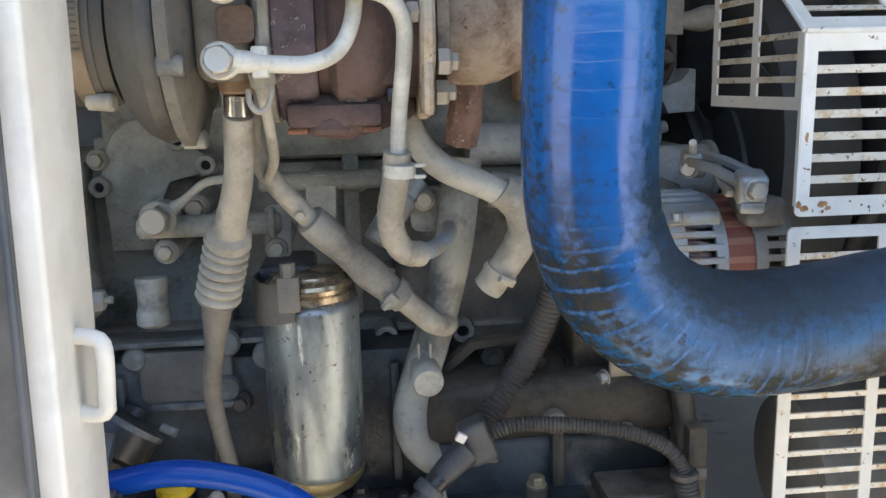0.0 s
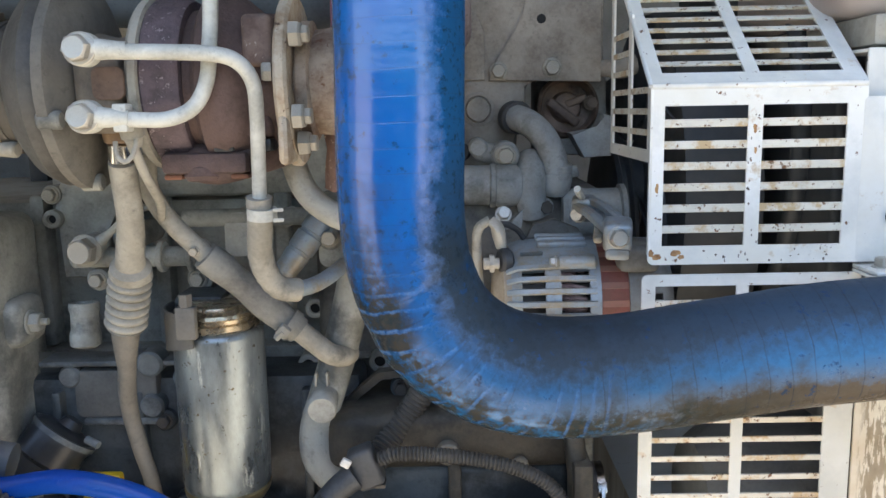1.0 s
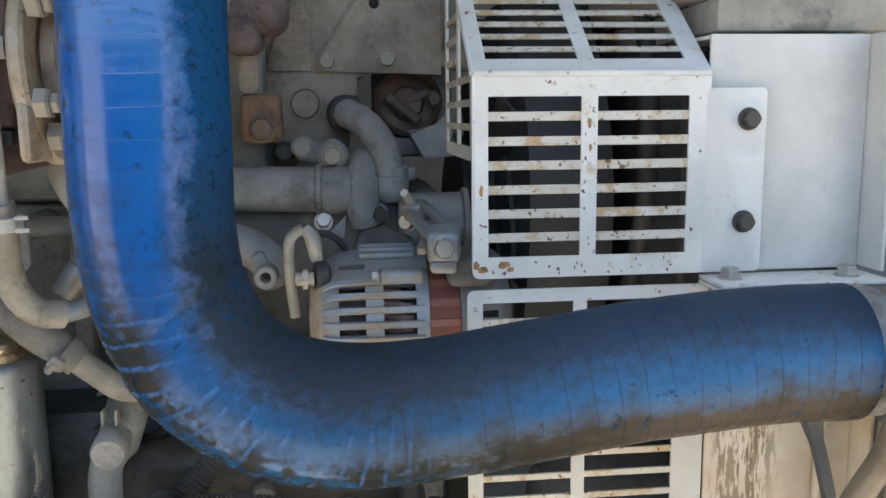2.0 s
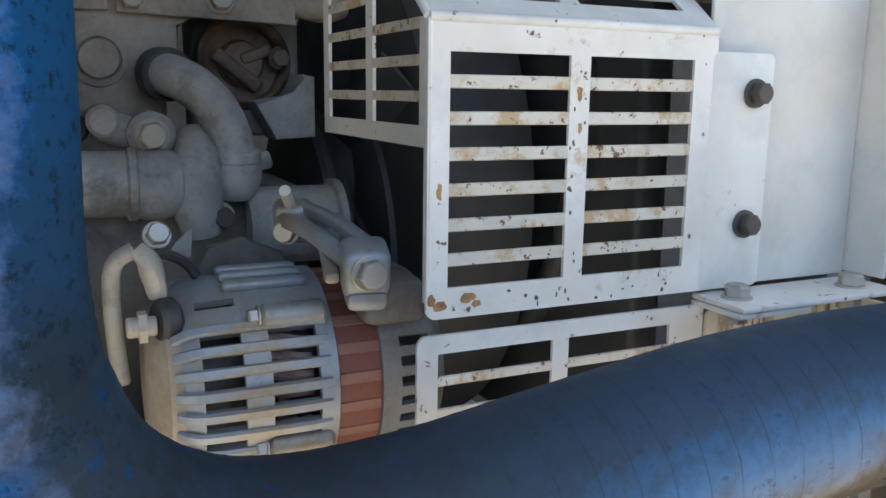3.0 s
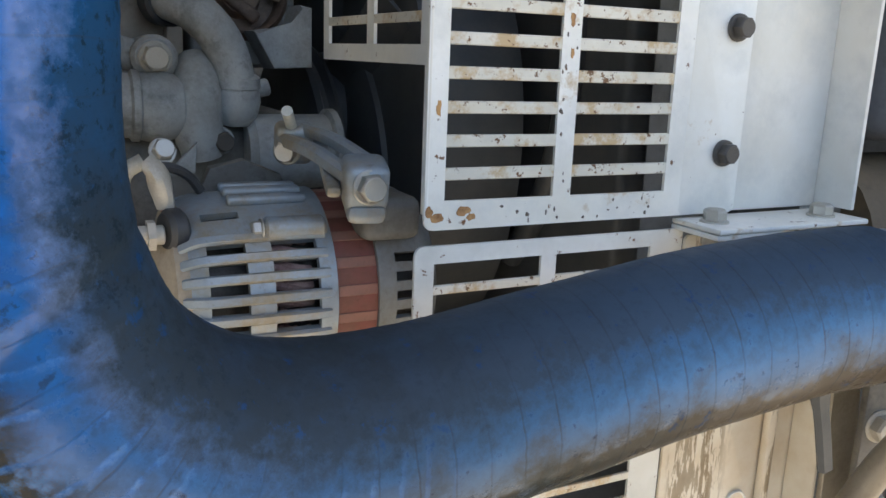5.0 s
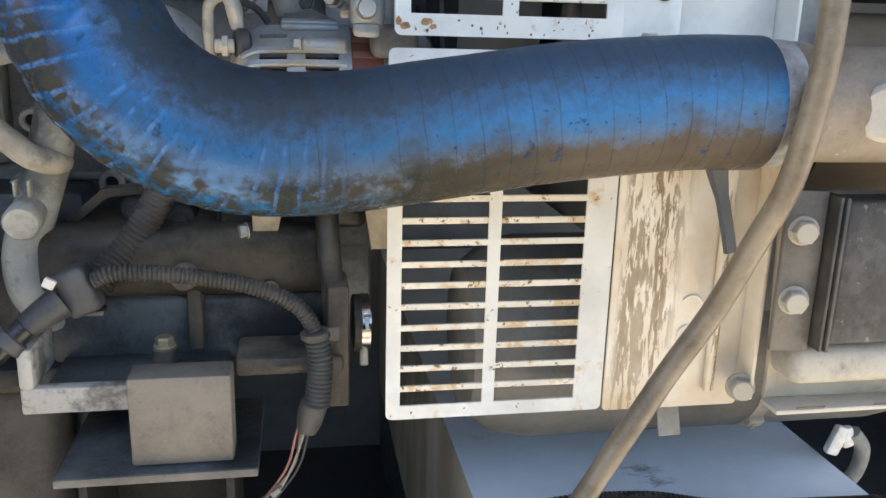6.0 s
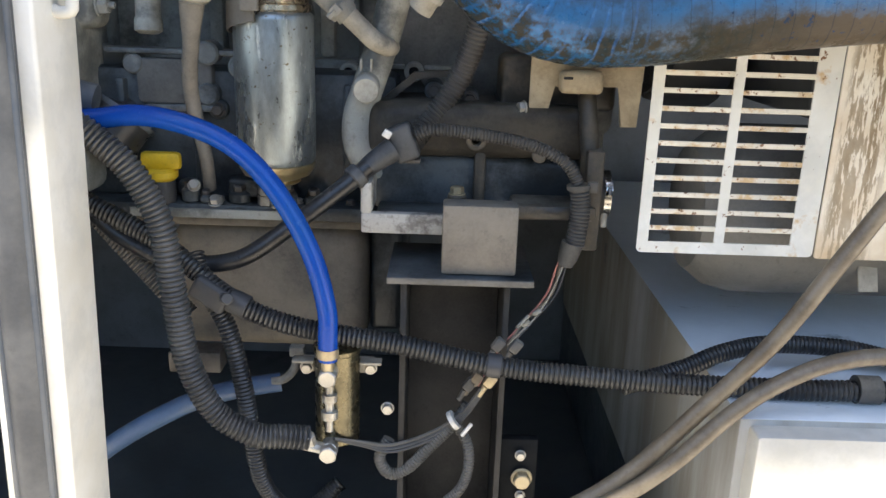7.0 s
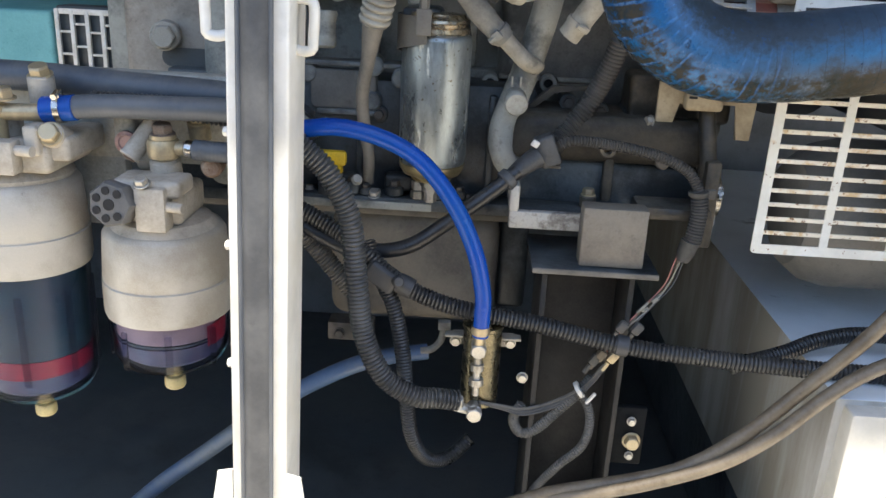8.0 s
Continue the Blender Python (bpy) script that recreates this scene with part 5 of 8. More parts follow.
# ---- slotted guards ----
def pierced(m, us, vs, open_cells, thick):
    """A sheet in the pose m, cut at the u and v lines, with the named cells left open."""
    bm = bmesh.new()
    grid = [[[bm.verts.new(m @ Vector((u, v, w))) for v in vs] for u in us] for w in (0, thick)]
    solid = {(i, j) for i in range(len(us) - 1) for j in range(len(vs) - 1)} - set(open_cells)
    for i, j in solid:
        for g in grid:
            bm.faces.new((g[i][j], g[i + 1][j], g[i + 1][j + 1], g[i][j + 1]))
        for di, dj, e in ((-1, 0, ((i, j), (i, j + 1))), (1, 0, ((i + 1, j), (i + 1, j + 1))), (0, -1, ((i, j), (i + 1, j))), (0, 1, ((i, j + 1), (i + 1, j + 1)))):
            if (i + di, j + dj) not in solid:
                (a, b), (c, d) = e
                bm.faces.new((grid[0][a][b], grid[0][c][d], grid[1][c][d], grid[1][a][b]))
    return bm


def slotted(parent, m, width, height, columns, rows, first, pitch, slot, thick, paint, rounded=()):
    """A sheet-steel panel in the pose m (x along, y up, z outwards): a pierced frame and one slat between each pair of openings."""
    top = first + (rows - 1) * pitch + slot
    us = [0.0] + [v for c in columns for v in c] + [width]
    bm = pierced(m, us, (0, first, top, height), [(2 * k + 1, 1) for k in range(len(columns))], thick)
    inv = m.inverted()
    ends = []
    for e in bm.edges:
        a, b = (inv @ v.co for v in e.verts)
        if (a - b).to_2d().length < 1e-5 and any((a.to_2d() - Vector((u * width, v * height))).length < 1e-4 for u, v in rounded):
            ends.append(e)
    if ends:
        bmesh.ops.bevel(bm, geom=ends, offset=0.006, segments=4, affect="EDGES", profile=0.5)
    sheet_ob = part("panel", bm, paint, parent)
    for a, b in columns:
        bm = obox(bmesh.new(), Matrix(), (b - a + 0.0010, pitch - slot, thick), 0.0006, 1)
        me = finish(bm, "slat", white_rusty)
        for k in range(rows - 1):
            ob = new("slat", me)
            y = first + k * pitch + slot + (pitch - slot) / 2
            ob.matrix_basis = m @ Matrix.Translation(((a + b) / 2, y + random.uniform(-0.0002, 0.0002), thick / 2 - 0.0002)) @ Matrix.Rotation(random.uniform(-0.004, 0.004), 4, "Z")
            adopt(ob, sheet_ob)
    return sheet_ob


GX, GY = 0.609, 0.900
guard = thing("fan_guard", (0.71, 0.92, 1.19), "white painted steel belt guard with rusty slots", "guard", "belt guards")
cols = ((0.0135, 0.0930), (0.1070, 0.1870))
front_sheet = slotted(guard, facing(GX, GY, 1.187), 0.2055, 0.1715, cols, 7, 0.0183, 0.02043, 0.0126, 0.0025, white, ((0, 0),))
slope = facing(GX, GY, 1.3595) @ Matrix.Rotation(radians(-52), 4, "X")
slotted(guard, slope, 0.2055, 0.235, cols, 10, 0.017, 0.0195, 0.0130, 0.0025, white)
side = Matrix.Translation((GX + 0.0022, GY - 0.0004, 1.287)) @ Matrix(((0, 0, -1, 0), (1, 0, 0, 0), (0, 1, 0, 0), (0, 0, 0, 1)))
bm = pierced(side, (0, 0.003, 0.010, 0.087, 0.100, 0.182, 0.195), (-0.090, 0.0, 0.012, 0.072, 0.148, 0.222), [(k, 0) for k in range(1, 6)] + [(2, 2), (4, 2), (0, 3), (1, 3), (2, 3), (4, 3)] + [(k, 4) for k in range(5)], 0.0024)
part("side_panel", bm, white, guard)
me = [finish(obox(bmesh.new(), Matrix(), (w, 0.0062, 0.0024), 0.0005, 1), "slat", white_rusty) for w in (0.079, 0.084)]
for k in range(11):
    y = 0.012 + 0.0135 + 0.0204 * k + 0.003
    for (a, b), mesh in zip(((0.010, 0.087), (0.100, 0.182)), me):
        if y < 0.072 + (a - 0.005) * 0.78:
            ob = new("slat", mesh)
            ob.matrix_basis = side @ Matrix.Translation(((a + b) / 2, y, 0.0012))
            adopt(ob, guard)
bm = rod(bmesh.new(), (GX + 0.001, GY - 0.0005, 1.359), (GX + 0.2045, GY - 0.0005, 1.359), 0.0035, 12)
part("folded_edge", bm, white, guard)
bm = bmesh.new()
rod(bm, (GX + 0.0016, GY - 0.0008, 1.1950), (GX + 0.0016, GY - 0.0008, 1.358), 0.0019, 10)
p = slope @ Vector((0.0005, 0.235, 0.001))
rod(bm, (GX + 0.0005, GY - 0.0008, 1.3592), p, 0.0026, 10)
part("folded_edge", bm, white, guard)
# mounting flange with two bolts
bm = plate(bmesh.new(), round_rect(0.0540, 0.1595, 0.005), facing(0.8380, GY + 0.0002, 1.2667), 0.0028, 0.0006)
part("mounting_flange", bm, white, guard)
for x, z in ((0.8485, 1.320), (0.8475, 1.2315)):
    bm = rod(bmesh.new(), (x, GY - 0.0025, z), (x, GY - 0.0045, z), 0.0098, 20, 0.0006)
    part("washer", bm, bolt_dark, guard)
    bolt(guard, (x, GY - 0.0045, z), 0.0078, bolt_dark)

# flaked rust patches and chips in the paint
rust_orange = grimy("flaked_orange_rust", (0.48, 0.27, 0.11), (0.20, 0.09, 0.04), 0.85, scale=90, amount=(0.4, 0.6), relief=0.8)
chip_grey = grimy("bare_chip", (0.16, 0.13, 0.10), (0.07, 0.05, 0.04), 0.7, scale=90)


def flake(parent, x, z, w, h, paint):
    """A ragged patch where the paint is gone."""
    n = 13
    pts = []
    for k in range(n):
        a, r = 2 * math.pi * k / n, random.uniform(0.55, 1.0)
        pts.append((w * r * math.cos(a), h * r * math.sin(a)))
    part("rust_patch", plate(bmesh.new(), pts, facing(x, GY - 0.00245, z), 0.0004), paint, parent)


for x, z, w, h in ((0.6175, 1.1945, 0.0055, 0.004), (0.6125, 1.1985, 0.003, 0.0045), (0.636, 1.1985, 0.006, 0.0035), (0.6415, 1.1945, 0.004, 0.003), (0.6165, 1.262, 0.0022, 0.006), (0.7088, 1.318, 0.0022, 0.007), (0.7100, 1.298, 0.0018, 0.004)):
    flake(front_sheet, x, z, w, h, rust_orange)
for k in range(16):
    flake(front_sheet, random.uniform(0.655, 0.785), random.uniform(1.190, 1.202), random.uniform(0.0006, 0.0018), random.uniform(0.0008, 0.0022), chip_grey)
for k in range(14):
    flake(front_sheet, random.choice((0.7045, 0.7085, 0.7125)) + random.uniform(-0.0015, 0.0015), random.uniform(1.21, 1.34), random.uniform(0.0006, 0.0014), random.uniform(0.0008, 0.0022), chip_grey)

low = thing("lower_fan_guard", (0.70, 0.91, 0.85), "white painted steel lower belt guard with many slots", "guard", "belt guards")
slotted(low, facing(0.6045, GY + 0.002, 0.829), 0.2155, 0.3475, ((0.0135, 0.0935), (0.1055, 0.1865)), 16, 0.0141, 0.0205, 0.0143, 0.0025, white_shaded, ((0, 0), (0, 1), (1, 0)))
bm = plate(bmesh.new(), round_rect(0.1435, 0.343, 0.004), facing(0.8935, GY + 0.0005, 0.9995), 0.003, 0.0006)
sheet = thing("side_sheet", (0.88, 0.90, 0.845), "white painted sheet with brown oil streaks", "panel")
part("sheet", bm, white_streaked, sheet, "white sheet with brown oil streaks")
bm = box(bmesh.new(), (0.9615, 0.868, 0.846), (0.9655, 0.897, 1.171), 0.001)
box(bm, (0.925, 0.888, 0.846), (0.935, 0.8965, 1.171), 0.003)
part("lip", bm, white_streaked, sheet)
for a, z in ((20, 0.935), (100, 0.905), (200, 0.895)):
    bm = bmesh.new()
    tube(bm, [(0.905 + 0.012 * math.cos(radians(a + k * 40)), 0.8962, z + 0.012 * math.sin(radians(a + k * 40))) for k in range(4)], 0.0012, 0.003, 6)
    part("scratch", bm, white_clean, sheet)

# white box behind the guard
cabinet = thing("radiator_box", (0.89, 1.1, 1.19), "white painted steel box beside the belt guard", "box")
bm = box(bmesh.new(), (0.8165, GY + 0.006, 1.186), (0.9615, GY + 0.0095, 1.392), 0.0012)
part("front", bm, white_clean, cabinet)
bm = box(bmesh.new(), (0.8165, GY + 0.010, 1.388), (0.9615, 0.985, 1.3915), 0.001)
part("top", bm, white_clean, cabinet)
bm = box(bmesh.new(), (0.962, 0.872, 1.188), (0.966, 0.985, 1.392), 0.001)
part("lip", bm, white_clean, cabinet)
bm = box(bmesh.new(), (0.812, 0.855, 1.1805), (0.962, GY + 0.004, 1.1845), 0.0012)
box(bm, (0.812, 0.857, 1.176), (0.875, GY + 0.004, 1.180), 0.001)
part("bottom_flange", bm, white, cabinet)
for x, y in ((0.830, 0.880), (0.934, 0.876)):
    bolt(cabinet, (x, y, 1.1845), 0.0085, zinc, (0, 0, 1))
    bm = rod(bmesh.new(), (x, y, 1.176), (x, y, 1.168), 0.0085, 6)
    part("nut", bm, zinc, cabinet)
tank = thing("coolant_tank", (0.95, 0.98, 1.42), "milky plastic coolant tank on top of the white box", "tank")
bm = box(bmesh.new(), (0.80, 0.93, 1.425), (1.10, 1.25, 1.60), 0.025, 4)
part("body", bm, tank_plastic, tank)
bm = box(bmesh.new(), (0.825, 0.915, 1.395), (1.05, 1.25, 1.424), 0.003)
part("shelf", bm, pipe_tan, tank)

# dark panel and rim added behind the guard, standing in for the shaded interior
shroud = thing("dark_backing_panel", (0.85, 1.25, 1.0), "dark panel added beside the radiator box to darken the interior", "shroud")
bm = box(bmesh.new(), (0.826, 0.985, 0.985), (0.856, 1.62, 1.60), 0.008, 3)
part("panel", bm, fan_black, shroud)
bm = tube(bmesh.new(), [(0.820, 1.34 + 0.285 * math.cos(radians(a)), 1.30 + 0.285 * math.sin(radians(a))) for a in range(60, 226, 11)], 0.012, 0.012, 10)
part("rim", bm, fan_black, shroud)

# ---- air duct drum behind the lower guard ----
drum = thing("air_duct", (0.85, 1.05, 0.75), "dark grey round duct with steel straps", "duct")
bm = bmesh.new()
lathe(bm, (0.70, 1.055, 0.852), (1, 0, 0), ((0, 0.05), (0.006, 0.085), (0.035, 0.108), (0.07, 0.117), (0.50, 0.117), (0.54, 0.11), (0.55, 0.06)), 48)
part("body", bm, grimy("grey_duct", (0.16, 0.155, 0.14), (0.09, 0.088, 0.08), 0.55, scale=8), drum)
bm = clamp(bmesh.new(), (1.035, 1.055, 0.852), (1, 0, 0), 0.1175, 0.016, (0, -0.75, -0.7))
part("strap", bm, pipe_tan, drum)
bm = obox(bmesh.new(), pose(0.918, 0.945, 0.790, -20, 0, 4), (0.026, 0.003, 0.036), 0.001)
part("tag", bm, pipe_tan, drum)
fan = thing("radiator_fan", (0.78, 1.30, 1.25), "dark cooling fan ring behind the guards", "fan")
bm = bmesh.new()
lathe(bm, (0.70, 1.34, 1.22), (1, 0, 0), ((0, 0.22), (0, 0.25), (0.03, 0.26), (0.09, 0.26), (0.09, 0.24), (0.03, 0.24)), 48)
part("ring", bm, fan_black, fan)
bm = bmesh.new()
lathe(bm, (0.66, 1.34, 1.22), (1, 0, 0), ((0, 0.02), (0.005, 0.07), (0.06, 0.075), (0.062, 0.02)), 28)
part("hub", bm, fan_black, fan)
for k in range(7):
    a = 2 * math.pi * k / 7
    m = Matrix.Translation((0.70, 1.34 + 0.145 * math.cos(a), 1.22 + 0.145 * math.sin(a))) @ Matrix.Rotation(a, 4, "X") @ Matrix.Rotation(radians(35), 4, "Y")
    bm = obox(bmesh.new(), m, (0.004, 0.17, 0.085), 0.0015)
    part("blade", bm, fan_black, fan)
pulley = thing("fan_pulley", (0.68, 1.34, 1.14), "black multi-groove fan pulley with drive belts", "pulley")
PYC, PZC = 1.345, 1.150
for x0, r, w in ((0.640, 0.150, 0.034), (0.690, 0.172, 0.040), (0.742, 0.186, 0.040)):
    bm = bmesh.new()
    lathe(bm, (x0, PYC, PZC), (1, 0, 0), ((0, 0.03), (0.002, r - 0.012), (0.005, r), (w * 0.3, r + 0.003), (w * 0.42, r - 0.006), (w * 0.58, r - 0.006), (w * 0.7, r + 0.003), (w - 0.005, r), (w - 0.002, r - 0.012), (w, 0.03)), 64)
    part("wheel", bm, fan_black, pulley)
bm = bmesh.new()
lathe(bm, (0.620, PYC, PZC), (1, 0, 0), ((0, 0.02), (0.002, 0.060), (0.018, 0.062), (0.0195, 0.03)), 40)
part("hub", bm, dark_alu, pulley)
for k in range(4):
    a = radians(45 + 90 * k)
    bolt(pulley, (0.6205, PYC + 0.042 * math.cos(a), PZC + 0.042 * math.sin(a)), 0.008, bolt_dark, (-1, 0, 0))

# ---- front end of the engine: thermostat, covers ----
front = thing("thermostat_housing", (0.50, 1.15, 1.2), "dusty cast thermostat housing with elbow and bolts", "housing")
bm = bmesh.new()
lathe(bm, (0.330, 1.150, 1.248), (1, 0, -0.02), ((0, 0.0255), (0.136, 0.0255), (0.138, 0.0285), (0.143, 0.0285), (0.145, 0.0262)), 32)
part("inlet_pipe", bm, cast_blue, front)
bm = bmesh.new()
lathe(bm, (0.474, 1.150, 1.245), (1, 0, 0), ((0, 0.0268), (0.006, 0.0285), (0.018, 0.0290), (0.032, 0.0240), (0.036, 0.015)), 28)
rod(bm, (0.487, 1.20, 1.283), (0.487, 1.144, 1.283), 0.0180, 22, 0.003)
rod(bm, (0.453, 1.20, 1.293), (0.453, 1.150, 1.293), 0.0125, 18, 0.003)
obox(bm, pose(0.468, 1.170, 1.285, 0, 15, 0), (0.045, 0.030, 0.026), 0.009, 3)
obox(bm, pose(0.492, 1.170, 1.262, 0, 10, 0), (0.030, 0.040, 0.050), 0.010, 3)
part("neck_casting", bm, cast_blue, front)
bm = bmesh.new()
rod(bm, (0.4325, 1.19, 1.287), (0.4325, 1.165, 1.287), 0.0115, 16, 0.003)
part("rubber_plug", bm, black_plastic, front)
bm = bmesh.new()
tube(bm, ((0.522, 1.165, 1.279), (0.519, 1.150, 1.262), (0.518, 1.145, 1.235), (0.523, 1.150, 1.205)), lambda u: 0.0165 + 0.004 * math.sin(3 * u), 0.007, 20)
obox(bm, pose(0.521, 1.175, 1.240, 0, 4, 0), (0.036, 0.040, 0.072), 0.012, 3)
rod(bm, (0.536, 1.165, 1.2175), (0.536, 1.140, 1.2175), 0.0115, 16, 0.002)
part("body", bm, cast_blue, front)
bm = tube(bmesh.new(), ((0.500, 1.195, 1.330), (0.507, 1.172, 1.328), (0.521, 1.156, 1.320), (0.536, 1.150, 1.304), (0.546, 1.150, 1.284), (0.5505, 1.152, 1.262), (0.5500, 1.157, 1.240)), 0.0170, 0.005, 24)
part("elbow", bm, cast_blue, front)
bm = bmesh.new()
lathe(bm, (0.5515, 1.154, 1.272), (-0.02, 0.12, -1), ((0, 0.0178), (0.002, 0.0205), (0.010, 0.0212), (0.011, 0.0198), (0.022, 0.0218), (0.034, 0.0195), (0.042, 0.0135), (0.044, 0.005)), 26)
rod(bm, (0.565, 1.160, 1.258), (0.581, 1.158, 1.262), 0.0075, 12, 0.002)
part("elbow_socket", bm, cast_blue, front)
bm = rod(bmesh.new(), (0.500, 1.195, 1.330), (0.5055, 1.176, 1.329), 0.0215, 26, 0.002)
part("seal_ring", bm, black_plastic, front)
bolt(front, (0.487, 1.144, 1.283), 0.0108, bolt_dusty, spin=10)
bolt(front, (0.5365, 1.141, 1.2175), 0.0088, bolt_dark, (0.15, -1, 0), False, 12, name="drain_plug")
bm = tube(bmesh.new(), ((0.352, 1.12, 1.196), (0.385, 1.115, 1.190), (0.410, 1.115, 1.176), (0.424, 1.125, 1.150)), 0.021, 0.007, 18)
part("lower_pipe", bm, cast_blue, front)
bm = rod(bmesh.new(), (0.560, 1.165, 1.205), (0.640, 1.165, 1.205), 0.033, 28, 0.006)
lathe(bm, (0.632, 1.165, 1.205), (1, 0, 0), ((0, 0.033), (0.002, 0.038), (0.008, 0.038), (0.0085, 0.02)), 28)
part("pump_nose", bm, cast_blue, front)
bm = plate(bmesh.new(), ((-0.036, -0.018), (-0.020, 0.014), (0.006, 0.020), (0.034, 0.008), (0.050, -0.018), (0.020, -0.028)), facing(0.535, 1.090, 1.190), 0.010, 0.003)
part("web", bm, dark_alu, front)
bm = plate(bmesh.new(), ((-0.012, -0.013), (0.010, -0.010), (0.012, 0.012)), facing(0.489, 1.052, 1.215), 0.004, 0.001)
part("tab", bm, cast_blue, front)
bolt(front, (0.478, 1.055, 1.220), 0.008, zinc, (0.1, -1, 0.4))
bm = bmesh.new()
ring(bm, (0.4175, 1.075, 1.164), (0, -1, 0), 0.0125, 0.0050, 0.022)
obox(bm, pose(0.412, 1.075, 1.176, 0, -25, 0), (0.014, 0.014, 0.024), 0.004)
part("eye", bm, cast_blue, front)

plates = thing("front_cover_plate", (0.48, 1.21, 1.4), "flat dusty grey-brown cover plates with bolts", "cover plate")
bm = plate(bmesh.new(), ((-0.100, -0.050), (-0.022, -0.062), (-0.022, -0.040), (0.045, -0.034), (0.060, -0.020), (0.150, -0.020), (0.150, 0.200), (-0.100, 0.200)), facing(0.47, 1.235, 1.40), 0.026, 0.003)
part("plate", bm, cover_tan, plates)
bm = plate(bmesh.new(), ((-0.052, -0.052), (0.036, -0.052), (0.036, 0.000), (0.048, 0.004), (0.048, 0.034), (-0.052, 0.036)), facing(0.470, 1.230, 1.344), 0.022, 0.005)
part("lower_plate", bm, cover_tan, plates)
bm = plate(bmesh.new(), ((-0.018, 0.000), (0.004, 0.062), (0.022, 0.080), (0.034, 0.056), (0.034, -0.006), (-0.012, -0.006)), facing(0.430, 1.209, 1.385), 0.006, 0.0015)
part("sheet_bracket", bm, cover_tan, plates)
bm = plate(bmesh.new(), ((-0.068, -0.012), (0.078, -0.016), (0.078, 0.150), (-0.016, 0.150), (-0.022, 0.066), (-0.052, 0.020), (-0.068, 0.004)), facing(0.538, 1.209, 1.390), 0.007, 0.0015)
part("sheet_bracket", bm, cover_tan, plates)
bm = bmesh.new()
lathe(bm, (0.455, 1.209, 1.341), (0, -1, 0), ((0, 0.0225), (0.003, 0.0220), (0.005, 0.0180), (0.003, 0.0165), (0.008, 0.0150), (0.009, 0.004)), 30)
part("core_plug", bm, cover_tan, plates)
for x, y, z, r in ((0.482, 1.2015, 1.390, 0.0098), (0.552, 1.2015, 1.393, 0.0105)):
    bolt(plates, (x, y, z), r, bolt_dusty)
bm = bmesh.new()
lathe(bm, (0.538, 1.2018, 1.455), (0, -1, 0), ((0, 0.006), (0.0008, 0.006), (0.0008, 0.001)), 16)
part("hole", bm, hole_black, plates)
# rust-brown well with its cap, and the grey end casting under it
bm = bmesh.new()
lathe(bm, (0.577, 1.262, 1.341), (0.05, -1, 0.1), ((0, 0.042), (0.026, 0.042), (0.030, 0.038), (0.026, 0.035), (0.008, 0.034), (0.006, 0.022), (0.016, 0.018), (0.018, 0.003)), 32)
obox(bm, pose(0.572, 1.243, 1.335, 0, 38, 0), (0.052, 0.010, 0.013), 0.004, 3)
obox(bm, pose(0.590, 1.246, 1.350, 0, -20, 0), (0.030, 0.008, 0.010), 0.003, 2)
part("rusty_cap", bm, grimy("oily_rust_brown", (0.235, 0.155, 0.105), (0.105, 0.068, 0.050), 0.6, scale=20, relief=0.8, lump=0.6, wet=0.5), plates, "rust-brown round cap in a well")
bolt(plates, (0.610, 1.240, 1.347), 0.0085, rust_pale)
bm = box(bmesh.new(), (0.535, 1.266, 1.275), (0.636, 1.320, 1.385), 0.008, 3)
box(bm, (0.556, 1.232, 1.278), (0.636, 1.27, 1.300), 0.004, 2)
part("end_casting", bm, cast_blue, plates)
bm = plate(bmesh.new(), ((-0.026, 0.008), (-0.008, -0.024), (0.027, -0.022), (0.027, 0.030), (0.016, 0.032), (0.010, 0.014)), facing(0.60, 1.222, 1.30), 0.040, 0.003)
part("end_web", bm, cast_blue, plates)
bm = tube(bmesh.new(), ((0.560, 1.225, 1.398), (0.60, 1.215, 1.393), (0.635, 1.212, 1.392), (0.662, 1.215, 1.397)), lambda u: 0.013 + 0.003 * math.sin(9 * u), 0.006, 16)
part("top_pipe", bm, cover_tan, plates)
bm = box(bmesh.new(), (0.388, 1.140, 1.298), (0.432, 1.175, 1.352), 0.008, 3)
part("rusty_spacer", bm, grimy("orange_stained_iron", (0.25, 0.165, 0.105), (0.12, 0.075, 0.05), 0.85, scale=30, relief=0.6, lump=0.5), plates)
bm = plate(bmesh.new(), round_rect(0.022, 0.040, 0.009), facing(0.400, 1.142, 1.372), 0.006, 0.001)
part("lifting_eye", bm, cover_tan, plates)
bolt(plates, (0.412, 1.139, 1.314), 0.0125, rust_pale)

# ---- alternator ----
alt = thing("alternator", (0.54, 1.0, 1.03), "grey aluminium alternator with slotted ends and red-brown core", "alternator")
AY, AZ = 1.036, 1.122
SLOTS = 32


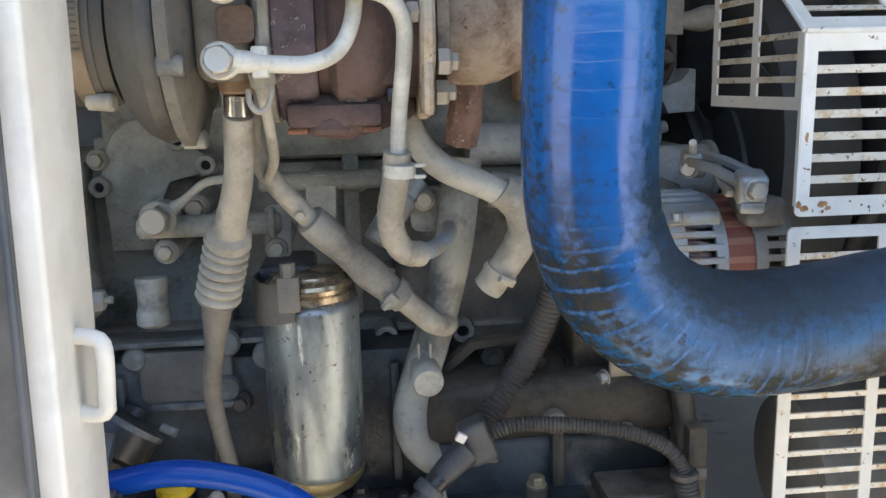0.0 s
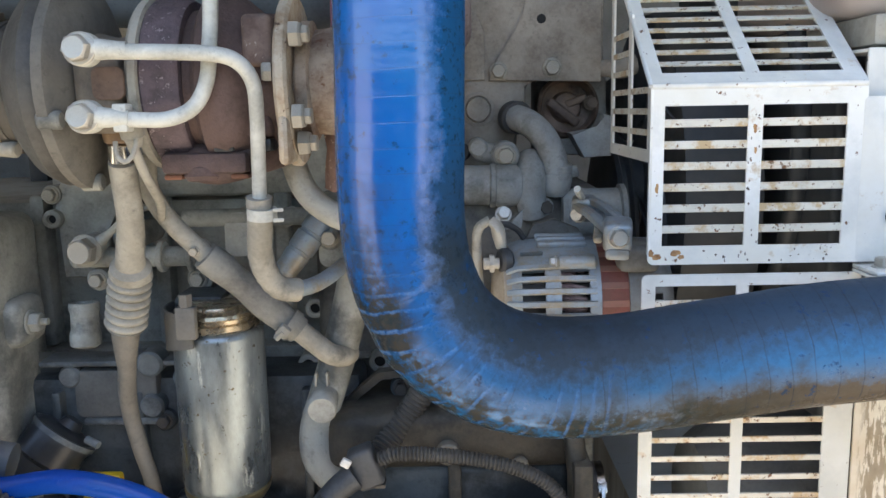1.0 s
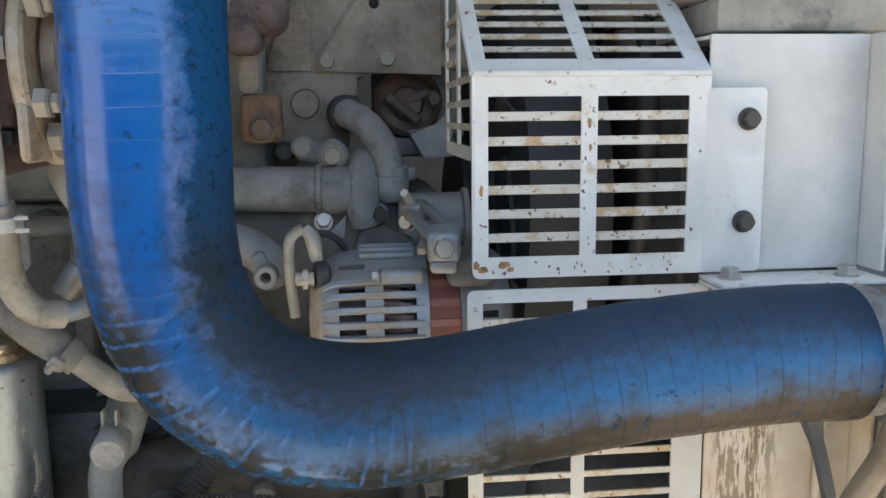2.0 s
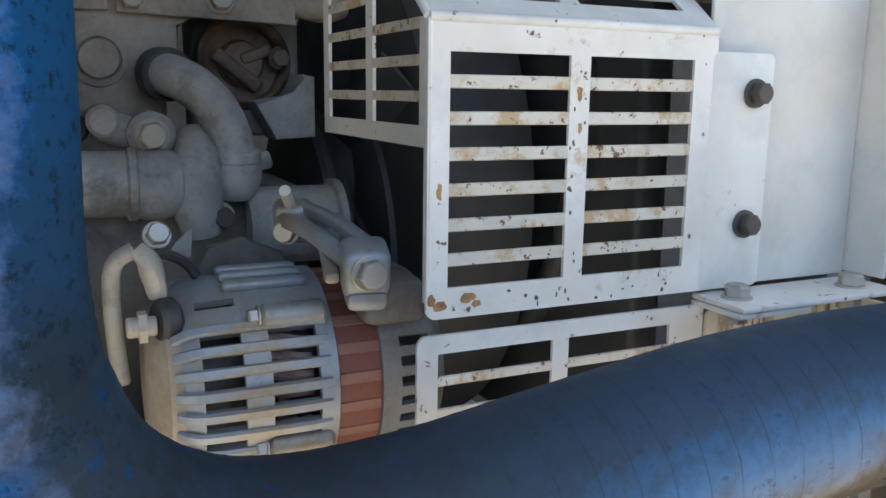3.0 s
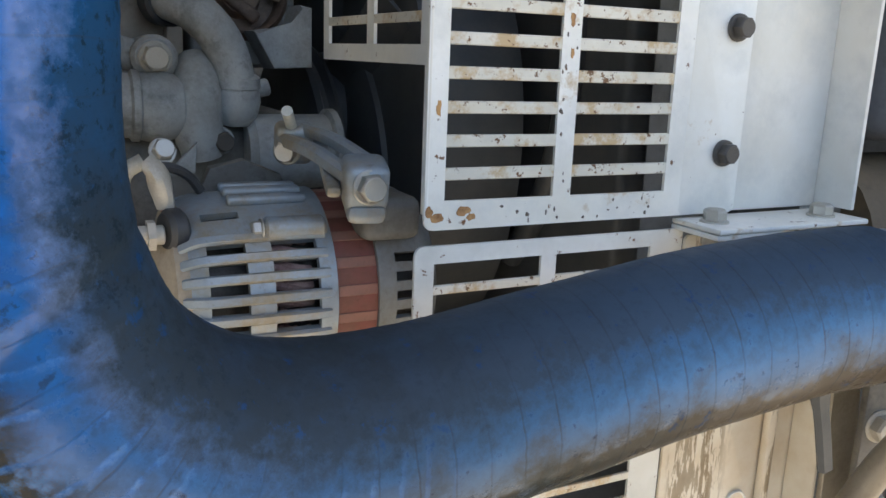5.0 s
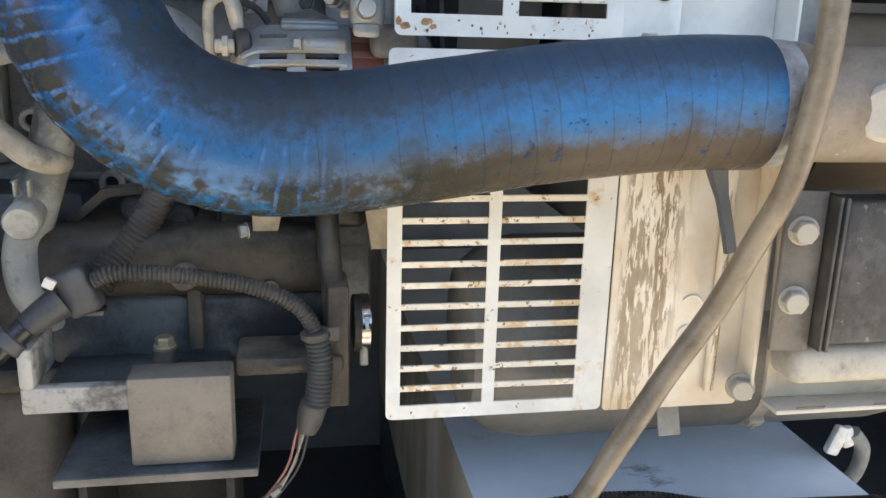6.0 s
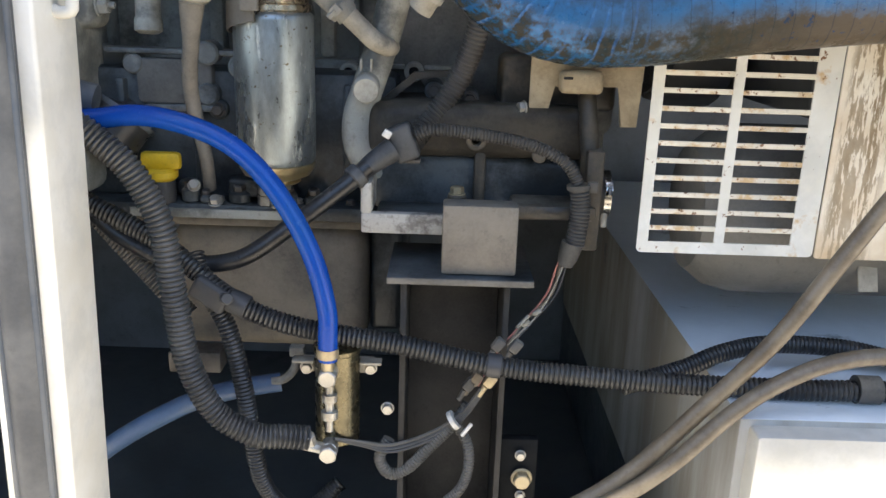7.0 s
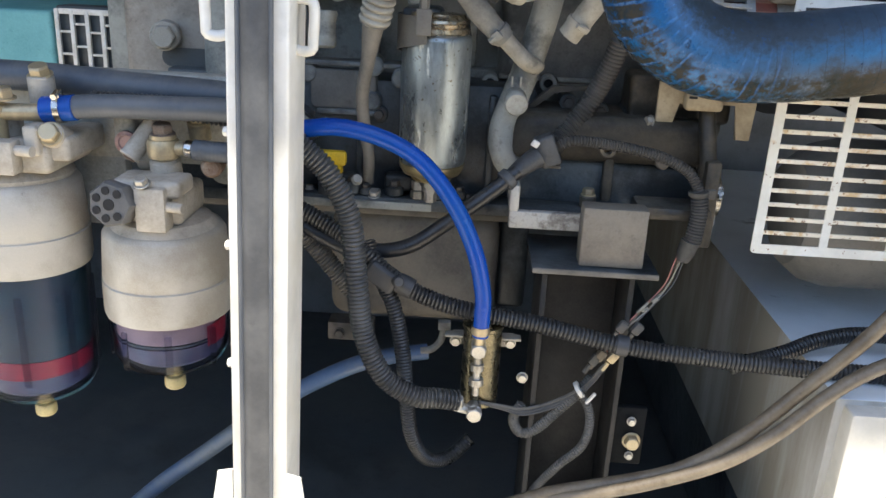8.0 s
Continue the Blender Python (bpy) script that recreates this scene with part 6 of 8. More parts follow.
def bell(name, xs, radii, opened, material):
    """An end bell with two rows of rounded openings; opened(row, k) tells which of the 28 places round it are cut."""
    bm = bmesh.new()
    n = SLOTS * 4
    wall = 0.0055
    rings = []
    for x, r in zip(xs, radii):
        row = []
        for q in (r, r - wall):
            row.append([bm.verts.new((x, AY + q * math.cos(2 * math.pi * k / n), AZ + q * math.sin(2 * math.pi * k / n))) for k in range(n)])
        rings.append(row)
    solid = set()
    for i in range(len(xs) - 1):
        for k in range(n):
            if not (i in (1, 3) and k % 4 > 1 and opened(i // 2, k // 4)):
                solid.add((i, k))
    for i, k in solid:
        l = (k + 1) % n
        for q in (0, 1):
            bm.faces.new((rings[i][q][k], rings[i][q][l], rings[i + 1][q][l], rings[i + 1][q][k]))
        for other, (a, b) in (((i - 1, k), ((i, k), (i, l))), ((i + 1, k), ((i + 1, k), (i + 1, l))), ((i, (k - 1) % n), ((i, k), (i + 1, k))), ((i, l), ((i, l), (i + 1, l)))):
            if other not in solid:
                bm.faces.new((rings[a[0]][0][a[1]], rings[b[0]][0][b[1]], rings[b[0]][1][b[1]], rings[a[0]][1][a[1]]))
    return part(name, bm, material, alt)


def lathe_mesh(p, profile):
    bm = bmesh.new()
    lathe(bm, p, (1, 0, 0), profile, 40)
    return bm


def rear_cut(row, k):
    a = (k + 0.5) * 360 / SLOTS
    return 138 < a < 400 or a < 70 or (row == 0 and 114 < a < 124) or (row == 1 and 104 < a < 116)


rear_bell = bell("rear_housing", (0.480, 0.493, 0.518, 0.535, 0.566, 0.578), (0.062, 0.0695, 0.071, 0.0715, 0.072, 0.072), rear_cut, grey_alu)
bell("front_housing", (0.6085, 0.622, 0.644, 0.6455, 0.652, 0.658), (0.072, 0.071, 0.070, 0.070, 0.066, 0.060), lambda row, k: row == 0 and (145 < (k + 0.5) * 360 / SLOTS < 400 or k < 5), grimy("grey_front_bell", (0.20, 0.215, 0.22), (0.15, 0.135, 0.11), 0.5, metal=0.2, scale=14))
bm = bmesh.new()
lathe(bm, (0.5785, AY, AZ), (1, 0, 0), ((0, 0.05), (0, 0.0690), (0.0298, 0.0690), (0.0298, 0.05)), 56)
stator = part("stator_core", bm, stator_red, alt, "red-brown laminated core")
me = finish(obox(bmesh.new(), Matrix(), (0.0292, 0.0075, 0.0012), 0.0004, 1), "lamination_bar", grimy("dusty_red_bar", (0.26, 0.12, 0.09), (0.20, 0.11, 0.08), 0.7, scale=40))
for k in range(22):
    ob = new("lamination_bar", me)
    ob.matrix_basis = Matrix.Translation((0.5934, AY, AZ)) @ Matrix.Rotation(2 * math.pi * k / 22, 4, "X") @ Matrix.Translation((0, 0, 0.0690))
    adopt(ob, stator)
windings = part("winding_core", lathe_mesh((0.522, AY, AZ), ((0, 0.050), (0, 0.054), (0.044, 0.054), (0.044, 0.050))), bolt_dark, alt)
bm = bmesh.new()
for dx in (0.0, 0.010):
    p = Vector((0.541 + dx, 0, 0.058))
    tube(bm, (p + Vector((-0.012, 0.003, 0.002)), p + Vector((0.0, -0.002, 0.004)), p + Vector((0.012, -0.003, 0.0))), 0.0034, 0.008, 6)
me = finish(bm, "coil", copper)
for k in range(34):
    ob = new("coil", me)
    ob.matrix_basis = Matrix.Translation((0, AY, AZ)) @ Matrix.Rotation(2 * math.pi * k / 34, 4, "X")
    adopt(ob, windings)
bm = rod(bmesh.new(), (0.490, AY, AZ), (0.648, AY, AZ), 0.047, 28)
part("rotor", bm, bolt_dark, alt)
# ridges between the openings, bent over the rear shoulder
bm = tube(bmesh.new(), ((0.478, 0, 0.0610), (0.484, 0, 0.0665), (0.493, 0, 0.0702), (0.520, 0, 0.0718), (0.555, 0, 0.0726), (0.573, 0, 0.0716)), 0.0036, 0.004, 8, shape=lambda s, a: 0.62 + 0.38 * abs(math.sin(a)))
me = finish(bm, "cooling_rib", grey_alu)
for k in range(SLOTS):
    if rear_cut(0, k) and rear_cut(1, k):
        ob = new("cooling_rib", me)
        ob.matrix_basis = Matrix.Translation((0, AY, AZ)) @ Matrix.Rotation((k + 1 / 4) * 2 * math.pi / SLOTS - math.pi / 2, 4, "X")
        adopt(ob, rear_bell)
for a in (133, 206, 266):
    y, z = AY + 0.0715 * math.cos(radians(a)), AZ + 0.0715 * math.sin(radians(a))
    bm = rod(bmesh.new(), (0.531, y, z), (0.575, y, z), 0.0088, 16, 0.003)
    part("bolt_boss", bm, grey_alu, rear_bell)
    bolt(alt, (0.531, y, z), 0.0065, zinc, (-1, 0, 0), True)
for a in (110, 99, 88):
    y, z = AY + 0.0735 * math.cos(radians(a)), AZ + 0.0735 * math.sin(radians(a))
    bm = obox(bmesh.new(), Matrix.Translation((0.540, y, z)) @ Matrix.Rotation(radians(a - 90), 4, "X"), (0.056, 0.009, 0.007), 0.003, 3)
    part("cooling_rib", bm, grey_alu, rear_bell)
bm = bmesh.new()
lathe(bm, (0.482, AY, AZ), (-1, 0, 0), ((0, 0.064), (0.008, 0.060), (0.012, 0.050), (0.018, 0.04), (0.02, 0.01)), 28)

part("end_cap", bm, grimy("tan_end_cap", (0.40, 0.34, 0.26), (0.24, 0.20, 0.15), 0.7), alt)
lead = thing("alternator_plug", (0.462, 1.03, 1.2), "cream connector plug with curved cable at the alternator", "connector")
bm = tube(bmesh.new(), ((0.449, 1.022, 1.13), (0.446, 1.018, 1.165), (0.4455, 1.014, 1.198), (0.449, 1.012, 1.212), (0.460, 1.012, 1.219)), 0.0055, 0.004, 10)
part("cable", bm, pipe_tan, lead)
bm = bmesh.new()
tube(bm, ((0.461, 1.012, 1.219), (0.467, 1.010, 1.212), (0.471, 1.010, 1.200), (0.473, 1.011, 1.188)), lambda u: 0.0062 + 0.0022 * math.sin(3.1 * u), 0.004, 12, shape=lambda s, a: 0.9 + 0.1 * math.sin(3 * a + 150 * s))
part("plug", bm, cream, lead, "cream plastic plug")
for o in (-0.002, 0.0, 0.002):
    bm = tube(bmesh.new(), ((0.472 + o, 1.011, 1.190), (0.474 + o, 1.012, 1.180), (0.478, 1.016, 1.172)), 0.0009, 0.003, 6)
    part("wire", bm, wire_red, lead)
bm = tube(bmesh.new(), ((0.466, 1.018, 1.214), (0.480, 1.026, 1.212), (0.492, 1.032, 1.205), (0.500, 1.036, 1.194)), 0.0036, 0.004, 8)
part("loom_wire", bm, black_plastic, lead)
bm = bmesh.new()
rod(bm, (0.452, 1.0, 1.172), (0.470, 1.0, 1.172), 0.0065, 14, 0.001)
rod(bm, (0.459, 1.0, 1.172), (0.464, 1.0, 1.172), 0.0105, 6)
part("terminal_stud", bm, head_tan, lead)
bm = rod(bmesh.new(), (0.470, 1.002, 1.174), (0.483, 1.006, 1.174), 0.0145, 18, 0.003)
part("terminal", bm, black_plastic, lead)

bm = box(bmesh.new(), (0.596, 0.965, 1.165), (0.640, 1.02, 1.196), 0.008, 3)
part("mounting_lug", bm, dark_alu, alt)
# belt tensioner
tens = thing("belt_tensioner", (0.58, 1.0, 1.21), "cast grey belt adjuster arm with clamp bolt", "bracket")
bm = bmesh.new()
for dx, dz, r in ((-0.0075, -0.003, 0.0062), (0.0085, 0.004, 0.0056)):
    tube(bm, ((0.569 + dx, 1.048, 1.232 + dz), (0.578 + dx, 1.0, 1.228 + dz), (0.589 + dx, 0.950, 1.216 + dz)), r, 0.006, 10, shape=lambda s, a: 0.82 + 0.18 * abs(math.cos(2 * a)))
obox(bm, pose(0.580, 1.0, 1.216, 15, 0, -12), (0.010, 0.10, 0.008), 0.003)
obox(bm, pose(0.5905, 0.952, 1.210, 15, 0, -12), (0.030, 0.030, 0.032), 0.006, 3)
obox(bm, pose(0.5905, 0.950, 1.192, 15, 0, -12), (0.026, 0.022, 0.014), 0.005, 2)
obox(bm, pose(0.571, 1.050, 1.226, 15, 0, -12), (0.028, 0.022, 0.030), 0.006, 3)
part("arm", bm, grey_alu, tens)
bolt(tens, (0.5885, 0.937, 1.209), 0.0095, zinc, (0, -1, 0), True, 8)
bolt(tens, (0.5645, 1.044, 1.220), 0.0085, zinc, (-0.6, -1, 0), True)
bm = rod(bmesh.new(), (0.569, 1.046, 1.236), (0.559, 1.024, 1.251), 0.0042, 10)
part("stud", bm, pipe_pale, tens)

# ---- right end: pipe, brackets ----
outlet = thing("cooler_pipe", (0.97, 0.79, 1.14), "grey-brown metal charge air pipe at the hose end", "pipe")
bm = bmesh.new()
lathe(bm, (0.84, 0.796, 1.142), (1, -0.01, 0), ((0, 0.044), (0.066, 0.0465), (0.072, 0.049), (0.080, 0.049), (0.084, 0.0465), (0.30, 0.0465), (0.36, 0.052)), 36)
part("pipe", bm, grimy("brown_grey_pipe", (0.20, 0.17, 0.135), (0.12, 0.09, 0.06), 0.55, scale=14, speck=((0.45, 0.45, 0.43), 40, 0.66)), outlet)
bm = rod(bmesh.new(), (0.978, 0.760, 1.141), (0.966, 0.742, 1.140), 0.0225, 24, 0.004)
part("round_cap", bm, cream, outlet, "cream round cap")
stayr = thing("mounting_bracket", (1.0, 0.85, 1.0), "black steel bracket with two large bolts", "bracket")
bm = obox(bmesh.new(), pose(0.9640, 0.8225, 0.992, 0, 0, -8), (0.036, 0.008, 0.150), 0.003)
part("plate", bm, grimy("oily_grey_bracket", (0.13, 0.118, 0.098), (0.06, 0.055, 0.048), 0.5, scale=14), stayr)
bm = box(bmesh.new(), (0.9825, 0.803, 0.922), (0.9860, 0.84, 1.063), 0.001)
box(bm, (0.9875, 0.801, 0.922), (0.9910, 0.84, 1.063), 0.001)
box(bm, (0.9830, 0.812, 0.922), (0.9905, 0.84, 1.063), 0.001)
part("edge_rail", bm, grimy("black_bracket", (0.030, 0.029, 0.028), (0.075, 0.070, 0.062), 0.45, scale=20), stayr, "black double edge rail")
bm = box(bmesh.new(), (0.9915, 0.806, 0.926), (1.16, 0.84, 1.060), 0.006, 3)
part("rubber_block", bm, grimy("worn_rubber_block", (0.026, 0.025, 0.025), (0.060, 0.058, 0.056), 0.6, scale=24, amount=(0.5, 0.62), speck=((0.13, 0.125, 0.12), 45, 0.60), lump=0.5), stayr, "worn black rubber mount")
for z in (0.967, 1.031):
    bolt(stayr, (0.9610, 0.8185, z), 0.0110, bolt_dusty, (-0.25, -0.96, 0))
bm = box(bmesh.new(), (0.972, 0.818, 0.880), (1.16, 0.866, 0.9205), 0.014, 4)
part("foot_casting", bm, pipe_tan, stayr, "dusty rounded foot casting")
arm = thing("support_arm", (1.0, 0.86, 0.9), "pale painted curved support arm below the bracket", "bracket")
bm = plate(bmesh.new(), ((0, 0.205), (0.034, 0.205), (0.040, 0.12), (0.052, 0.068), (0.066, 0.040), (0.088, 0.026), (0.24, 0.024), (0.24, -0.012), (0.13, -0.004), (0.009, 0.0), (0.009, 0.032)), facing(0.970, 0.874, 0.8475), 0.005, 0.0012)
part("arm", bm, grimy("tan_painted_sheet", (0.50, 0.455, 0.365), (0.36, 0.31, 0.235), 0.55, scale=10, relief=0.15), arm)
bm = box(bmesh.new(), (0.974, 0.838, 0.843), (1.21, 0.868, 0.848), 0.0015)
part("foot_flange", bm, cream, arm)
# dark bars stand in for the shade in cut slots
for x in (0.994, 1.078):
    part("slot", box(bmesh.new(), (x, 0.8365, 0.8492), (x + 0.03, 0.8372, 0.8512), 0.0), bolt_dark, arm)
bolt(arm, (0.955, 0.875, 0.858), 0.012, bolt_dusty, (-0.3, -1, 0))
column = thing("canopy_column", (1.03, 1.0, 0.7), "dark grey painted column behind the bracket", "column")
bm = box(bmesh.new(), (0.975, 0.93, 0.915), (1.03, 1.0, 2.038), 0.004)
part("body", bm, grimy("column_paint", (0.24, 0.25, 0.245), (0.15, 0.15, 0.14), 0.6, scale=7), column)
duct = thing("brown_duct", (1.15, 0.95, 1.2), "brown dusty duct with a dark blue-grey lid", "duct")
bm = tube(bmesh.new(), ((1.036, 0.97, 1.13), (1.10, 0.96, 1.13), (1.30, 0.96, 1.13)), 0.09, 0.03, 28)
part("body", bm, grimy("brown_duct_paint", (0.13, 0.092, 0.052), (0.075, 0.055, 0.036), 0.7, scale=6), duct)
bm = box(bmesh.new(), (1.035, 0.90, 1.235), (1.35, 1.1, 1.40), 0.02, 3)
part("lid", bm, grimy("blue_grey_lid", (0.12, 0.125, 0.14), (0.08, 0.08, 0.085), 0.6, scale=8), duct)


# ---- engine mount ----
mount = thing("engine_mount", (0.40, 0.95, 0.35), "grey steel engine mount stand with a square rubber block", "engine mount")
bm = box(bmesh.new(), (0.3675, 0.915, 0.787), (0.4610, 0.953, 0.8760), 0.003, 2)
part("block", bm, grimy("dusty_tan_block", (0.19, 0.168, 0.135), (0.12, 0.106, 0.088), 0.75, scale=9), mount, "dusty tan rubber block")
bm = box(bmesh.new(), (0.300, 0.905, 0.776), (0.484, 1.06, 0.785), 0.0015)
part("top_plate", bm, cast_oily_shaded, mount, "oil-blackened top plate")
bm = box(bmesh.new(), (0.3005, 0.9015, 0.7765), (0.4835, 0.9046, 0.7848), 0.001)
part("plate_edge", bm, grey_paint, mount)
stand = dull(grimy("oily_stand_steel", (0.044, 0.041, 0.037), (0.022, 0.021, 0.020), 0.5, scale=9), 0.25)
part("side_plate", box(bmesh.new(), (0.317, 0.918, 0.102), (0.325, 1.05, 0.7745), 0.001), stand, mount)
part("web_plate", box(bmesh.new(), (0.3255, 1.03, 0.102), (0.4495, 1.038, 0.7745), 0.001), stand, mount)
part("side_plate", box(bmesh.new(), (0.450, 0.940, 0.102), (0.458, 1.05, 0.7745), 0.001), stand, mount)
bm = box(bmesh.new(), (0.263, 0.955, 0.826), (0.372, 0.970, 0.853), 0.003)
box(bm, (0.262, 0.955, 0.850), (0.277, 1.03, 0.893), 0.005)
part("bracket", bm, grimy("chipped_bracket", (0.42, 0.40, 0.355), (0.16, 0.145, 0.125), 0.6, scale=30, amount=(0.5, 0.6)), mount, "chipped pale bracket arm")
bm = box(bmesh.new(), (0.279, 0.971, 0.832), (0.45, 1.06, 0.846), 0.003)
part("tray", bm, cast_oily_shaded, mount, "oil-wet black tray")
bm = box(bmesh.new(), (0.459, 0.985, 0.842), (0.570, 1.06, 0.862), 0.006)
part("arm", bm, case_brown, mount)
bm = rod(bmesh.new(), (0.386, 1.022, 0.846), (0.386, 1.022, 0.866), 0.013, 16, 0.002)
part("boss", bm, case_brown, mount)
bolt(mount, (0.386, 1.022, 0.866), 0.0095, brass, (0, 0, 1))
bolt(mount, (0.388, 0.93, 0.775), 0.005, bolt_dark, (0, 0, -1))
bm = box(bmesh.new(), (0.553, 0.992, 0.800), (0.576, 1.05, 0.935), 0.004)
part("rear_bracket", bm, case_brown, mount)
# near-black colour and low sheen put deep shade into this bracket
deep_shade_black = dull(grimy("deep_shade_plate", (0.010, 0.011, 0.012), (0.020, 0.020, 0.019), 0.6, scale=9), 0.08)
keeper = thing("floor_bracket", (0.49, 0.97, 0.5), "dark floor bracket with a brass-coloured bolt", "bracket")
bm = box(bmesh.new(), (0.4585, 0.962, 0.425), (0.512, 0.978, 0.532), 0.004)
part("plate", bm, deep_shade_black, keeper)
bolt(keeper, (0.4906, 0.957, 0.474), 0.0125, brass)
bolt(keeper, (0.487, 0.957, 0.510), 0.0065, zinc)
bolt(keeper, (0.490, 0.957, 0.446), 0.006, zinc)
# pale bracket under the blue hose
bracket_tan = grimy("tan_cream_casting", (0.43, 0.355, 0.235), (0.26, 0.205, 0.13), 0.6, scale=16, lump=0.4)
brk = thing("sensor_bracket", (0.5, 1.05, 1.0), "cream painted sheet bracket under the blue hose", "bracket")
bm = plate(bmesh.new(), ((0.0, -0.006), (0.024, -0.004), (0.032, 0.042), (0.06, 0.030), (0.085, 0.028), (0.095, 0.042), (0.118, 0.042), (0.124, -0.012), (0.146, -0.012), (0.150, 0.07), (0.0, 0.09)), facing(0.478, 1.05, 0.972), 0.006, 0.0015)
part("sheet", bm, bracket_tan, brk)
bm = box(bmesh.new(), (0.515, 1.022, 1.004), (0.572, 1.046, 1.034), 0.007, 3)
part("tray", bm, bracket_tan, brk)
bm = box(bmesh.new(), (0.519, 1.0208, 1.0225), (0.531, 1.0235, 1.0262), 0.0008)
part("slot", bm, hole_black, brk)
bolt(brk, (0.472, 1.045, 0.982), 0.008, zinc, (-1, -0.4, 0))
bm = tube(bmesh.new(), ((0.556, 1.065, 1.02), (0.556, 1.040, 0.985), (0.558, 1.022, 0.95), (0.562, 1.015, 0.90), (0.562, 1.015, 0.85)), 0.0125, 0.008, 16)
single("dipstick_tube", bm, case_brown, "dark upright tube under the pale bracket", "pipe")
dom = thing("steel_coupling", (0.60, 1.10, 0.85), "bright steel clamp coupling by the lower guard", "coupling")
bm = bmesh.new()
lathe(bm, (0.585, 1.10, 0.856), (1, 0, 0), ((0, 0.03), (0.002, 0.034), (0.016, 0.034), (0.018, 0.03)), 28)
part("ring", bm, bolt_dark, dom)
bm = clamp(bmesh.new(), (0.600, 1.10, 0.856), (1, 0, 0), 0.0335, 0.010, (0, -1, 0.5))
part("band", bm, steel_shiny, dom, "bright steel band")
bm = rod(bmesh.new(), (0.598, 1.08, 0.835), (0.598, 1.078, 0.812), 0.005, 10)
part("screw", bm, pipe_pale, dom)

# ---- lift pump ----
pump = thing("fuel_lift_pump", (0.235, 0.92, 0.53), "brass-coloured electric fuel lift pump with banjo fittings", "pump")
PX, PY = 0.236, 0.925
bm = bmesh.new()
lathe(bm, (PX, PY, 0.545), (0, 0, 1), ((0, 0.012), (0.002, 0.026), (0.006, 0.0295), (0.130, 0.0295), (0.132, 0.0315), (0.137, 0.0315), (0.139, 0.028), (0.141, 0.01)), 36)
part("body", bm, grimy("olive_brass_body", (0.17, 0.15, 0.098), (0.085, 0.078, 0.055), 0.26, metal=0.9, scale=25, relief=0.1), pump, "olive brass pump body")
bm = box(bmesh.new(), (0.178, 0.912, 0.660), (0.206, 0.93, 0.664), 0.001)
box(bm, (0.266, 0.912, 0.660), (0.294, 0.93, 0.664), 0.001)
box(bm, (0.190, 0.932, 0.640), (0.284, 0.936, 0.663), 0.001)
part("bracket", bm, pipe_tan, pump)
for x, z in ((0.195, 0.648), (0.279, 0.650), (0.302, 0.592)):
    bolt(pump, (x, 0.928, z), 0.0075, zinc)
for z, m in ((0.660, zinc), (0.553, zinc)):
    bm = rod(bmesh.new(), (PX - 0.006, 0.906, z), (PX - 0.006, 0.878, z), 0.011, 20, 0.002)
    part("banjo_eye", bm, m, pump)
    bolt(pump, (PX - 0.006, 0.880, z), 0.0125, m, (0, -1, 0), False, 20)
bm = bmesh.new()
lathe(bm, (PX - 0.006, 0.893, 0.640), (0, -0.1, -1), ((0, 0.006), (0.012, 0.006), (0.012, 0.010), (0.022, 0.010), (0.022, 0.006), (0.035, 0.006), (0.035, 0.011), (0.045, 0.011), (0.045, 0.005), (0.062, 0.005)), 12)
part("stem", bm, zinc, pump)
bm = rod(bmesh.new(), (PX - 0.012, 0.885, 0.553), (PX - 0.038, 0.880, 0.562), 0.008, 8, 0.001)
rod(bm, (PX - 0.028, 0.882, 0.560), (PX - 0.03, 0.872, 0.580), 0.007, 8, 0.001)
part("elbow", bm, zinc, pump)
bm = rod(bmesh.new(), (PX - 0.006, 0.876, 0.666), (PX - 0.005, 0.871, 0.694), 0.008, 14, 0.001)
part("hose_barb", bm, brass, pump)

# blue fuel line
bm = tube(bmesh.new(), ((-0.125, 0.882, 0.990), (-0.10, 0.878, 0.980), (-0.046, 0.875, 0.973), (0.019, 0.878, 0.979), (0.083, 0.878, 0.966), (0.134, 0.877, 0.938), (0.178, 0.875, 0.887), (0.213, 0.872, 0.820), (0.230, 0.870, 0.755), (0.2315, 0.869, 0.715), (0.231, 0.870, 0.686)), 0.0122, 0.006, 18)
fuel = thing("fuel_line", (0.23, 0.87, 0.68), "smooth bright blue plastic fuel line", "hose")
part("line", bm, blue_tube, fuel)
bm = bmesh.new()
lathe(bm, (0.231, 0.870, 0.702), (0, 0, -1), ((0, 0.0122), (0, 0.0138), (0.012, 0.0138), (0.012, 0.0122)), 20)
part("crimp", bm, brass, fuel, "brass crimp at the pump end")

# ---- conduits ----
def loom(name, points, r, material, label, pitch=0.0054, depth=0.24):
    t = thing(name, points[0], label, "cable conduit", "wiring conduits")
    part("conduit", ridged(bmesh.new(), points, r, pitch, depth), material, t)
    return t


loom("wiring_conduit", ((-0.30, 0.84, 1.0), (-0.15, 0.85, 0.995), (-0.06, 0.855, 0.975), (-0.02, 0.858, 0.948), (0.012, 0.858, 0.915), (0.040, 0.858, 0.855), (0.050, 0.858, 0.77), (0.062, 0.858, 0.682), (0.092, 0.858, 0.616), (0.139, 0.862, 0.584), (0.175, 0.872, 0.577), (0.204, 0.88, 0.571)), 0.0165, conduit_grey, "thick grey-black ribbed conduit curving down to the pump", 0.0062, 0.22)
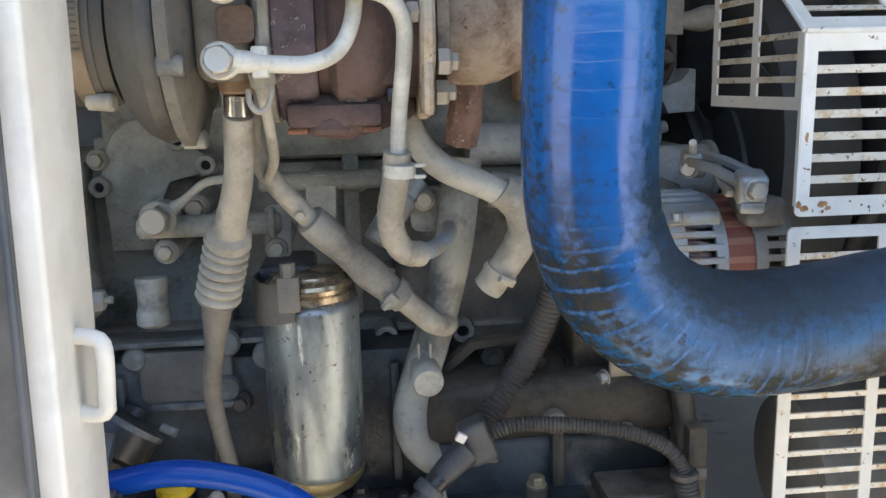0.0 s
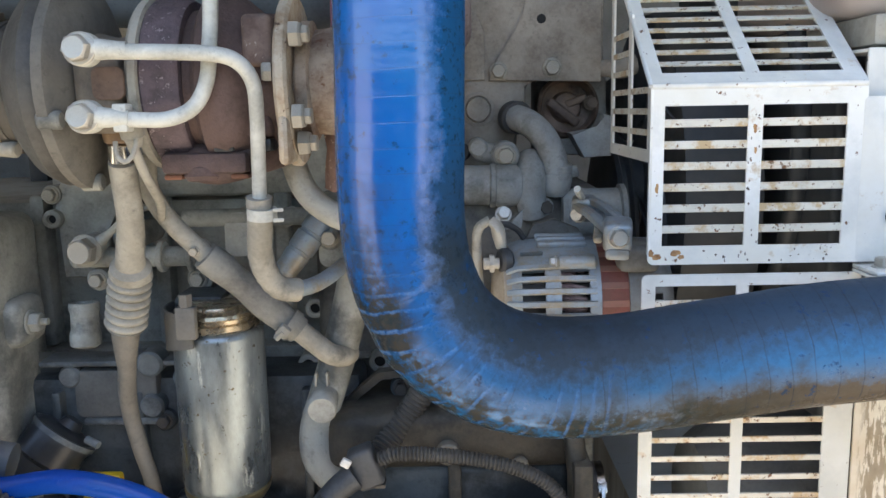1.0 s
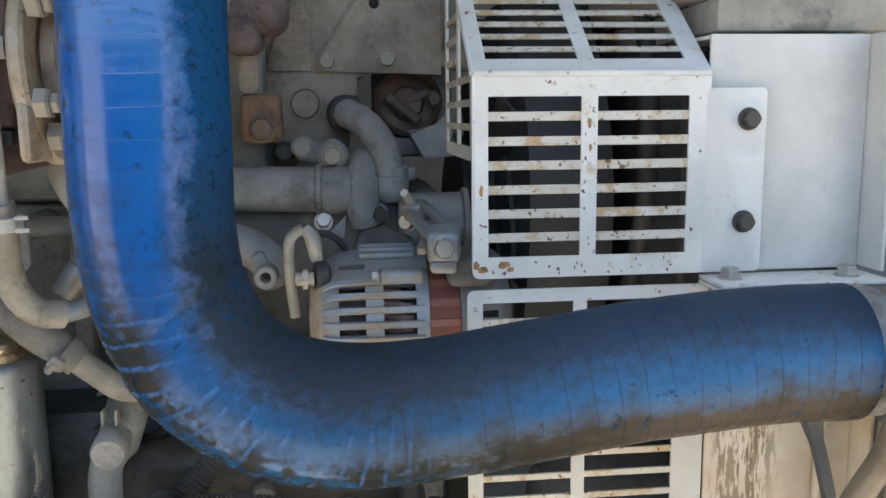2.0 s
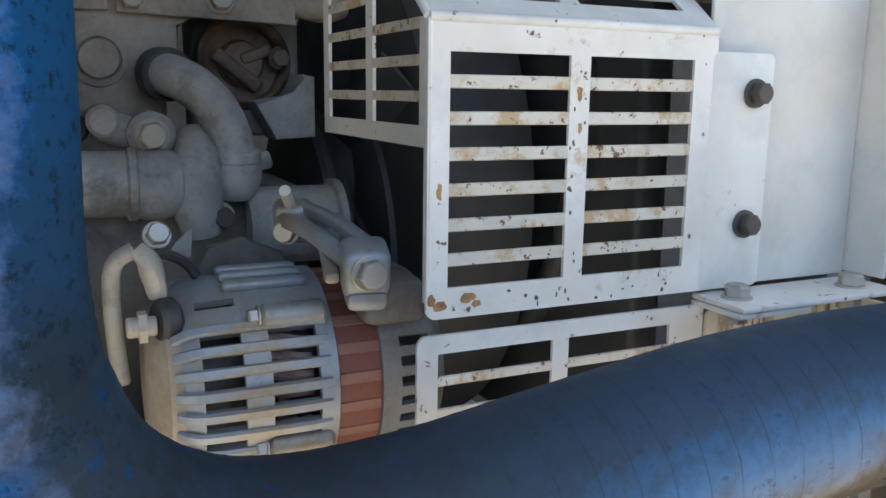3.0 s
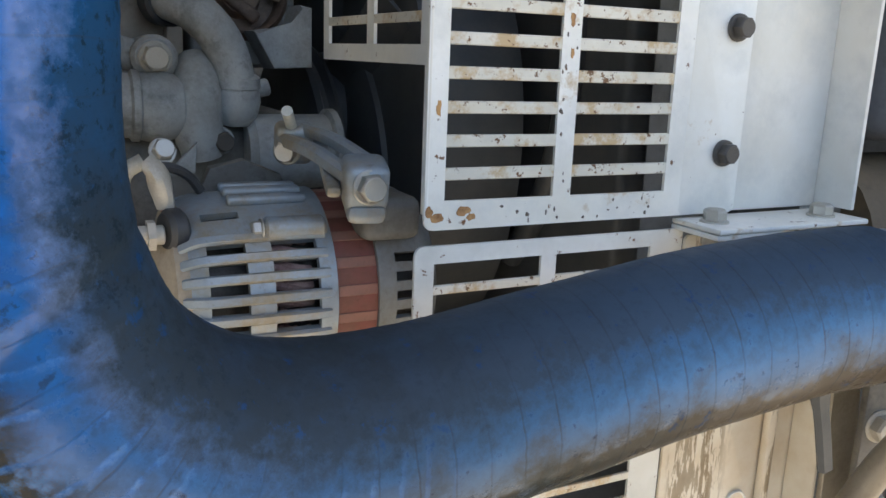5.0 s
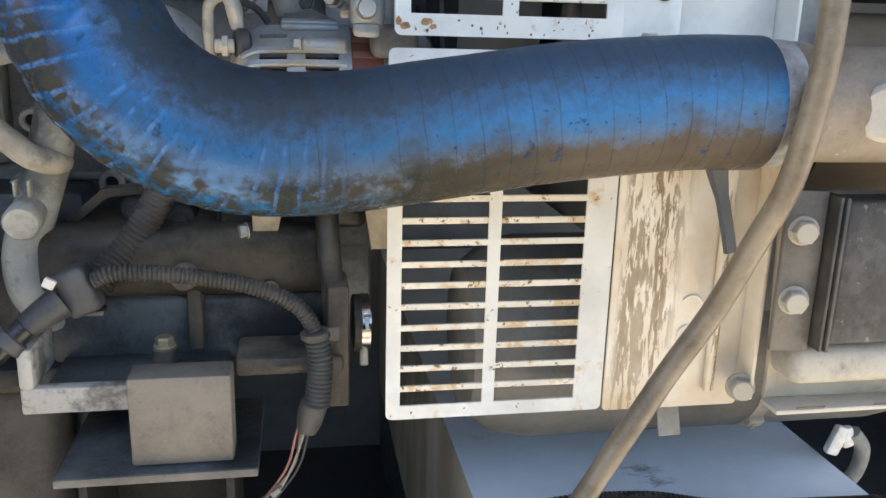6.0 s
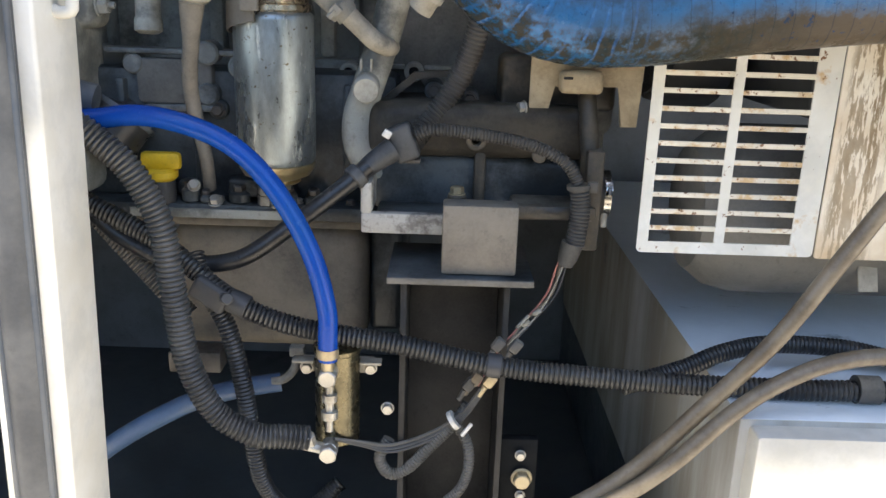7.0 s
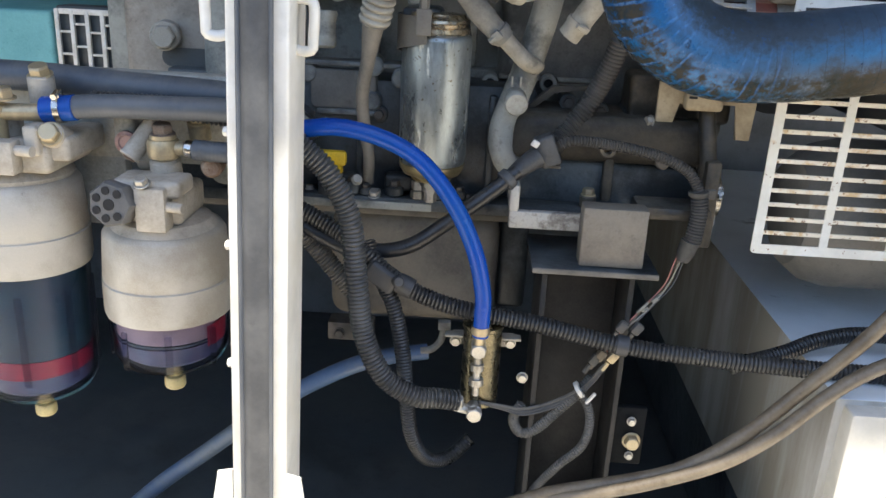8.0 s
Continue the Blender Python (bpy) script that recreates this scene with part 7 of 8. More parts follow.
loom("wiring_conduit", ((0.055, 0.93, 0.80), (0.075, 0.91, 0.758), (0.100, 0.905, 0.708), (0.116, 0.905, 0.632), (0.124, 0.91, 0.553), (0.133, 0.92, 0.48), (0.155, 0.95, 0.42), (0.19, 0.98, 0.40), (0.23, 1.0, 0.43)), 0.0125, conduit_black, "black ribbed conduit hanging down behind the thick one", 0.0055, 0.22)
def tape(owner, p, d, r, length=0.03):
    """A wrapped band of black tape round a conduit."""
    bm = bmesh.new()
    lathe(bm, p, d, ((0, r), (0.001, r + 0.0012), (length * 0.5, r + 0.0016), (length - 0.001, r + 0.0012), (length, r)), 20)
    part("tape", bm, black_plastic, owner)


trunk = loom("wiring_conduit", ((-0.10, 0.96, 0.86), (0.0, 0.94, 0.815), (0.060, 0.915, 0.782), (0.105, 0.90, 0.750), (0.184, 0.892, 0.721), (0.313, 0.882, 0.705), (0.43, 0.872, 0.685), (0.535, 0.863, 0.679), (0.66, 0.858, 0.674), (0.80, 0.850, 0.675), (0.92, 0.845, 0.678), (1.2, 0.84, 0.678)), 0.0135, conduit_black, "long black ribbed conduit crossing the engine bay", 0.0062, 0.22)
tape(trunk, (0.105, 0.900, 0.750), (0.9, -0.1, -0.36), 0.0139, 0.025)
tape(trunk, (0.428, 0.872, 0.6855), (1, -0.08, -0.10), 0.0139, 0.018)
loom("wiring_conduit", ((0.60, 0.885, 0.655), (0.68, 0.905, 0.672), (0.735, 0.92, 0.690), (0.80, 0.93, 0.700), (0.90, 0.935, 0.695), (1.0, 0.93, 0.680), (1.2, 0.92, 0.677)), 0.0125, conduit_black, "black ribbed conduit lying on the pale box", 0.0056, 0.22)
loom("wiring_conduit", ((-0.12, 0.98, 0.87), (-0.05, 0.955, 0.815), (0.02, 0.94, 0.785), (0.054, 0.935, 0.784), (0.090, 0.93, 0.788), (0.126, 0.93, 0.801), (0.176, 0.94, 0.836), (0.240, 0.955, 0.885), (0.272, 0.965, 0.912)), 0.0115, tape_black, "black taped cable running up to the sensor plug", 0.006, 0.03)
loom("wiring_conduit", ((-0.14, 1.0, 0.872), (-0.10, 0.99, 0.84), (-0.055, 0.98, 0.795), (-0.01, 0.975, 0.745), (0.03, 0.97, 0.70)), 0.0155, conduit_dusty, "dust-covered ribbed conduit behind the post", 0.0055)
loom("wiring_conduit", ((0.330, 0.985, 0.950), (0.355, 0.982, 0.958), (0.413, 0.985, 0.953), (0.475, 0.98, 0.943), (0.518, 0.975, 0.925), (0.537, 0.972, 0.902), (0.543, 0.972, 0.875), (0.541, 0.972, 0.840)), 0.0088, conduit_sooty, "thin dusty ribbed conduit arching over the timing case", 0.0044)
loom("wiring_conduit", ((0.541, 0.972, 0.895), (0.545, 0.97, 0.86), (0.541, 0.968, 0.815)), 0.0135, conduit_sooty, "short dusty ribbed conduit sleeve", 0.0048)
loom("wiring_conduit", ((0.318, 1.02, 0.925), (0.34, 1.04, 0.955), (0.365, 1.05, 0.985), (0.385, 1.05, 1.02), (0.40, 1.04, 1.06), (0.41, 1.03, 1.10)), 0.0165, conduit_sooty, "thick sooty ribbed conduit rising beside the water pipe", 0.006)
loom("wiring_conduit", ((0.41, 0.93, 0.60), (0.39, 0.925, 0.572), (0.36, 0.92, 0.54), (0.33, 0.92, 0.506), (0.306, 0.92, 0.498), (0.293, 0.92, 0.522), (0.305, 0.925, 0.548)), 0.0085, conduit_dusty, "thin grey ribbed conduit in a loop", 0.0044)
loom("wiring_conduit", ((0.392, 0.93, 0.572), (0.410, 0.925, 0.545), (0.413, 0.92, 0.510), (0.402, 0.92, 0.475), (0.37, 0.92, 0.44), (0.33, 0.93, 0.37), (0.30, 0.95, 0.25), (0.29, 0.96, 0.112)), 0.0075, conduit_dusty, "thin grey ribbed conduit drooping to the floor", 0.0044)

joint = thing("conduit_joint", (0.09, 0.905, 0.755), "black plastic T-joint of the conduits", "connector")
bm = obox(bmesh.new(), pose(0.083, 0.905, 0.757, 0, 32, -8), (0.05, 0.03, 0.032), 0.006, 3)
rod(bm, (0.104, 0.885, 0.757), (0.11, 0.87, 0.762), 0.008, 12, 0.002)
part("shell", bm, black_plastic, joint)

sensor = thing("sensor_plug", (0.31, 1.0, 0.94), "dusty black sensor connector with a white lock tab", "connector")
bm = obox(bmesh.new(), pose(0.314, 0.995, 0.938, 0, -22, 0), (0.032, 0.030, 0.048), 0.006, 3)
tube(bm, ((0.300, 0.985, 0.930), (0.280, 0.975, 0.917), (0.262, 0.965, 0.903)), lambda u: 0.0165 - 0.005 * u, 0.005, 14)
rod(bm, (0.262, 0.965, 0.903), (0.252, 0.96, 0.894), 0.0165, 14, 0.002)
part("shell", bm, grimy("dusty_plug", (0.075, 0.076, 0.076), (0.035, 0.036, 0.038), 0.55), sensor)
bm = obox(bmesh.new(), pose(0.294, 0.972, 0.952, 0, 30, 0), (0.011, 0.006, 0.010), 0.0015)
part("lock_tab", bm, white_plastic, sensor, "white lock tab")
bm = box(bmesh.new(), (0.308, 0.99, 0.912), (0.336, 1.01, 0.917), 0.001)
part("clip", bm, bolt_dark, sensor)
band = thing("cable_band", (0.54, 0.97, 0.9), "dusty white cable band round the conduit", "cable tie")
bm = bmesh.new()
lathe(bm, (0.5405, 0.972, 0.895), (0.1, 0, -1), ((0, 0.0138), (0, 0.0152), (0.006, 0.0152), (0.006, 0.0138)), 20)
box(bm, (0.552, 0.968, 0.885), (0.565, 0.974, 0.899), 0.001)
part("band", bm, conduit_dusty, band)

# thin wires, connectors and ties below the conduit
wires = thing("loose_wires", (0.48, 0.96, 0.7), "bare thin wires taped together with a cable tie", "wire")
for k, m in enumerate((wire_red, tan_cable, pipe_tan, black_plastic)):
    o = (k - 1.5) * 0.004
    w = 0.003 * math.sin(k * 2.1)
    bm = tube(bmesh.new(), ((0.541 + o * 0.5, 0.968, 0.818), (0.527 + o, 0.967, 0.790), (0.515 + o + w, 0.965, 0.748), (0.486 + o - w, 0.962, 0.708), (0.455 + o + w, 0.95, 0.672), (0.428 + o, 0.94, 0.622)), 0.0014, 0.006, 8)
    part("wire", bm, m, wires)
bm = bmesh.new()
lathe(bm, (0.538, 0.968, 0.818), (-0.25, 0, -1), ((0, 0.0145), (0.02, 0.0135), (0.032, 0.010), (0.034, 0.004)), 16)
part("sleeve", bm, conduit_dusty, wires)
bm = bmesh.new()
for p in ((0.483, 0.962, 0.706), (0.497, 0.963, 0.722)):
    obox(bm, pose(*p, 0, -35, 0), (0.012, 0.007, 0.006), 0.0015)
obox(bm, pose(0.478, 0.955, 0.711, 0, 40, 0), (0.004, 0.004, 0.024), 0.001)
part("tie", bm, pipe_tan, wires)
plugs = thing("inline_connectors", (0.45, 0.93, 0.65), "small dusty inline wire connectors", "connector")
for x, z, m in ((0.445, 0.690, conduit_dusty), (0.468, 0.688, conduit_dusty), (0.418, 0.640, tan_cable), (0.437, 0.638, brass), (0.410, 0.632, conduit_dusty)):
    bm = obox(bmesh.new(), pose(x, 0.925, z, 0, 35, 0), (0.014, 0.011, 0.019), 0.003)
    rod(bm, (x - 0.006, 0.925, z - 0.009), (x - 0.014, 0.925, z - 0.023), 0.0036, 10)
    part("connector", bm, m, plugs)
lead2 = thing("pump_cable", (0.38, 0.925, 0.57), "thin black pump cable with a white tie", "wire")
for k in range(3):
    o = k * 0.005
    bm = tube(bmesh.new(), ((0.425, 0.925, 0.625 - o), (0.40, 0.922, 0.590 - o), (0.36, 0.918, 0.562 - o), (0.31, 0.912, 0.546 - o), (0.275, 0.905, 0.552 - o * 0.5), (0.236, 0.888, 0.566)), 0.0026, 0.006, 8)
    part("wire", bm, black_plastic if k else conduit_dusty, lead2)
bm = bmesh.new()
lathe(bm, (0.393, 0.92, 0.583), (-1, 0, -0.7), ((0, 0.012), (0, 0.0135), (0.006, 0.0135), (0.006, 0.012)), 18)
obox(bm, pose(0.408, 0.908, 0.574, 0, 35, 0), (0.005, 0.005, 0.022), 0.0015)
part("tie", bm, white_plastic, lead2, "white cable tie")

# bluish drain tube to the floor
bm = tube(bmesh.new(), ((0.150, 0.98, 0.60), (0.09, 0.965, 0.594), (0.026, 0.955, 0.575), (-0.061, 0.95, 0.525), (-0.14, 0.95, 0.462), (-0.21, 0.95, 0.402), (-0.30, 0.95, 0.325), (-0.40, 0.96, 0.22), (-0.50, 0.97, 0.115)), 0.0135, 0.008, 16)
single("drain_tube", bm, grimy("faded_blue_tube", (0.055, 0.10, 0.19), (0.15, 0.17, 0.18), 0.4, scale=6), "faded blue drain tube running down to the floor", "hose")
clip2 = thing("pipe_bracket", (0.12, 1.0, 0.62), "small dusty bracket with hose stub near the pump", "bracket")
bm = tube(bmesh.new(), ((0.175, 0.97, 0.652), (0.172, 0.97, 0.628), (0.158, 0.97, 0.610), (0.14, 0.97, 0.605)), 0.006, 0.004, 10)
obox(bm, pose(0.176, 0.968, 0.654), (0.02, 0.016, 0.014), 0.002)
part("pipe", bm, hose_dusty, clip2)
bm = box(bmesh.new(), (-0.02, 1.02, 0.590), (0.055, 1.06, 0.622), 0.003)
part("plate", bm, bolt_dark, clip2)
bolt(clip2, (0.0, 1.02, 0.603), 0.008, bolt_dark)

# ---- tan hoses at the right ----
hose1 = thing("drain_hose", (0.95, 0.80, 1.0), "long dusty tan rubber drain hose", "hose", "tan hoses")
bm = tube(bmesh.new(), ((0.914, 0.745, 1.44), (0.905, 0.738, 1.30), (0.903, 0.734, 1.23), (0.900, 0.733, 1.164), (0.893, 0.742, 1.09), (0.884, 0.765, 1.035), (0.867, 0.785, 0.972), (0.838, 0.795, 0.915), (0.800, 0.797, 0.848), (0.748, 0.797, 0.762), (0.68, 0.80, 0.676), (0.60, 0.80, 0.585), (0.52, 0.80, 0.527), (0.42, 0.81, 0.487), (0.33, 0.83, 0.445), (0.22, 0.86, 0.36), (0.14, 0.90, 0.20), (0.12, 0.92, 0.115)), 0.0102, 0.008, 16)
part("hose", bm, tan_cable, hose1)
bm = obox(bmesh.new(), pose(0.894, 0.741, 1.248), (0.014, 0.018, 0.026), 0.006, 3)
part("knob", bm, tan_cable, hose1)
hose2 = thing("drain_hose", (0.88, 0.80, 0.74), "second dusty tan hose lying over the pale box", "hose", "tan hoses")
bm = tube(bmesh.new(), ((1.25, 0.83, 0.70), (1.05, 0.815, 0.722), (0.93, 0.806, 0.738), (0.86, 0.80, 0.742), (0.80, 0.795, 0.730), (0.745, 0.79, 0.703), (0.70, 0.785, 0.668), (0.64, 0.782, 0.605), (0.58, 0.785, 0.555), (0.50, 0.79, 0.515), (0.41, 0.80, 0.478), (0.31, 0.84, 0.42), (0.22, 0.89, 0.28), (0.18, 0.92, 0.115)), 0.0098, 0.008, 16)
part("hose", bm, tan_cable, hose2)
holder = thing("conduit_clip", (0.89, 0.84, 0.68), "dusty grey clip holding the conduit on the box", "clip")
bm = bmesh.new()
lathe(bm, (0.875, 0.848, 0.679), (1, -0.02, 0), ((0, 0.014), (0, 0.0175), (0.028, 0.0175), (0.028, 0.014)), 20)
part("clip", bm, conduit_dusty, holder)

# pale box below the duct
# dark block added to fill the dark region under the box
rail = thing("dark_base_block", (0.95, 1.4, 0.102), "dark block added under the pale box", "chassis rail")
bm = box(bmesh.new(), (0.725, 0.815, 0.102), (1.20, 2.15, 0.2995), 0.004)
part("body", bm, cast_oily_shaded, rail)
ped = thing("battery_box", (0.95, 1.1, 0.302), "pale blue-grey steel box with dirt on its lid", "box")
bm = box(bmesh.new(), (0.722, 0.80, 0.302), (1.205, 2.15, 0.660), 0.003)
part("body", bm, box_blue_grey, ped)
bm = plate(bmesh.new(), round_rect(0.46, 0.346, 0.004), facing(0.964, 0.80, 0.479), 0.03, 0.002)
part("front_panel", bm, panel_white, ped, "white front panel")

# ---- fuel filters behind the post ----
yellow_knob = grimy("yellowed_plastic", (0.60, 0.50, 0.24), (0.45, 0.36, 0.18), 0.45, scale=30, relief=0.1)


def fuel_filter(x, y, top, r, bowl_h, fill, low_part, band, arc, label):
    f = thing("fuel_filter", (x, y, top - 0.30), label, "fuel filter", "fuel filters")
    bm = bmesh.new()
    lathe(bm, (x, y, top - 0.125), (0, 0, 1), ((0, r * 0.92), (0.0, r), (0.006, r * 1.02), (0.050, r * 1.02), (0.0515, r * 0.998), (0.0540, r * 0.998), (0.0555, r * 1.008), (0.118, r * 0.96), (0.126, r * 0.90), (0.132, r * 0.70), (0.134, r * 0.3)), 44)
    part("canister", bm, cream, f, "cream painted canister")
    bm = bmesh.new()
    z = top - 0.126 - bowl_h
    lathe(bm, (x, y, z), (0, 0, 1), ((0, r * 0.30), (0.003, r * 0.62), (0.014, r * 0.84), (0.030, r * 0.93), (bowl_h - 0.008, r * 0.95), (bowl_h - 0.004, r * 0.98), (bowl_h, r * 0.98), (bowl_h, r * 0.86), (bowl_h - 0.004, r * 0.88), (0.032, r * 0.86), (0.016, r * 0.76), (0.006, r * 0.5), (0.005, r * 0.2)), 44)
    glass = part("bowl", bm, bowl_blue, f, "tinted see-through bowl")
    for k in range(8):
        a = 2 * math.pi * k / 8 + 0.3
        rib = obox(bmesh.new(), Matrix.Translation((x, y, z)) @ Matrix.Rotation(a, 4, "Z") @ Matrix.Translation((r * 0.957, 0, bowl_h * 0.55)), (0.004, 0.010, bowl_h * 0.66), 0.0018)
        part("bowl_rib", rib, bowl_blue, glass)
    low = bowl_h * low_part
    bm = bmesh.new()
    lathe(bm, (x, y, z + 0.010), (0, 0, 1), ((0, r * 0.3), (0.008, r * 0.66), (0.018, r * 0.80), (low - 0.002, r * 0.85), (low - 0.001, r * 0.2)), 36)
    part("settled_fuel", bm, fuel_violet, f, "violet settled fuel in the bowl")
    bm = bmesh.new()
    lathe(bm, (x, y, z + 0.010 + low), (0, 0, 1), ((0, r * 0.2), (0, r * 0.84), (bowl_h * fill - low, r * 0.845), (bowl_h * fill - low + 0.001, r * 0.2)), 36)
    part("fuel", bm, fuel_dark, f, "dark blue-tinted fuel in the bowl")
    bm = bmesh.new()
    lathe(bm, (x, y, z + bowl_h * fill + 0.012), (0, 0, 1), ((0, r * 0.2), (0, r * 0.83), (bowl_h * (0.96 - fill) - 0.010, r * 0.84), (bowl_h * (0.96 - fill) - 0.010, r * 0.2)), 36)
    part("element", bm, bowl_inside, f, "mauve filter element inside the bowl")
    # red light passing through the fuel, put in as a coloured band
    bm = bmesh.new()
    lathe(bm, (x, y, z + low + 0.002), (0, 0, 1), ((0, r * 0.80), (0.0, r * 0.855), (bowl_h * band, r * 0.857), (bowl_h * band, r * 0.81)), 36)
    bmesh.ops.delete(bm, geom=[v for v in bm.verts if v.co.x < x + r * arc], context="VERTS")
    part("red_glow_band", bm, fuel_red_glow, f, "red band in the bowl, light through the fuel put into colour")
    bm = bmesh.new()
    lathe(bm, (x, y, z + 0.006), (0, 0, -1), ((0, 0.010), (0.030, 0.0085), (0.0305, 0.0135), (0.034, 0.0155), (0.046, 0.0155), (0.049, 0.013), (0.050, 0.004)), 14)
    part("drain_knob", bm, yellow_knob, glass, "yellowed drain knob")
    return f


f1 = fuel_filter(-0.221, 0.86, 0.832, 0.087, 0.088, 0.53, 0.50, 0.36, 0.72, "cream fuel filter with a tinted bowl holding red fuel")
bm = bmesh.new()
lathe(bm, (-0.219, 0.855, 0.826), (0, 0, 1), ((0, 0.070), (0.008, 0.072), (0.020, 0.064), (0.024, 0.05)), 36)
box(bm, (-0.262, 0.806, 0.846), (-0.176, 0.905, 0.892), 0.010, 3)
box(bm, (-0.228, 0.778, 0.846), (-0.188, 0.808, 0.905), 0.003)
box(bm, (-0.262, 0.790, 0.888), (-0.172, 0.85, 0.912), 0.007, 3)
rod(bm, (-0.190, 0.788, 0.880), (-0.165, 0.782, 0.880), 0.007, 10, 0.001)
rod(bm, (-0.211, 0.855, 0.900), (-0.211, 0.850, 0.930), 0.021, 20, 0.004)
part("head", bm, head_tan, f1, "cast filter head")
bm = rod(bmesh.new(), (-0.147, 0.87, 0.922), (-0.147, 0.842, 0.920), 0.0145, 18, 0.004)
part("plug", bm, rust_pale, f1, "rusty round plug")
bm = rod(bmesh.new(), (-0.226, 0.866, 0.976), (-0.2545, 0.838, 0.930), 0.0135, 20, 0.002)
port = part("bleed_port", bm, head_tan, f1, "tilted tan bleed port")
bm = ring(bmesh.new(), (-0.2530, 0.8395, 0.9325), (-0.0285, -0.028, -0.046), 0.0150, 0.0085, 0.004)
part("rim", bm, head_tan, port)
bm = rod(bmesh.new(), (-0.2535, 0.839, 0.9316), (-0.2558, 0.8367, 0.9279), 0.0088, 16)
part("end_plug", bm, rust_pale, port, "rusty end plug")
bm = tube(bmesh.new(), ((-0.246, 0.872, 0.981), (-0.232, 0.858, 0.986), (-0.222, 0.856, 0.980), (-0.222, 0.860, 0.970)), 0.0055, 0.004, 10)
part("elbow", bm, pipe_brown, f1)
bm = bmesh.new()
lathe(bm, (-0.254, 0.800, 0.880), (-0.1, -1, 0.12), ((0, 0.026), (0.006, 0.031), (0.026, 0.031), (0.030, 0.028), (0.031, 0.004)), 7)
primer = part("primer_knob", bm, knob_grey, f1, "black faceted primer knob")
for k in range(7):
    a = 2 * math.pi * k / 7
    d = Vector((-0.1, -1, 0.12)).normalized()
    m = along(Vector((-0.254, 0.800, 0.880)) + d * 0.0308, d)
    r = 0.0185 if k else 0.0
    p = m @ Vector((r * math.cos(a), r * math.sin(a), 0))
    bm = rod(bmesh.new(), p, p + d * 0.0012, 0.0055 if k else 0.0075, 14)
    part("hole", bm, hole_black, primer)
bm = bmesh.new()
lathe(bm, (-0.210, 0.845, 0.929), (0, 0, 1), ((0, 0.016), (0.003, 0.0205), (0.010, 0.0215), (0.022, 0.0215), (0.027, 0.0195), (0.028, 0.0175), (0.033, 0.0175), (0.034, 0.010)), 24)
rod(bm, (-0.205, 0.845, 0.944), (-0.178, 0.841, 0.946), 0.0095, 14, 0.001)
part("inlet_fitting", bm, brass, f1, "brass inlet fitting")
bolt(f1, (-0.217, 0.782, 0.911), 0.009, zinc, (0, -0.5, 1))
bolt(f1, (-0.210, 0.845, 0.962), 0.0135, rust_pale, (0, -0.1, 1))
bm = rod(bmesh.new(), (-0.179, 0.841, 0.946), (-0.166, 0.840, 0.945), 0.0118, 14, 0.002)
part("ferrule", bm, steel_shiny, f1, "bright hose ferrule")
bm = rod(bmesh.new(), (-0.172, 0.885, 0.948), (-0.172, 0.878, 0.974), 0.015, 18, 0.003)
part("union", bm, brass, f1)
bolt(f1, (-0.172, 0.878, 0.974), 0.0125, brass, (0, -0.2, 1))
f2 = fuel_filter(-0.425, 0.86, 0.890, 0.087, 0.208, 0.93, 0.24, 0.13, -2.0, "cream fuel filter with a tall tinted bowl beside the first")
bm = bmesh.new()
lathe(bm, (-0.425, 0.86, 0.888), (0, 0, 1), ((0, 0.074), (0.010, 0.076), (0.022, 0.066), (0.026, 0.05)), 36)
box(bm, (-0.46, 0.80, 0.908), (-0.345, 0.93, 0.950), 0.010, 3)
box(bm, (-0.356, 0.81, 0.925), (-0.322, 0.92, 0.958), 0.006, 3)
box(bm, (-0.450, 0.775, 0.912), (-0.379, 0.80, 0.956), 0.003)
box(bm, (-0.372, 0.790, 0.935), (-0.352, 0.83, 0.975), 0.005, 3)
rod(bm, (-0.380, 0.786, 0.944), (-0.355, 0.781, 0.944), 0.007, 10)
rod(bm, (-0.425, 0.85, 0.94), (-0.425, 0.85, 0.975), 0.022, 20, 0.004)
part("head", bm, head_tan, f2, "cast filter head")
for x, y, z, d in ((-0.343, 0.808, 0.962, (0.2, -1, 0.5)), (-0.37, 0.85, 1.030, (0, -0.35, 1))):
    bolt(f2, (x, y, z), 0.0135, brass, d)
bm = rod(bmesh.new(), (-0.37, 0.853, 0.95), (-0.37, 0.85, 1.030), 0.017, 18, 0.002)
rod(bm, (-0.343, 0.84, 0.950), (-0.343, 0.808, 0.962), 0.017, 18, 0.002)
part("union", bm, head_tan, f2)
bm = bmesh.new()
lathe(bm, (-0.425, 0.82, 0.95), (0, 0, 1), ((0, 0.018), (0.035, 0.018), (0.036, 0.022), (0.044, 0.022), (0.045, 0.017), (0.052, 0.015)), 20)
rod(bm, (-0.42, 0.82, 0.985), (-0.355, 0.825, 0.987), 0.011, 14, 0.001)
part("inlet_fitting", bm, brass, f2, "brass inlet fitting")
bolt(f2, (-0.408, 0.822, 1.002), 0.0135, brass, (0, -0.1, 1))
bridge = thing("filter_carrier", (-0.3, 0.95, 0.95), "dusty cast carrier plate behind the fuel filters", "bracket")
bm = box(bmesh.new(), (-0.50, 0.93, 0.90), (-0.13, 0.96, 1.03), 0.006)
box(bm, (-0.40, 0.93, 0.80), (-0.30, 0.955, 0.91), 0.006)
box(bm, (-0.285, 0.86, 0.935), (-0.255, 0.95, 1.0), 0.01, 3)
part("plate", bm, cast_light, bridge)
bm = bmesh.new()
lathe(bm, (-0.265, 0.86, 0.945), (0, -1, 0), ((0, 0.016), (0.004, 0.016), (0.006, 0.011), (0.004, 0.009), (0.004, 0.001)), 18)
part("plug", bm, copper, bridge)

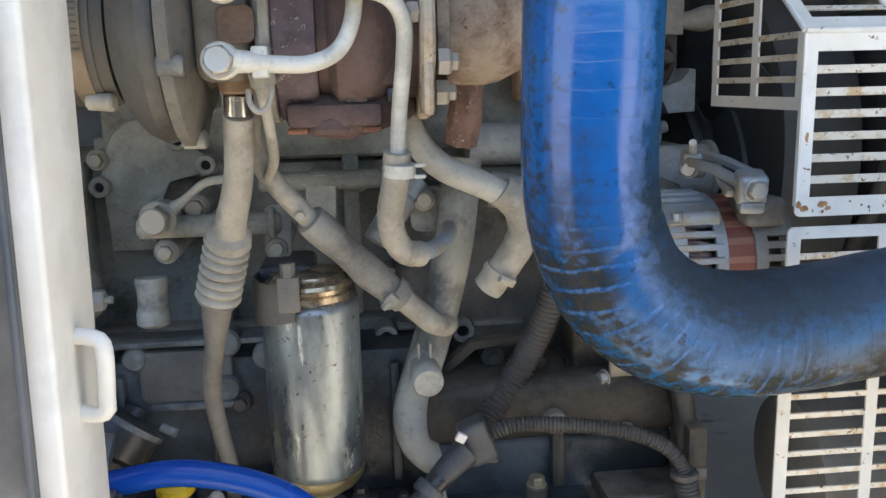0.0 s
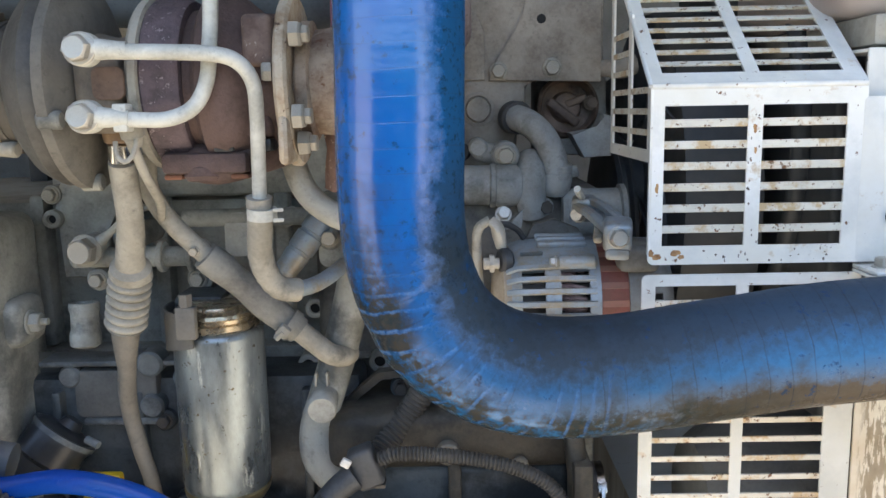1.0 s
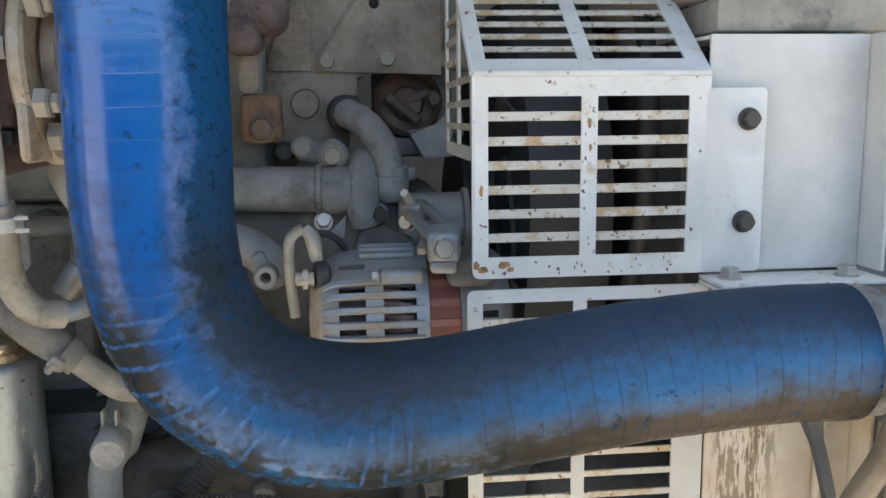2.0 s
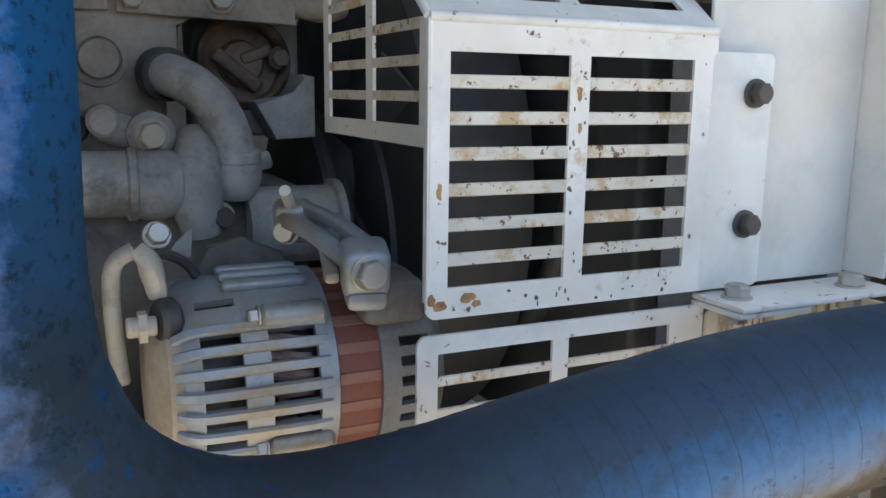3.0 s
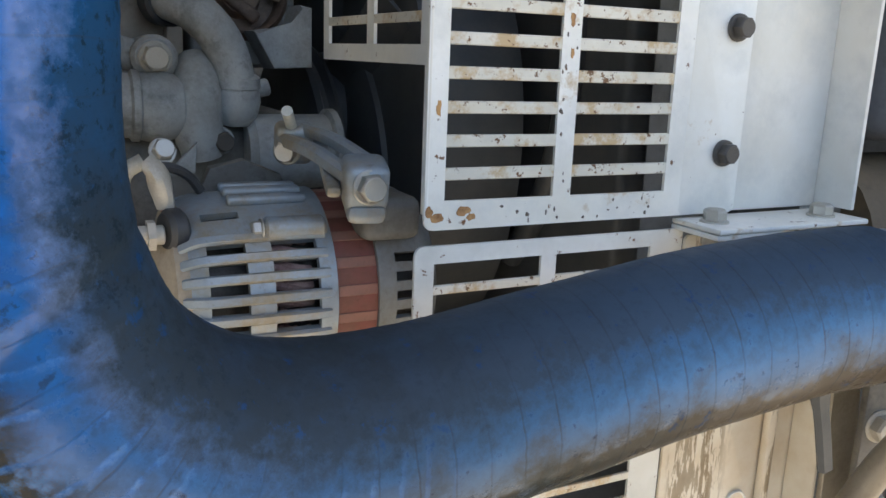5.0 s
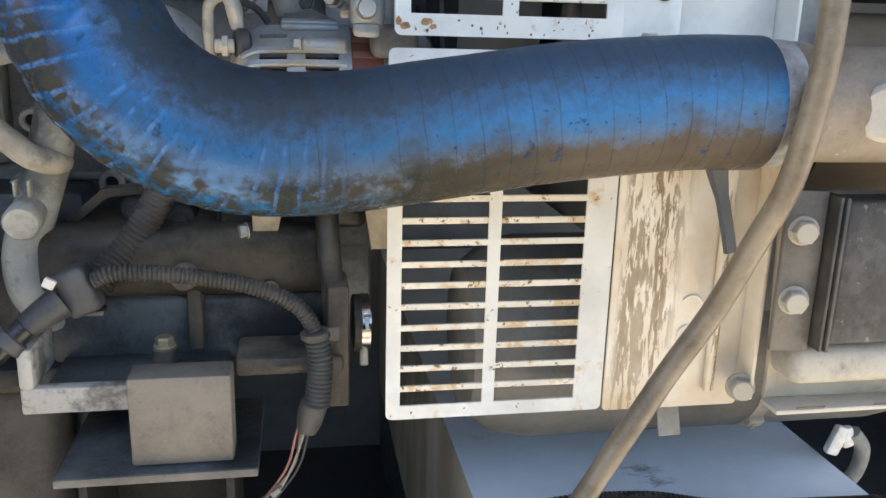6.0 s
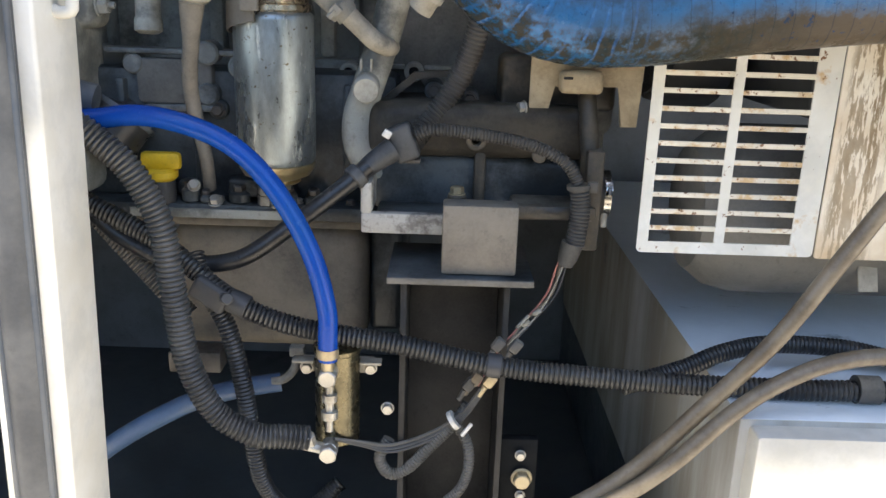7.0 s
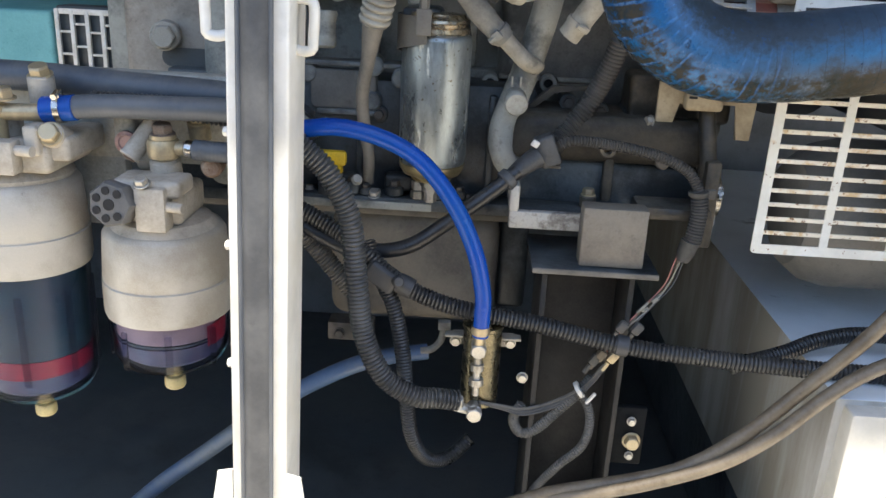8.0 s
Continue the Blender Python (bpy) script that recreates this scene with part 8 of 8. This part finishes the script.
loom("wiring_conduit", ((-0.355, 0.826, 0.990), (-0.29, 0.828, 0.998), (-0.20, 0.832, 1.0), (-0.10, 0.838, 1.0), (-0.06, 0.85, 0.985)), 0.0158, sleeve_grey, "thick smooth blue-black hose from the fuel filter", 0.0058, 0.012)
loom("wiring_conduit", ((-0.60, 0.90, 1.022), (-0.40, 0.90, 1.020), (-0.26, 0.89, 1.015), (-0.12, 0.89, 1.008), (-0.04, 0.90, 0.99)), 0.0205, sleeve_grey, "thick dark smooth hose behind the filters", 0.0058, 0.012)
loom("wiring_conduit", ((-0.167, 0.840, 0.945), (-0.145, 0.840, 0.944), (-0.11, 0.845, 0.938), (-0.085, 0.855, 0.90)), 0.0140, sleeve_grey, "short blue-grey hose at the filter fitting", 0.005, 0.03)
cuffb = thing("hose_cuff", (-0.34, 0.826, 0.99), "short blue plastic hose cuff with a white mark", "hose cuff")
bm = rod(bmesh.new(), (-0.358, 0.826, 0.990), (-0.315, 0.827, 0.995), 0.0172, 20, 0.001)
part("cuff", bm, blue_tube, cuffb)
bm = clamp(bmesh.new(), (-0.335, 0.8265, 0.9925), (1, 0.02, 0.1), 0.0173, 0.008, (0, -0.3, 1))
part("clamp", bm, steel_shiny, cuffb)

# far left: plate, teal block with a slotted vent
backplate = thing("flywheel_housing", (-0.3, 1.2, 1.0), "dusty brown flywheel housing plate with a large bolt", "housing")
bm = box(bmesh.new(), (-0.372, 1.125, 0.83), (-0.20, 1.158, 1.30), 0.014, 3)
part("plate", bm, cover_tan, backplate)
bm = rod(bmesh.new(), (-0.300, 1.13, 1.064), (-0.296, 1.105, 1.062), 0.023, 20, 0.002)
part("washer", bm, cover_tan, backplate)
bolt(backplate, (-0.298, 1.106, 1.062), 0.019, head_tan, (0.2, -1, 0))
# dark plate laid on in place of a cut, shaded slot
bm = plate(bmesh.new(), round_rect(0.22, 0.030, 0.014), facing(-0.20, 1.1235, 1.028), 0.001)
part("slot", bm, floor_black, backplate)
vent = thing("alternator_end_vent", (-0.5, 1.3, 0.98), "teal generator housing with a slotted white vent", "housing")
bm = box(bmesh.new(), (-1.1, 1.30, 0.70), (-0.578, 1.9, 1.075), 0.008, 3)
part("body", bm, teal, vent, "teal painted housing")
bm = bmesh.new()
for x in (-0.566, -0.538, -0.510, -0.482, -0.454, -0.428):
    box(bm, (x - 0.004, 1.293, 0.968), (x + 0.004, 1.300, 1.080), 0.001)
for z in (0.972, 1.076):
    box(bm, (-0.5615, 1.2935, z - 0.005), (-0.4325, 1.2995, z + 0.005), 0.001)
part("vent_frame", bm, white_plastic, vent, "white vent frame")
me = finish(box(bmesh.new(), (-0.0098, -0.0028, -0.002), (0.0098, 0.0028, 0.002), 0.0005, 1), "slat", white_plastic)
for k in range(5):
    for j in range(2):
        ob = new("slat", me)
        ob.location = (-0.552 + 0.028 * k - (0.001 if k == 4 else 0), 1.2966, 1.0 + 0.040 * j + (0.014 if k % 2 else 0))
        adopt(ob, vent)
bm = box(bmesh.new(), (-0.572, 1.305, 0.96), (-0.425, 1.36, 1.085), 0.004)
part("vent_box", bm, floor_black, vent)

wing = thing("wing_nut", (1.218, 1.05, 0.69), "white plastic wing nut on a dusty bent pipe", "wing nut")
for m, size in ((pose(1.210, 1.05, 0.690, 0, 20, 0), (0.020, 0.012, 0.042)), (pose(1.224, 1.05, 0.694, 0, -15, 0), (0.018, 0.012, 0.030))):
    part("wing", obox(bmesh.new(), m, size, 0.005, 2), white_plastic, wing)
bm = tube(bmesh.new(), ((1.232, 1.05, 0.70), (1.25, 1.05, 0.675), (1.245, 1.05, 0.64), (1.22, 1.05, 0.61), (1.21, 1.05, 0.57)), 0.010, 0.006, 12)
part("pipe", bm, hose_dusty, wing)
